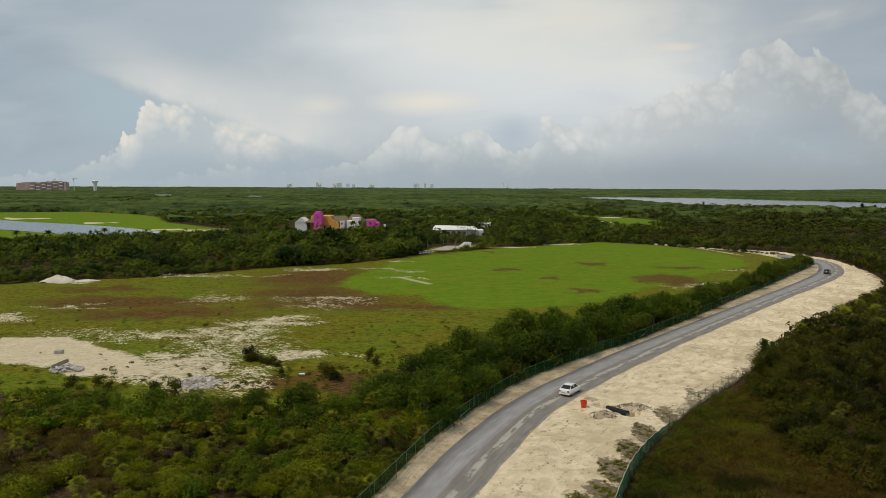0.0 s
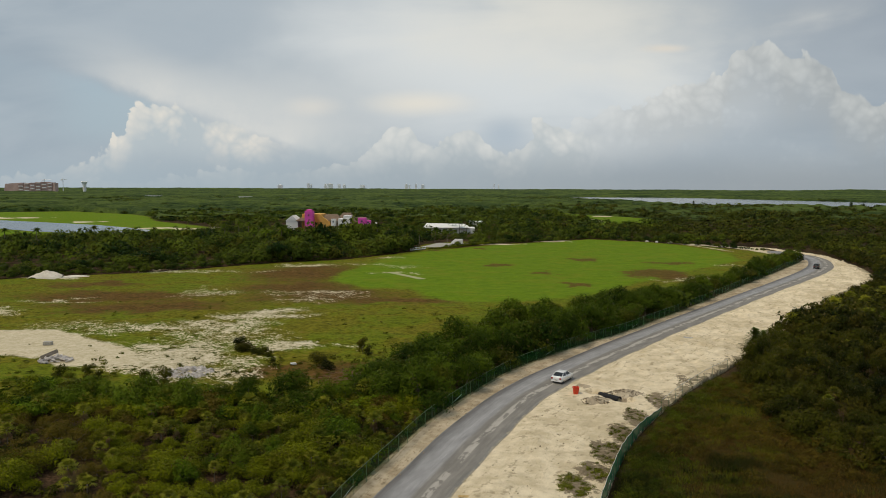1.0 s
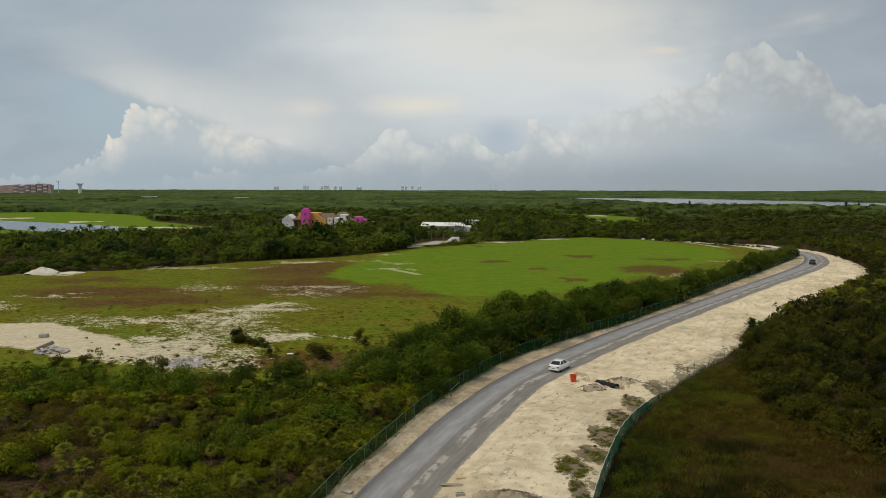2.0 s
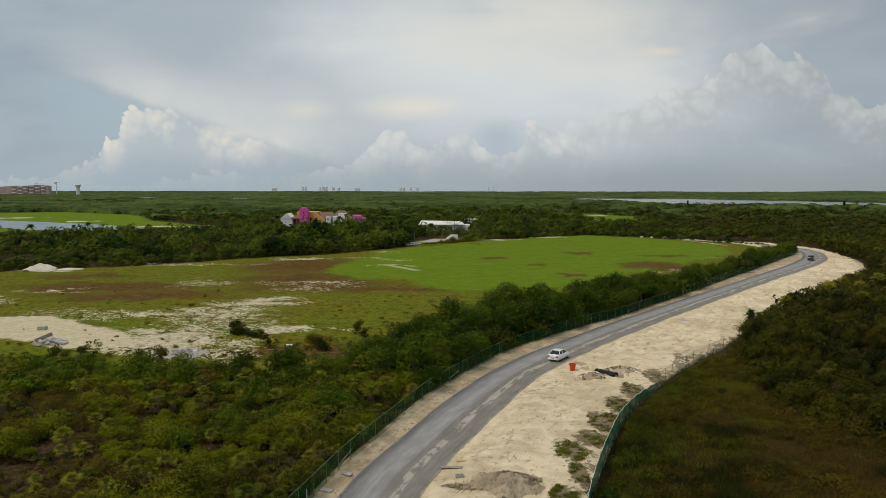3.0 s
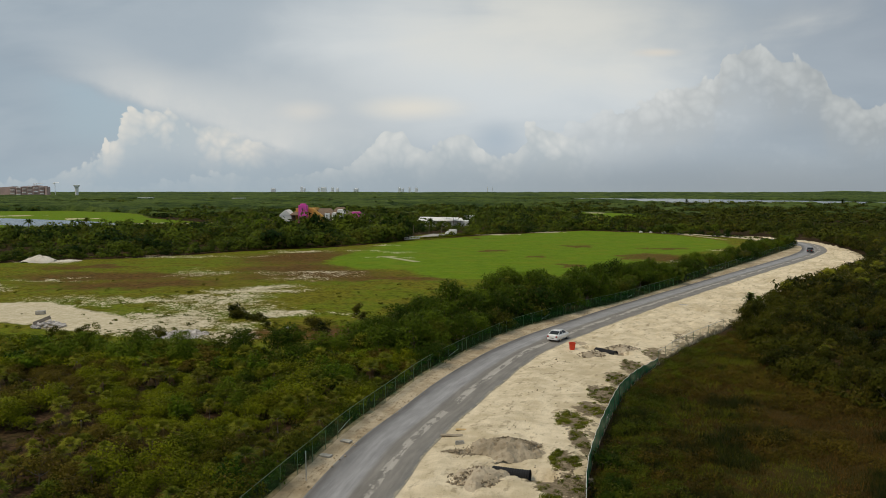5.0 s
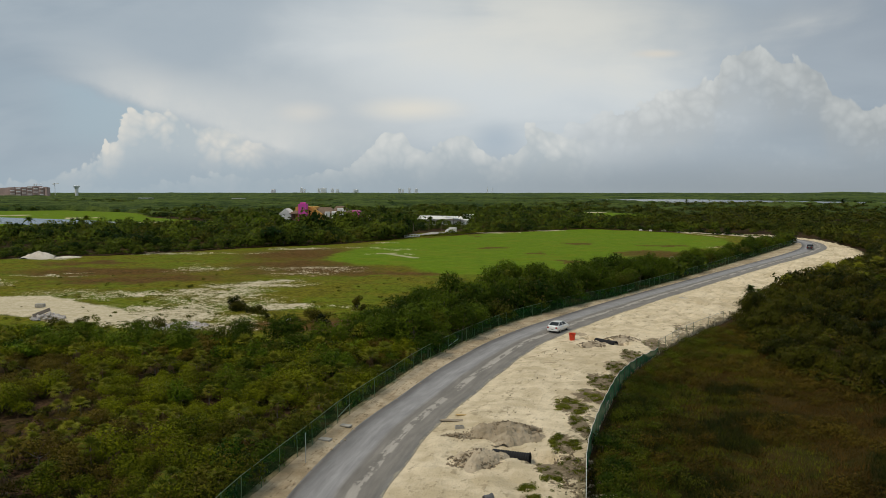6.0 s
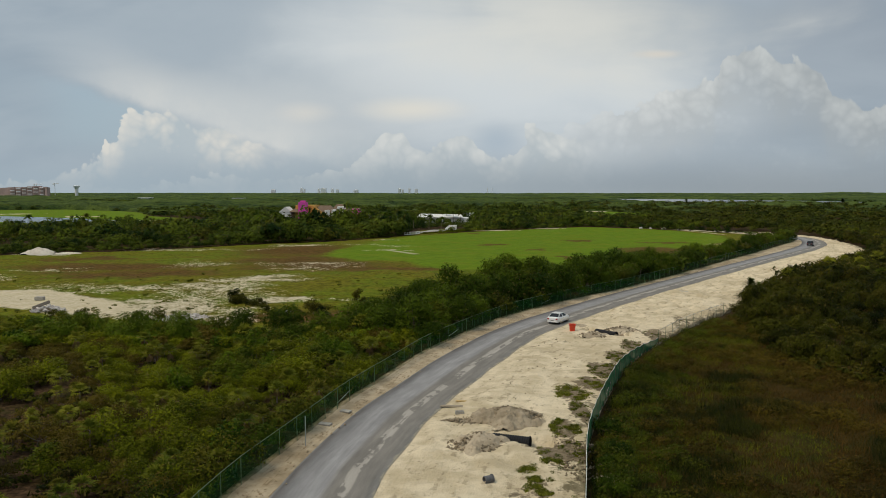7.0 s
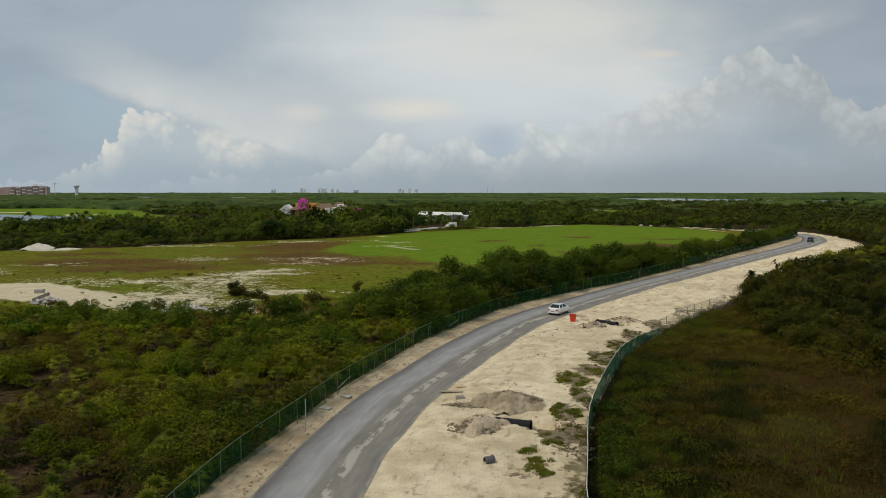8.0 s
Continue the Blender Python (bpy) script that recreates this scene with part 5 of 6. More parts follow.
WHITE_PAINT, BLACK_PAINT = paint("white_car_paint", (0.78, 0.78, 0.77), 0.3, 0.6), paint("black_car_paint", (0.02, 0.02, 0.022), 0.3, 0.6)
GLASS_DARK = paint("tinted_glass", (0.015, 0.018, 0.02), 0.08, 0.0)
RUBBER = plain_material("black_rubber", (0.02, 0.02, 0.02), 0.85)
RIM = plain_material("alloy_rim", (0.5, 0.5, 0.5), 0.35, 0.8)
RED_LENS, CLEAR_LENS = paint("red_lamp_lens", (0.35, 0.02, 0.02), 0.2), paint("clear_lamp_lens", (0.7, 0.7, 0.68), 0.15)
BAR = plain_material("dark_plate_bar", (0.25, 0.25, 0.24), 0.6)
RED_PLASTIC = plain_material("red_plastic", (0.62, 0.055, 0.02), 0.5, vary=0.12)
BLACK_PLASTIC = plain_material("black_corrugated_plastic", (0.014, 0.014, 0.016), 0.85)
CONCRETE = plain_material("grey_concrete", (0.36, 0.34, 0.30), 0.9, vary=0.2, scale=4)
CONCRETE_PALE = plain_material("pale_concrete", (0.32, 0.32, 0.16), 0.9, vary=0.15, scale=0.8)
TIMBER = plain_material("yellow_timber", (0.50, 0.34, 0.14), 0.8, vary=0.2, scale=5)
GREY_TIMBER = plain_material("grey_timber", (0.30, 0.25, 0.18), 0.9, vary=0.2, scale=5)
STONE_DARK = plain_material("dark_stone", (0.085, 0.07, 0.055), 0.8, vary=0.3, scale=5)
WHITE_WALL = plain_material("white_render", (0.74, 0.73, 0.70), 0.9, vary=0.06, scale=0.4)
PINK_WALL = plain_material("magenta_render", (0.70, 0.09, 0.42), 0.9, vary=0.1, scale=0.4)
YELLOW_WALL = plain_material("ochre_render", (0.66, 0.36, 0.09), 0.9, vary=0.1, scale=0.4)
THATCH = plain_material("brown_thatch", (0.18, 0.125, 0.085), 0.95, vary=0.3, scale=1.5)
# Hotel red-brown, greyed and lightened in colour for the haze.
BRICK_WALL = plain_material("hazed_brown_facade", (0.46, 0.33, 0.30), 0.9, vary=0.15, scale=0.05)
# Wall and glazing paled so the skyline looks faint, haze put into colour.
GREY_WALL = plain_material("haze_paled_facade", (0.86, 0.87, 0.88), 0.9, vary=0.05, scale=0.05)
HAZED_GLASS = plain_material("haze_paled_glazing", (0.74, 0.77, 0.80), 0.6)
# Balcony shade as a flat darker colour.
HOTEL_SHADE = plain_material("shaded_balcony", (0.27, 0.20, 0.185), 0.9)
DARK_OPENING = plain_material("dark_opening", (0.05, 0.055, 0.06), 0.4)
RUBBLE = plain_material("pale_rubble", (0.50, 0.46, 0.43), 0.95, vary=0.35, scale=1.5)


def loft(bm, rings):
    """A skin over rings of points that match, with closed ends."""
    rows = [[bm.verts.new(p) for p in ring] for ring in rings]
    n = len(rows[0])
    for a, b in zip(rows, rows[1:]):
        for i in range(n):
            bm.faces.new((a[i], a[(i + 1) % n], b[(i + 1) % n], b[i]))
    bm.faces.new(rows[0][::-1])
    bm.faces.new(rows[-1])
    return bm


def on_road(x, y):
    """Height of the road and its heading at a place."""
    i = int(np.argmin(np.hypot(road_line[:, 0] - x, road_line[:, 1] - y)))
    d = road_line[i + 1] - road_line[i - 1]
    return 0.115, math.atan2(-d[0], d[1])


def car(name, paint_mat, label, stations, cabin, wheel_y, radius, track):
    """A car: body, cabin glass, roof, pillars, wheels, lamps. It points along y."""
    thing = tagged(new(name), label, "car")

    def ring(y, w, low, top):
        h = top - low
        right = [(w * 0.93, low), (w, low + 0.3 * h), (w, low + 0.62 * h), (w * 0.96, top - 0.05), (w * 0.84, top)]
        return [(px, y, pz) for px, pz in right] + [(-px, y, pz) for px, pz in right[::-1]]

    part("body", loft(bmesh.new(), [ring(*s) for s in stations]), paint_mat, thing, smooth=True)
    y0, y1, r0, r1, bw, rw, zb, zr = cabin
    glass = loft(bmesh.new(), [[(bw, y0, zb), (bw, y1, zb), (-bw, y1, zb), (-bw, y0, zb)], [(rw, r0, zr), (rw, r1, zr), (-rw, r1, zr), (-rw, r0, zr)]])
    part("cabin_glass", glass, GLASS_DARK, thing, "dark tinted glass")
    roof = box(bmesh.new(), -rw - 0.03, rw + 0.03, r0 - 0.05, r1 + 0.05, zr - 0.03, zr + 0.045, 0.03)
    part("roof", roof, paint_mat, thing, smooth=True)
    for side in (-1, 1):
        for ya, yb in ((y0, r0), (y1, r1), ((y0 + y1) / 2 - 0.05, (r0 + r1) / 2)):
            part("pillar", tube(bmesh.new(), (side * (bw + 0.005), ya, zb), (side * (rw + 0.005), yb, zr), 0.045, 0.035, 6), paint_mat, thing)
        for wy in wheel_y:
            bm = bmesh.new()
            tube(bm, (side * (track - 0.11), wy, radius), (side * (track + 0.10), wy, radius), radius, sides=20)
            bmesh.ops.bevel(bm, geom=[e for e in bm.edges if len(e.link_faces) == 2 and any(len(f.verts) > 6 for f in e.link_faces)], offset=0.03, segments=2, affect="EDGES")
            wheel = part("wheel", bm, RUBBER, thing)
            part("rim", tube(bmesh.new(), (side * (track + 0.06), wy, radius), (side * (track + 0.115), wy, radius), radius * 0.62, radius * 0.58, 14), RIM, wheel)
        back, front = stations[0], stations[-1]
        part("tail_lamp", box(bmesh.new(), side * 0.62 - 0.13, side * 0.62 + 0.13, back[0] - 0.03, back[0] + 0.16, 0.66, 0.86, 0.03), RED_LENS, thing, "red tail lamp")
        part("head_lamp", box(bmesh.new(), side * 0.56 - 0.14, side * 0.56 + 0.14, front[0] - 0.22, front[0] - 0.03, 0.52, 0.68, 0.03), CLEAR_LENS, thing, "clear headlamp")
        part("door_mirror", box(bmesh.new(), side * 0.94 - 0.09, side * 0.94 + 0.09, y1 - 0.42, y1 - 0.28, zb + 0.0, zb + 0.14, 0.03), paint_mat, thing)
        part("door_handle", box(bmesh.new(), side * 0.865 - 0.02, side * 0.865 + 0.02, -0.35, -0.15, 0.78, 0.81), RIM, thing)
    part("number_plate", box(bmesh.new(), -0.2, 0.2, stations[0][0] - 0.03, stations[0][0] + 0.03, 0.5, 0.6), BAR, thing)
    part("bumper", box(bmesh.new(), -0.76, 0.76, stations[0][0] - 0.05, stations[0][0] + 0.2, 0.3, 0.45, 0.04), paint_mat, thing)
    return thing


SEDAN = [(-2.15, 0.70, 0.36, 0.88), (-2.06, 0.80, 0.26, 0.97), (-1.55, 0.85, 0.22, 1.0), (0.0, 0.86, 0.20, 0.95), (1.0, 0.86, 0.20, 0.94), (1.75, 0.83, 0.22, 0.83), (2.05, 0.76, 0.28, 0.70), (2.17, 0.62, 0.36, 0.58)]
sedan = car("sedan", WHITE_PAINT, "white four-door sedan driving on the asphalt road", SEDAN, (-1.72, 1.12, -1.02, 0.28, 0.76, 0.58, 0.95, 1.40), (-1.27, 1.3), 0.31, 0.74)
z, turn = on_road(15.6, 104.3)
sedan.matrix_basis = pose(15.3, 104.6, z - 0.01, 0, 0, math.degrees(turn))
WAGON = [(-2.1, 0.78, 0.40, 1.02), (-2.0, 0.86, 0.32, 1.08), (0.0, 0.9, 0.28, 1.06), (1.1, 0.9, 0.28, 1.05), (1.9, 0.86, 0.32, 0.98), (2.12, 0.74, 0.42, 0.8)]
wagon = car("estate_car", BLACK_PAINT, "black estate car far along the road", WAGON, (-1.95, 1.2, -1.75, 0.4, 0.8, 0.66, 1.04, 1.62), (-1.3, 1.35), 0.35, 0.77)
z, turn = on_road(122, 253)
wagon.matrix_basis = pose(121.2, 253.5, z + 0.02, 0, 0, math.degrees(turn))


# red bin on the sand
def bin_thing(x, y, z):
    thing = tagged(new("waste_bin"), "red plastic waste bin standing open on the sand", "bin")
    thing.location = (x, y, z)
    bm = bmesh.new()
    sizes = [(0.30, 0.0), (0.33, 0.3), (0.40, 0.92), (0.36, 0.92), (0.30, 0.2), (0.28, 0.08)]
    loft(bm, [[(s * a, s * b, h) for a, b in ((1, 0.7), (0.7, 1), (-0.7, 1), (-1, 0.7), (-1, -0.7), (-0.7, -1), (0.7, -1), (1, -0.7))] for s, h in sizes])
    part("body", bm, RED_PLASTIC, thing)
    rim = bmesh.new()
    corners = [(1, 0.7), (0.7, 1), (-0.7, 1), (-1, 0.7), (-1, -0.7), (-0.7, -1), (0.7, -1), (1, -0.7)]
    for (a, b), (c, d) in zip(corners, corners[1:] + corners[:1]):
        tube(rim, (a * 0.41, b * 0.41, 0.9), (c * 0.41, d * 0.41, 0.9), 0.03, sides=6)
    part("rim", rim, RED_PLASTIC, thing)
    for s in (-1, 1):
        part("handle", tube(bmesh.new(), (s * 0.44, -0.12, 0.8), (s * 0.44, 0.12, 0.8), 0.025, sides=6), RED_PLASTIC, thing)
    return thing


bin_thing(16.1, 97.6, 0.16)


def heap_thing(name, x, y, wide, deep, high, turn, mat, label, seed, category="mound", grid=64, lump=0.2):
    """A loose heap with an uneven outline; its foot goes into the ground."""
    r = np.random.default_rng(seed)
    u, v = np.meshgrid(np.linspace(-1, 1, grid), np.linspace(-1, 1, grid))
    d = np.hypot(u, v) * (1 + 0.16 * np.sin(np.arctan2(v, u) * 3 + seed) + 0.1 * np.sin(np.arctan2(v, u) * 5 + 2 * seed))
    h = high * np.clip(1 - d, 0, 1) ** 0.85
    X, Y = u * wide, v * deep
    n = rough_field(X + 50 * seed, Y, 0.9, seed) * lump + rough_field(X, Y + 9 * seed, 0.35, seed + 1) * lump * 0.5 + np.maximum(rough_field(X + 3 * seed, Y, 0.22, seed + 2), 0) * 0.06
    Z = h + n * np.clip(h / (0.3 * high), 0, 1) * high * 0.9 - 0.12 * np.clip(d - 0.6, 0, 1) - 0.6 * np.clip((d - 0.9) / 0.25, 0, 1)
    verts = np.stack([X, Y, Z], axis=-1).reshape(-1, 3)
    i = np.arange(grid * grid).reshape(grid, grid)
    faces = np.stack([i[:-1, :-1], i[:-1, 1:], i[1:, 1:], i[1:, :-1]], axis=-1).reshape(-1, 4)
    faces = faces[(d.ravel()[faces] < 1.25).any(axis=1)]
    ob = tagged(part(name, mesh_of(name, verts, faces, mat, True), None), label, category)
    ob.matrix_basis = pose(x, y, 0.12, 0, 0, turn)
    return ob


heap_thing("dirt_mound", 4.6, 58.7, 3.4, 2.5, 1.05, -14, HEAP, "heap of dug greyish sand behind the open trench", 3, grid=110, lump=0.21)
heap_thing("dirt_mound", 2.3, 53.0, 2.2, 1.9, 0.95, 20, HEAP, "rounded heap of dug greyish sand beside the trench", 5, grid=90, lump=0.19)
heap_thing("dirt_mound", 0.7, 58.2, 1.2, 0.8, 0.3, 10, HEAP, "low spill of dug sand near the trench", 6)
heap_thing("dirt_mound", 18.2, 94.2, 2.0, 1.7, 0.6, 40, HEAP, "heap of dug sand beside the far trench", 7)
heap_thing("dirt_mound", 22.6, 97.5, 2.6, 1.8, 0.7, 50, HEAP, "heap of dug sand behind the far trench", 8)
heap_thing("dirt_mound", 17.9, 101.2, 1.6, 0.8, 0.4, -50, HEAP, "low ridge of dug sand beside the bin", 9)
heap_thing("dirt_mound", 10.4, 46.0, 1.1, 1.6, 0.25, 20, HEAP, "low lump of dug sand near the fence", 10)
r = np.random.default_rng(61)
crumbs = []
for x, y, wide, deep, high, n in ((4.7, 59.2, 3.2, 2.2, 1.1, 620), (2.2, 53.0, 2.1, 1.7, 0.95, 460), (0.7, 58.2, 1.4, 1.0, 0.3, 160), (18.2, 94.2, 2.0, 1.7, 0.6, 160), (22.6, 97.5, 2.6, 1.8, 0.7, 200), (9.0, 53.0, 1.2, 2.4, 0.1, 160), (8.6, 48.5, 1.4, 2.2, 0.1, 120)):
    a, d = r.uniform(0, 6.283, n), np.sqrt(r.uniform(0, 1.25, n))
    crumbs.append(np.stack([x + np.cos(a) * d * wide, y + np.sin(a) * d * deep, 0.16 + high * np.clip(1 - d, 0, 1) ** 0.85], axis=1))
CRUMBS = np.concatenate(crumbs)
PALE_PILE = sand_material("white_sand", (0.56, 0.50, 0.42, 1), (0.70, 0.64, 0.55, 1))
heap_thing("sand_mound", -120.5, 219, 4.6, 3.8, 1.9, 0, PALE_PILE, "pile of white sand at the edge of the field", 11, "mound", lump=0.06)
heap_thing("sand_mound", -113, 221, 4.0, 2.0, 0.4, 10, PALE_PILE, "low spread of white sand beside the pile", 12, "mound", lump=0.08)


def corrugated_pipe(x0, y0, x1, y1, z, radius, label, mat=None):
    a, b = Vector((x0, y0, z)), Vector((x1, y1, z))
    length = (b - a).length
    thing = tagged(new("drain_pipe"), label, "pipe")
    thing.matrix_basis = Matrix.Translation(a) @ (b - a).to_track_quat("Z", "Y").to_matrix().to_4x4()
    steps, sides = int(length / 0.09), 18
    rings = []
    for k in range(steps + 1):
        r = radius * (1.0 if k % 2 else 0.9)
        rings.append([(r * math.cos(t * 6.283 / sides), r * math.sin(t * 6.283 / sides), k * length / steps) for t in range(sides)])
    bm = bmesh.new()
    rows = [[bm.verts.new(p) for p in ring] for ring in rings]
    inner = [[bm.verts.new((p[0] * 0.85, p[1] * 0.85, p[2])) for p in ring] for ring in (rings[0], rings[-1])]
    for p, q in zip(rows, rows[1:]):
        for i in range(sides):
            bm.faces.new((p[i], p[(i + 1) % sides], q[(i + 1) % sides], q[i]))
    for p, q in ((rows[0], inner[0]), (inner[0], inner[1]), (inner[1], rows[-1])):
        for i in range(sides):
            bm.faces.new((p[i], p[(i + 1) % sides], q[(i + 1) % sides], q[i]))
    part("barrel", bm, mat or BLACK_PLASTIC, thing)
    bm = bmesh.new()
    for k in range(sides):
        t0, t1 = k * 6.283 / sides, (k + 1) * 6.283 / sides
        tube(bm, (radius * math.cos(t0), radius * math.sin(t0), length), (radius * math.cos(t1), radius * math.sin(t1), length), 0.05, sides=5)
    part("socket", bm, mat or BLACK_PLASTIC, thing)
    return thing


corrugated_pipe(3.3, 55.55, 6.0, 54.6, -0.22, 0.45, "black corrugated drain pipe lying in the open trench")
corrugated_pipe(19.2, 97.6, 21.3, 95.2, 0.08, 0.42, "black drain pipe end in the far trench")
bm = box(bmesh.new(), -0.75, 0.75, -0.45, 0.45, 0, 0.06, 0.01)
tagged(part("trench_board", bm, TIMBER), "short yellow board at the end of the trench", "board").matrix_basis = pose(6.75, 54.0, -0.75, 8, 4, -18)


def slab(name, size, m, mat, label, category, bevel=0.03):
    bm = box(bmesh.new(), -size[0] / 2, size[0] / 2, -size[1] / 2, size[1] / 2, 0, size[2], bevel)
    ob = tagged(part(name, bm, mat), label, category)
    ob.matrix_basis = m
    return ob


def block_thing(x, y, z, turn):
    """A hollow concrete block: shell and two webs."""
    thing = tagged(new("concrete_block"), "grey hollow concrete block on the sand", "block")
    thing.matrix_basis = pose(x, y, z, 0, 0, turn)
    bm = bmesh.new()
    for x0, x1, y0, y1 in ((-0.35, 0.35, -0.2, -0.13), (-0.35, 0.35, 0.13, 0.2), (-0.35, -0.28, -0.13, 0.13), (0.28, 0.35, -0.13, 0.13), (-0.035, 0.035, -0.13, 0.13)):
        box(bm, x0, x1, y0, y1, 0, 0.3)
    part("shell", bm, CONCRETE, thing)
    return thing


block_thing(0.85, 60.6, 0.1, 8)
slab("board", (1.5, 0.35, 0.06), pose(1.3, 64.3, 0.16, 0, 0, -6), TIMBER, "yellow plank lying on the sand", "plank")
slab("board", (1.9, 0.5, 0.05), pose(0.2, 62.9, 0.14, 0, 0, -4), GREY_TIMBER, "flat grey plank lying beside the road", "plank")
slab("concrete_slab", (1.0, 0.55, 0.14), pose(-9.75, 57.7, 0.14, 0, 0, -18), CONCRETE, "flat concrete slab on the stony shoulder", "slab")
slab("concrete_slab", (0.9, 0.55, 0.12), pose(-8.6, 61.2, 0.14, 0, 0, -22), CONCRETE, "small concrete slab on the stony shoulder", "slab")
slab("concrete_slab", (3.2, 2.0, 0.1), pose(41.5, 131, 0.75, 3, 0, -35), CONCRETE, "thin broken slab lying on the sand bank", "slab")
slab("concrete_slab", (2.4, 1.2, 0.1), pose(52.5, 143.5, 0.35, 2, 0, -30), CONCRETE, "thin broken slab lying on the sand bank", "slab")
slab("equipment_box", (1.4, 1.0, 0.6), pose(-69.5, 126, 0.0, 0, 0, 8), CONCRETE, "square grey box standing on the bare sand", "box", 0.06)


def boulder(name, x, y, z, size, seed, mat, label, category="stone"):
    bm = bmesh.new()
    bmesh.ops.create_icosphere(bm, subdivisions=2, radius=1)
    r = random.Random(seed)
    for v in bm.verts:
        v.co *= 0.82 + 0.3 * noise.noise(v.co * 1.4 + Vector((seed, 0, 0)))
    bmesh.ops.transform(bm, matrix=Matrix.Diagonal((size[0], size[1], size[2], 1)), verts=bm.verts)
    ob = tagged(part(name, bm, mat), label, category)
    ob.matrix_basis = pose(x, y, z, 0, 0, r.uniform(0, 360))
    return ob


corrugated_pipe(2.2, 45.75, 2.72, 46.0, 0.40, 0.25, "short grey offcut of corrugated pipe lying on the sand", plain_material("grey_plastic", (0.11, 0.11, 0.115), 0.6))


def rubble_heap(name, x, y, wide, deep, high, count, label, seed):
    """A tip of broken pieces, joined: too many and too small to pick apart."""
    r = random.Random(seed)
    bm = bmesh.new()
    for _ in range(count):
        a, d = r.uniform(0, 6.283), math.sqrt(r.random())
        px, py = d * math.cos(a) * wide, d * math.sin(a) * deep
        s = r.uniform(0.12, 0.4)
        m = pose(px, py, max(0, high * (1 - d)) * r.uniform(0.3, 1.0), r.uniform(-35, 35), r.uniform(-35, 35), r.uniform(0, 360)) @ Matrix.Diagonal((s * 1.6, s, s * 0.5, 1))
        bmesh.ops.create_cube(bm, size=1, matrix=m)
    ob = tagged(part(name, bm, RUBBLE), label, "rubble", kind="stuff")
    ob.location = (x, y, 0.05)
    return ob


rubble_heap("rubble", -38.8, 107.6, 3.6, 3.4, 0.7, 260, "heap of pale broken rubble on the bare sand", 4)
rubble_heap("rubble", -62.2, 114.8, 2.6, 2.0, 0.9, 130, "heap of grey building rubble on the bare sand", 5)
slab("metal_sheet", (2.6, 1.1, 0.05), pose(-63.6, 115.6, 0.75, 18, -20, 30), STONE_DARK, "bent dark metal sheet on the rubble", "sheet", 0.01)
slab("white_debris", (0.9, 0.6, 0.25), pose(-24.6, 113.2, 0.02, 0, 0, 20), WHITE_WALL, "small white broken panel in the grass", "debris")

slab("concrete_strip", (2.2, 20.0, 0.1), pose(-15.0, 227.8, 0.0, 0, 0, 33), CONCRETE_PALE, "narrow pale concrete strip on the mown lawn", "slab")

# sign pole on the shoulder
pole = tagged(new("sign_pole"), "thin steel pole standing in the stony shoulder", "pole")
pole.location = (-10.35, 52.8, 0.1)
part("shaft", tube(bmesh.new(), (0, 0, -0.2), (0, 0, 2.15), 0.035, sides=8), GALVANISED, pole)
part("cap", tube(bmesh.new(), (0, 0, 2.15), (0, 0, 2.2), 0.045, 0.03, 8), GALVANISED, pole)


# loose stones and clods
def scatter_stones(name, points, low, high, mat, label, seed):
    r = np.random.default_rng(seed)
    base = np.array([(1, 0, 0), (-1, 0, 0), (0, 1, 0), (0, -1, 0), (0, 0, 0.8), (0, 0, -0.5)], dtype=float)
    tri = np.array([(0, 2, 4), (2, 1, 4), (1, 3, 4), (3, 0, 4), (2, 0, 5), (1, 2, 5), (3, 1, 5), (0, 3, 5)])
    n = len(points)
    s = r.uniform(low, high, n)[:, None, None] * r.uniform(0.6, 1.4, (n, 1, 3))
    a = r.uniform(0, 6.283, n)
    v = base[None] * s * r.uniform(0.7, 1.2, (n, 6, 1))
    x = v[..., 0] * np.cos(a)[:, None] - v[..., 1] * np.sin(a)[:, None]
    y = v[..., 0] * np.sin(a)[:, None] + v[..., 1] * np.cos(a)[:, None]
    V = np.stack([x + points[:, :1], y + points[:, 1:2], v[..., 2] + points[:, 2:3]], axis=-1).reshape(-1, 3)
    F = (tri[None] + 6 * np.arange(n)[:, None, None]).reshape(-1, 3)
    return tagged(part(name, mesh_of(name, V, F, mat), None), label, "stones", kind="stuff")


r = np.random.default_rng(77)
k = r.integers(0, 300, 2600)
t = r.uniform(0.05, 0.95, 2600) ** 1.3
p = la[k] * (1 - t)[:, None] + lb[k] * t[:, None] + r.normal(0, 0.3, (2600, 2))
scatter_stones("gravel", np.column_stack([p, np.full(2600, 0.13)]), 0.03, 0.10, plain_material("mixed_stones", (0.38, 0.29, 0.18), 0.9, vary=0.4, scale=1.0), "loose stones and clods along the road shoulder", 78)
CLODS = plain_material("brown_clods", (0.20, 0.155, 0.10), 0.95, vary=0.4, scale=1.0)
clusters = [(11, 88, 1.0), (12.8, 90.5, 1.2), (9.5, 78, 1.5), (27, 103, 2.6), (25, 97, 2.4), (31, 109, 2.5), (34, 118, 3), (24, 108, 2.5), (5, 66, 2), (40, 129, 3), (49, 140, 3), (15, 76, 2.5), (8.6, 57.5, 1.6), (8.5, 50, 1.6),
            (44, 131, 2.5), (3, 60, 2), (13, 70, 2), (21, 99, 2)]
p = np.concatenate([r.normal((cx, cy), (s, s * 1.3), (16, 2)) for cx, cy, s in clusters])
p = p[depth_in(p[:, 0], p[:, 1], CORRIDOR) > 1.2]
near_road = np.min(np.hypot(p[:, None, 0] - road_line[None, ::3, 0], p[:, None, 1] - road_line[None, ::3, 1]), axis=1)
p = p[near_road > 4.6]
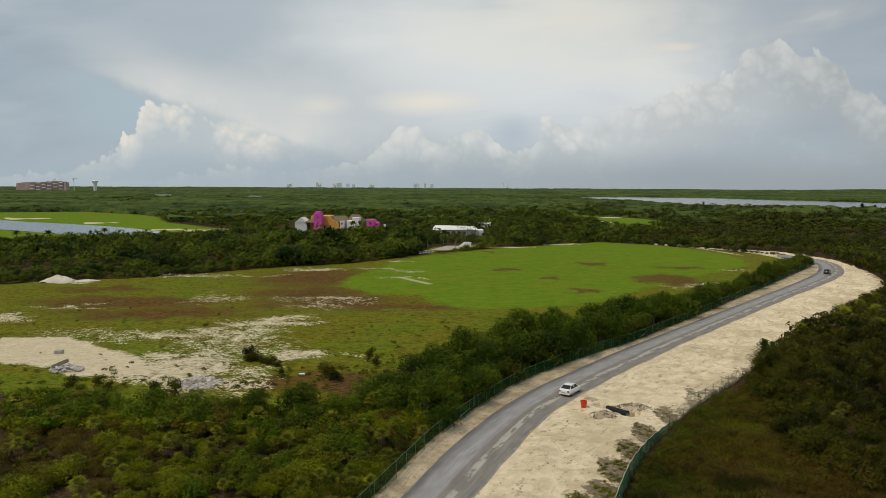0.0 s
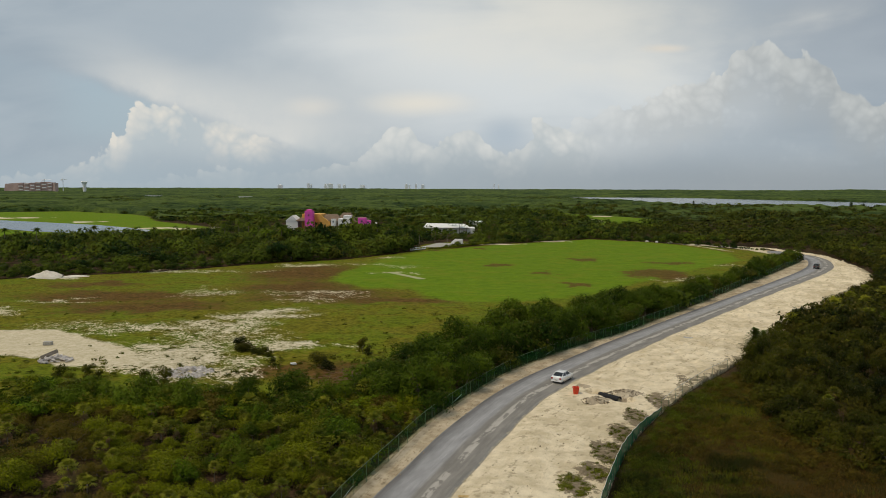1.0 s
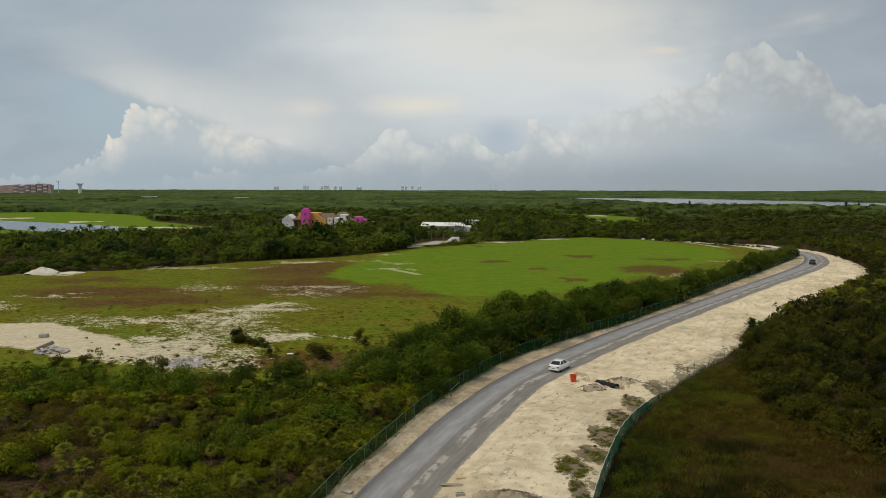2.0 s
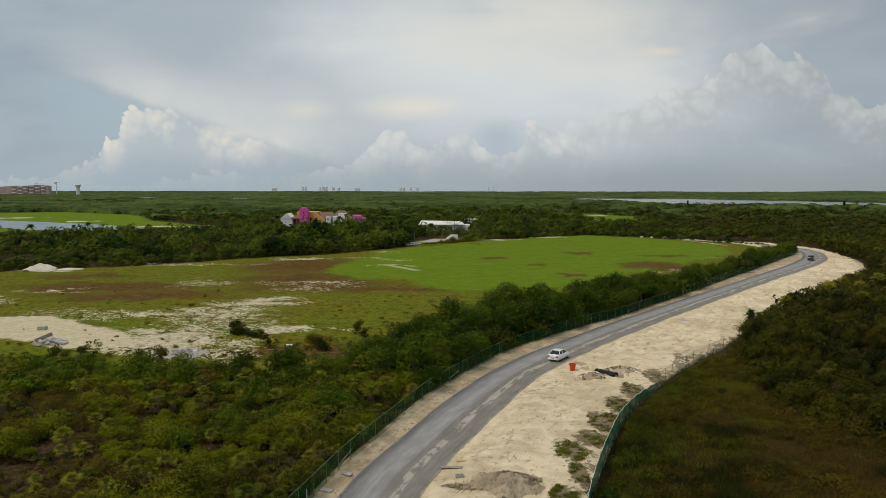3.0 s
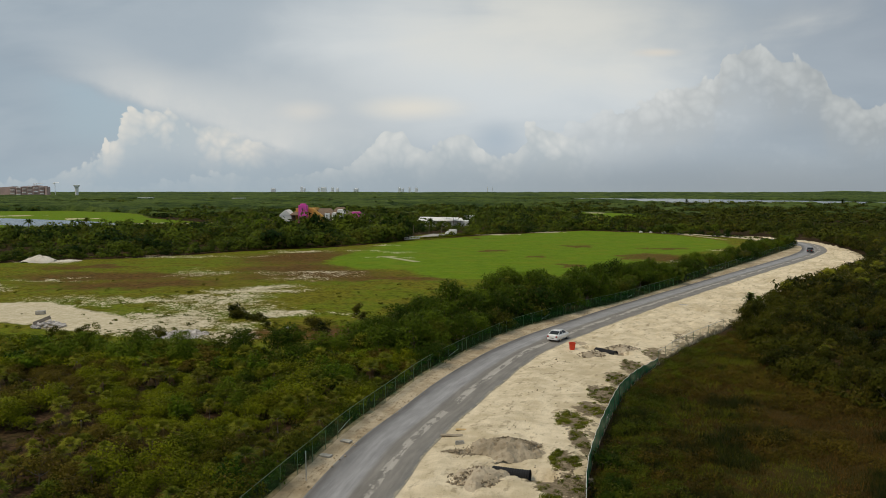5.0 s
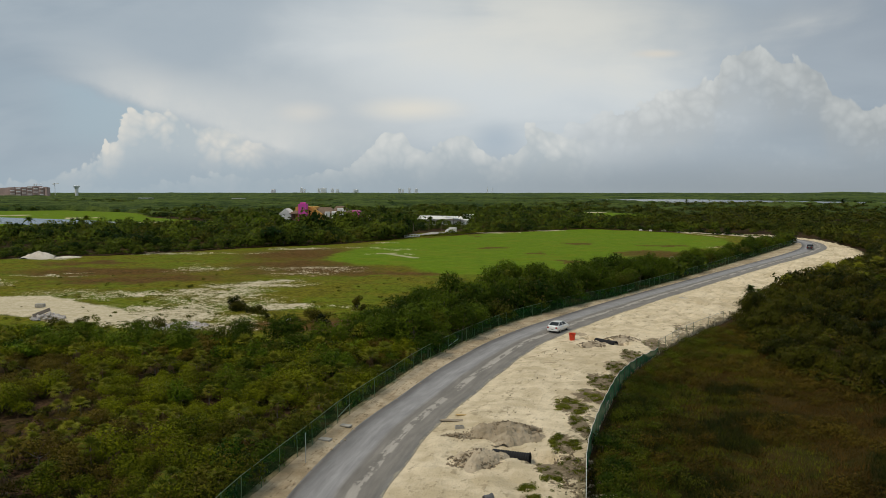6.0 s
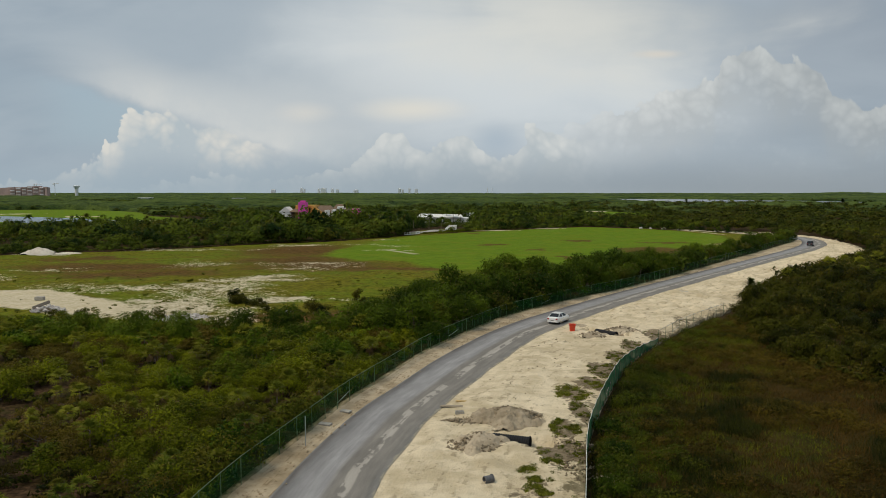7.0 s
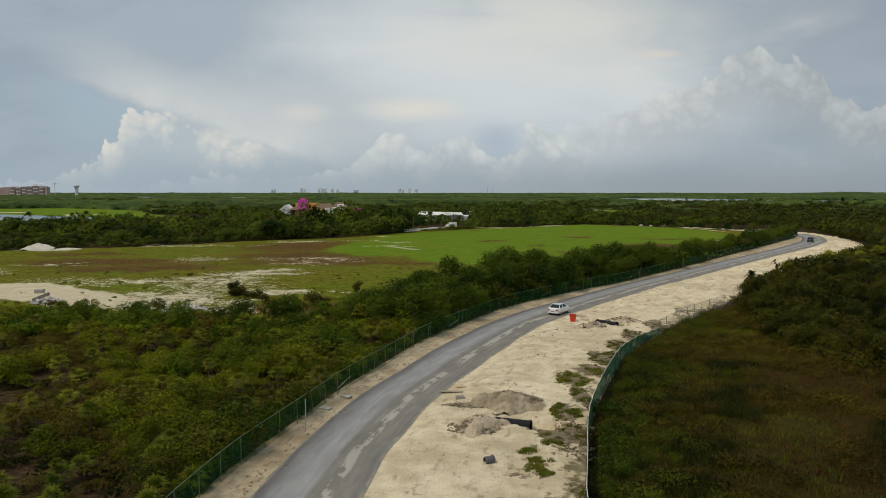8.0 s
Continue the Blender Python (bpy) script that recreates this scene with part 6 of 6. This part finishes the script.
scatter_stones("clods", np.column_stack([p, np.full(len(p), 0.22)]), 0.03, 0.11, CLODS, "brown clods of earth strewn over the sand", 79)

scatter_stones("crumbs", CRUMBS, 0.04, 0.17, plain_material("dug_crumbs", (0.24, 0.19, 0.125), 0.95, vary=0.4, scale=1.0), "crumbled lumps of dug sand on the mounds", 83)

# weeds on the sand
WEED = leaf_material("weed_leaves", (0.055, 0.075, 0.006, 1), (0.21, 0.215, 0.025, 1))
r = np.random.default_rng(80)
p = np.concatenate([np.column_stack([cx + rx * np.sqrt(d) * np.cos(a) * 0.95, cy + ry * np.sqrt(d) * np.sin(a) * 0.95]) for cx, cy, rx, ry, amount, count in BEDS for a, d in [(r.uniform(0, 6.283, count), r.uniform(0, 1, count))]])
p = p + np.column_stack([0.35 * rough_field(p[:, 0], p[:, 1], 0.8, 5), 0.45 * rough_field(p[:, 0], p[:, 1], 0.8, 6)])
p = p[(depth_in(p[:, 0], p[:, 1], CORRIDOR) > 0.1) & (rough_field(p[:, 0], p[:, 1], 1.1, 9) > -0.3)]
p = np.column_stack([p, sand_height(p[:, 0], p[:, 1], np.full(len(p), 0.8)) - 0.03])
stuff("weeds", [crown_array(300 + k, 0.62, 0.2, 56, 6, 0.085, narrow=0.6)[0] for k in range(4)], p, r.uniform(0.45, 1.25, len(p)), WEED, "low green weeds creeping over the sand", "weeds", 81)

# bushes standing in the field
for x, y, s in ((-35.3, 122.2, 0.85), (-34.2, 122.0, 0.8), (-34.8, 121.3, 0.75), (-35.0, 122.8, 0.8), (-32.3, 120.2, 0.5), (-31.4, 119.4, 0.52), (-30.4, 118.8, 0.5), (-29.5, 118.2, 0.42), (-14.9, 121.5, 0.8), (-13.8, 119.5, 0.6), (-20.6, 112.5, 0.85), (-18.8, 110.0, 0.7), (-51.5, 104.0, 0.8), (-49.6, 103, 0.55),
                (-39.5, 100.5, 0.95), (-42, 100, 0.8), (-56, 104.5, 0.7), (-27.5, 112.5, 0.5)):
    plant(bushes, (x, y), s, "bushes in the field")
r = np.random.default_rng(90)
p = np.concatenate([r.normal((cx, cy), (sx, sy), (n // 3, 2)) for cx, cy, sx, sy, n in ((-24, 110, 7, 5, 240), (-50, 108, 10, 3, 160), (-40, 118, 16, 8, 140), (-12, 120, 5, 8, 160), (10, 150, 12, 10, 160), (-50, 150, 25, 14, 160))])
p = p[(depth_in(p[:, 0], p[:, 1], FIELD) > 0.5)]
stuff("tufts", [crown_array(320 + k, 1.0, 0.4, 22, 4, 0.26)[0] for k in range(4)], p, r.uniform(0.5, 1.5, len(p)), TUFT, "low tufts in the rough grass", "grass", 91)


# feathery tree beside the sand bank and thin trees near the lagoon
def feather_tree(seed, height, label):
    rr = np.random.default_rng(seed)
    thing = tagged(new("casuarina"), label, "tree")
    part("trunk", tube(bmesh.new(), (0, 0, -0.2), (0, 0, height), 0.09, 0.02, 6), BARK, thing)
    out = []
    for k in range(110):
        z = height * (0.1 + 0.9 * k / 110)
        a = k * 2.39996
        reach = (height * 0.42 * (1.05 - z / height) + 0.3) * rr.uniform(0.55, 1.15)
        d = np.array([math.cos(a), math.sin(a), 0.35])
        for j in range(5):
            base = np.array([0, 0, z]) + d * reach * (j + 0.5) / 5
            side = np.array([-d[1], d[0], 0]) * 0.3
            out += [base - side, base + d * 0.45 - np.array([0, 0, 0.12]), base + side + np.array([0, 0, 0.05]), base - d * 0.1]
    out = np.array(out)
    part("crown", mesh_of("crown", out, quads(out), LEAF_TREE, outward=unit(out * [1, 1, 0.2] + [0, 0, 1e-3])), None, thing)
    return thing


tree = feather_tree(1, 5.2, "feathery dark conifer-like tree beside the sand bank")
tree.matrix_basis = pose(49.8, 124.2, 0) @ Matrix.Diagonal((0.95, 0.95, 0.78, 1))
for x, y, s in ((52.5, 127.5, 0.75), (47.5, 119.8, 0.5)):
    copy_thing(tree, pose(x, y, 0, 0, 0, 80 * x) @ Matrix.Scale(s, 4))
for x, y, s in ((430, 830, 2.6), (448, 838, 2.2), (462, 832, 2.0), (520, 828, 2.3), (544, 822, 1.8), (558, 825, 1.6), (590, 815, 2.6), (600, 812, 2.2), (610, 818, 2.4), (300, 960, 2.2), (508, 822, 1.7)):
    copy_thing(tree, pose(x, y, 0, 0, 0, 37 * x) @ Matrix.Scale(s, 4))["label"] = "thin tall tree near the lagoon shore"

# coconut palms round the houses
arr, top = coconut_arrays(5, 7.6, 16, 2.9)
coconut = tagged(new("coconut_palm"), "tall coconut palm beside the houses", "palm")
bm = bmesh.new()
for k in range(6):
    tube(bm, Vector((top[0], top[1], 0)) * (k / 6) ** 2 + Vector((0, 0, 7.6 * k / 6)), Vector((top[0], top[1], 0)) * ((k + 1) / 6) ** 2 + Vector((0, 0, 7.6 * (k + 1) / 6)), 0.2 - 0.015 * k, 0.185 - 0.015 * k, 7)
part("trunk", bm, BARK, coconut)
part("crown", mesh_of("crown", arr, quads(arr), LEAF_TREE, outward=unit(arr - top + [0, 0, 1.2])), None, coconut)
r = random.Random(8)
sites = [(r.uniform(-92, -16), r.uniform(322, 372)) for _ in range(34)] + [(r.uniform(-128, -30), r.uniform(380, 430)) for _ in range(26)] + [(-4, 350), (-10, 362), (6, 420), (-2, 432), (14, 400), (-24, 352), (-30, 345), (2, 428), (-150, 372), (-170, 352), (-186, 330), (-205, 338)]
sites = [(x, y) for x, y in sites if not -0.225 < x / y < -0.17]
for i, (x, y) in enumerate(sites):
    m = pose(x, y, 0, 0, 0, r.uniform(0, 360)) @ Matrix.Scale(r.uniform(0.85, 1.1) if -90 < x < -18 and y < 375 else r.uniform(0.72, 1.0), 4)
    if i:
        copy_thing(coconut, m)
    else:
        coconut.matrix_basis = m
for ob in [o for o in bpy.data.objects if o.name.startswith("coconut_palm")]:
    ob["group"] = "coconut palms round the houses"


# ---- houses ----
def walls(parent, name, x0, x1, y0, y1, z0, z1, mat, label="", windows=()):
    """A block with its flat roof edge, and windows set in its front."""
    wall = part(name, box(bmesh.new(), x0, x1, y0, y1, z0, z1, 0.12), mat, parent, label)
    for wx, wz, ww, wh in windows:
        part("window", box(bmesh.new(), wx - ww / 2, wx + ww / 2, y0 - 0.08, y0 + 0.2, wz, wz + wh), DARK_OPENING, wall, "dark window")
    return wall


def hip_roof(parent, x0, x1, y0, y1, z0, z1, mat, label, inset=0.35):
    cx, cy, w, d = (x0 + x1) / 2, (y0 + y1) / 2, (x1 - x0) / 2, (y1 - y0) / 2
    bm = loft(bmesh.new(), [[(x0, y0, z0), (x1, y0, z0), (x1, y1, z0), (x0, y1, z0)], [(x0, y0, z0 + 0.4), (x1, y0, z0 + 0.4), (x1, y1, z0 + 0.4), (x0, y1, z0 + 0.4)],
                            [(cx - w * inset, cy - 0.1, z1), (cx + w * inset, cy - 0.1, z1), (cx + w * inset, cy + 0.1, z1), (cx - w * inset, cy + 0.1, z1)]])
    return part("roof", bm, mat, parent, label)


resort = tagged(new("resort_building"), "low resort of magenta, ochre and white blocks with thatched roofs", "building")
walls(resort, "white_wing", -106, -97, 452, 464, 0, 6.5, WHITE_WALL, "white rendered wing")
gable = loft(bmesh.new(), [[(-106.2, 451.8, 6.4), (-96.8, 451.8, 6.4), (-96.8, 464, 6.4), (-106.2, 464, 6.4)], [(-101.5, 451.8, 9.6), (-101.3, 451.8, 9.6), (-101.3, 464, 9.6), (-101.5, 464, 9.6)]])
part("gable", gable, WHITE_WALL, resort, "white gable")
hip_roof(resort, -98, -86, 450, 466, 6.2, 9.2, THATCH, "brown thatched roof")
walls(resort, "ochre_block", -94.5, -79.5, 455, 470, 0, 10.6, YELLOW_WALL, "ochre rendered block", [(-91.5, 7.2, 1.2, 1.6)])
ramp = loft(bmesh.new(), [[(-80.5, 452, 0), (-72, 452, 0), (-72, 454, 0), (-80.5, 454, 0)], [(-80.5, 452, 10.4), (-73.0, 452, 5.6), (-73.0, 454, 5.6), (-80.5, 454, 10.4)]])
part("sloping_wall", ramp, YELLOW_WALL, resort, "sloping ochre wall")
walls(resort, "magenta_tower", -91, -85, 449, 455, 0, 12.6, PINK_WALL, "magenta tower", [(-88, 9.4, 0.9, 1.2)])
walls(resort, "tower_cap", -89.8, -86.2, 450, 454, 12.6, 13.6, PINK_WALL)
hip_roof(resort, -82, -65, 456, 470, 6.0, 10.3, THATCH, "brown thatched roof", 0.5)
hip_roof(resort, -70, -56, 462, 476, 6.5, 11.0, THATCH, "brown thatched roof", 0.4)
walls(resort, "white_turret", -71.5, -68.2, 450, 454, 0, 7.6, WHITE_WALL, "white turret", [(-69.9, 5.4, 0.8, 1.1)])
walls(resort, "white_block", -66.5, -57.5, 451, 460, 0, 7.8, WHITE_WALL, "stepped white block", [(-63, 5.0, 1.0, 1.3)])
walls(resort, "white_upper", -62.5, -57.0, 451.5, 459, 7.8, 9.8, WHITE_WALL)
hip_roof(resort, -57, -44, 456, 468, 5.4, 8.6, THATCH, "brown thatched roof", 0.5)
walls(resort, "magenta_block", -51.5, -45.5, 450, 456, 0, 8.3, PINK_WALL, "magenta block", [(-48.5, 5.6, 1.4, 1.2)])
walls(resort, "magenta_parapet", -45.5, -42, 451, 456, 0, 6.8, PINK_WALL, "magenta parapet", [(-43.8, 5.0, 1.2, 1.0)])
walls(resort, "white_porch", -38, -36.5, 446, 448, 0, 5.8, WHITE_WALL, "white porch")

resort.matrix_basis = Matrix.Translation((-17.6, 0, 0)) @ Matrix.Diagonal((0.8, 1, 0.94, 1))
hall = tagged(new("white_hall"), "long low white hall with a pale flat roof", "building")
walls(hall, "wall", -17.5, 3.6, 430, 448, 0, 3.6, WHITE_WALL, "", [(-15 + 3.0 * k, 1.0, 1.5, 1.4) for k in range(6)])
part("roof", loft(bmesh.new(), [[(-18.5, 428, 3.6), (7.6, 428, 3.6), (7.6, 450, 3.6), (-18.5, 450, 3.6)], [(-17.5, 432, 4.9), (7, 432, 4.5), (7, 448, 4.7), (-17.5, 448, 5.1)]]), WHITE_WALL, hall, "pale flat roof")
walls(hall, "annex", 3.6, 11, 432, 444, 0, 3.2, WHITE_WALL)
house2 = tagged(new("white_house"), "small white flat-roofed house among the trees", "building")
walls(house2, "wall", 27, 36, 520, 530, 0, 3.9, WHITE_WALL)
part("roof", box(bmesh.new(), 26.6, 36.4, 519.6, 530.4, 3.9, 4.2, 0.05), GREY_WALL, house2)
house2.location = (-19, -30, 0)

# yard: paved lot, low white balustrade, hedge, van
bm = loft(bmesh.new(), [[(-16, 333, -0.2), (-4, 334, -0.2), (7, 352, -0.2), (-8, 360, -0.2)], [(-16, 333, 0.12), (-4, 334, 0.12), (7, 352, 0.12), (-8, 360, 0.12)]])
tagged(part("pavement", bm, CONCRETE), "pale grey paved parking lot at the edge of the field", "parking lot", kind="structure")
rail = tagged(new("balustrade"), "low white balustrade beside the parking lot", "balustrade")
rail.location = (-19, 316.5, 0)
part("coping", tube(bmesh.new(), (0, 0, 1.05), (6.0, 8.0, 1.05), 0.11, sides=6), WHITE_WALL, rail)
part("plinth", tube(bmesh.new(), (0, 0, 0.2), (6.0, 8.0, 0.2), 0.22, sides=6), WHITE_WALL, rail)
for k in range(11):
    part("baluster", tube(bmesh.new(), (0.6 * k, 0.8 * k, 0.1), (0.6 * k, 0.8 * k, 1.05), 0.13, 0.11, 6), WHITE_WALL, rail)
hedge_line = smooth_line([(-11.5, 317), (-3, 327), (6, 340), (18, 355)], 0.8)[1]
stuff("hedge", [crown_array(340 + k, 1.9, 1.5, 60, 6, 0.42)[0] for k in range(3)], hedge_line, np.full(len(hedge_line), 1.0), LEAF_SHRUB, "clipped low green hedge along the field", "hedge", 92)
van = tagged(new("delivery_van"), "white box van parked on the paved lot", "van")
van.matrix_basis = pose(0.8, 346, 0.12, 0, 0, 82)
part("cargo_box", box(bmesh.new(), -1.05, 1.05, -2.4, 1.2, 0.55, 2.75, 0.05), WHITE_WALL, van)
part("cab", loft(bmesh.new(), [[(-0.95, 1.25, 0.45), (0.95, 1.25, 0.45), (0.95, 2.9, 0.45), (-0.95, 2.9, 0.45)], [(-0.95, 1.25, 1.35), (0.95, 1.25, 1.35), (0.95, 2.85, 1.25), (-0.95, 2.85, 1.25)],
                            [(-0.85, 1.25, 2.1), (0.85, 1.25, 2.1), (0.85, 1.9, 2.1), (-0.85, 1.9, 2.1)]]), WHITE_PAINT, van)
part("windscreen", loft(bmesh.new(), [[(-0.8, 2.83, 1.32), (0.8, 2.83, 1.32), (0.8, 2.86, 1.34), (-0.8, 2.86, 1.34)], [(-0.75, 2.0, 2.02), (0.75, 2.0, 2.02), (0.75, 2.04, 2.04), (-0.75, 2.04, 2.04)]]), GLASS_DARK, van)
part("chassis", box(bmesh.new(), -0.8, 0.8, -2.3, 2.7, 0.4, 0.56), RUBBER, van)
for sx in (-1, 1):
    for wy in (-1.5, 2.0):
        part("wheel", tube(bmesh.new(), (sx * 0.75, wy, 0.38), (sx * 0.98, wy, 0.38), 0.38, sides=14), RUBBER, van)

# ---- far skyline ----
hotel = tagged(new("hotel"), "red-brown multi-storey hotel rising above the far woods", "building")
for k, (x0, w, h) in enumerate(((-1452, 20, 29), (-1432, 20, 31), (-1412, 18, 32), (-1394, 20, 34), (-1374, 20, 35), (-1354, 18, 33))):
    wall = part("block", box(bmesh.new(), x0, x0 + w - 2, 2480, 2505, 0, h), BRICK_WALL, hotel)
    for f in range(5):
        # every other strip takes the dark colour that stands for balcony shade
        part("balcony", box(bmesh.new(), x0 + 2, x0 + w - 4, 2478.5, 2480, h - 4 - 5.5 * f, h - 2 - 5.5 * f), GREY_WALL if (k + f) % 2 else HOTEL_SHADE, wall)
part("stair_tower", box(bmesh.new(), -1336, -1328, 2480, 2500, 0, 31), BRICK_WALL, hotel)
low_wing = tagged(new("hotel_wing"), "long low dark hotel wing above the far woods", "building")
part("wall", loft(bmesh.new(), [[(-1512, 2500, 0), (-1453, 2500, 0), (-1453, 2530, 0), (-1512, 2530, 0)], [(-1508, 2500, 28), (-1453, 2500, 32), (-1453, 2530, 32), (-1508, 2530, 28)]]), BRICK_WALL, low_wing)


def crane(x, y, h, jib, turn):
    thing = tagged(new("tower_crane"), "thin tower crane on the far skyline", "crane")
    thing.matrix_basis = pose(x, y, 0, 0, 0, turn)
    part("mast", tube(bmesh.new(), (0, 0, 0), (0, 0, h), 1.1, sides=4), GREY_WALL, thing)
    part("jib", tube(bmesh.new(), (-jib * 0.3, 0, h - 3), (jib, 0, h - 3), 0.9, sides=4), GREY_WALL, thing)
    part("counterweight", box(bmesh.new(), -jib * 0.3 - 2, -jib * 0.3 + 2, -2, 2, h - 8, h - 3), GREY_WALL, thing)


crane(-1312, 2500, 47, 14, 0)
crane(-1385, 2520, 45, 22, 10)
tower = tagged(new("water_tower"), "pale water tower with a flat wide tank above the woods", "tower")
tower.location = (-1240, 2500, 0)
part("tank", tube(bmesh.new(), (0, 0, 30), (0, 0, 36), 8.0, 10.5, 16), GREY_WALL, tower)
part("shaft", tube(bmesh.new(), (0, 0, 0), (0, 0, 30), 5.0, 6.0, 12), WHITE_WALL, tower)
part("roof", tube(bmesh.new(), (0, 0, 36), (0, 0, 37.2), 10.5, 9, 16), GREY_WALL, tower)
r = random.Random(21)
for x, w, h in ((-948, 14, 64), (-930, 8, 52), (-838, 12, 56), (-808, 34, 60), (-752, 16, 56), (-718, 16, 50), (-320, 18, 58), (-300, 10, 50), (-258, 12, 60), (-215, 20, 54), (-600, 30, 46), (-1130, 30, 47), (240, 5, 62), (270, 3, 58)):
    block = tagged(new("tower_block"), "tower block on the far shore, colours paled for haze", "building", "far city towers")
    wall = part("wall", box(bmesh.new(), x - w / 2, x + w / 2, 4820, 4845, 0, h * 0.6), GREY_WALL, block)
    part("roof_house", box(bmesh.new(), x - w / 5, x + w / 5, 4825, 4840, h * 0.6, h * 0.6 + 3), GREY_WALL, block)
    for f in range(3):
        # window bands nearly as pale as the wall, again for the haze
        part("window_band", box(bmesh.new(), x - w * 0.42, x + w * 0.42, 4819.4, 4820.1, h * 0.6 - 6 - 6 * f, h * 0.6 - 3 - 6 * f), HAZED_GLASS, wall)
for x, y, w, h in ((-405, 1440, 24, 5.2), (-632, 1560, 30, 5.0)):
    hut = tagged(new("flat_house"), "low white flat-roofed house among the woods", "building", "houses in the woods")
    wall = part("wall", box(bmesh.new(), x - w / 2, x + w / 2, y, y + 10, 0, h, 0.1), WHITE_WALL, hut)
    part("roof", box(bmesh.new(), x - w / 2 - 0.4, x + w / 2 + 0.4, y - 0.4, y + 10.4, h, h + 0.35), WHITE_WALL, hut)
    for k in range(3):
        part("window", box(bmesh.new(), x - w / 3 + k * w / 3 - 0.9, x - w / 3 + k * w / 3 + 0.9, y - 0.06, y + 0.2, h - 2.4, h - 1.0), DARK_OPENING, wall)

for x, y, s in ((124, 338, 1.6), (121, 342, 1.2), (126, 341, 0.9), (108, 356, 1.1), (103, 363, 1.4), (98, 368, 1.0), (94, 371, 1.2), (112, 352, 0.8), (128, 333, 0.9)):
    boulder("boulder", x, y, 0.3 * s, (s, s * 0.8, s * 0.6), int(x), RUBBLE, "pale boulder at the edge of the far track")

# brush and broken branches at the edge of the field
r = random.Random(44)
bm = bmesh.new()
for _ in range(260):
    x, y = r.gauss(-13.5, 2.6), r.gauss(105.5, 3.0)
    a, length = r.uniform(0, 6.283), r.uniform(0.6, 2.4)
    tube(bm, (x, y, r.uniform(0.0, 0.35)), (x + math.cos(a) * length, y + math.sin(a) * length, r.uniform(0.05, 0.6)), 0.03, 0.012, 4)
tagged(part("brushwood", bm, plain_material("dry_brushwood", (0.20, 0.12, 0.075), 0.9, vary=0.3)), "dry brown brushwood at the edge of the field", "brushwood", kind="stuff")
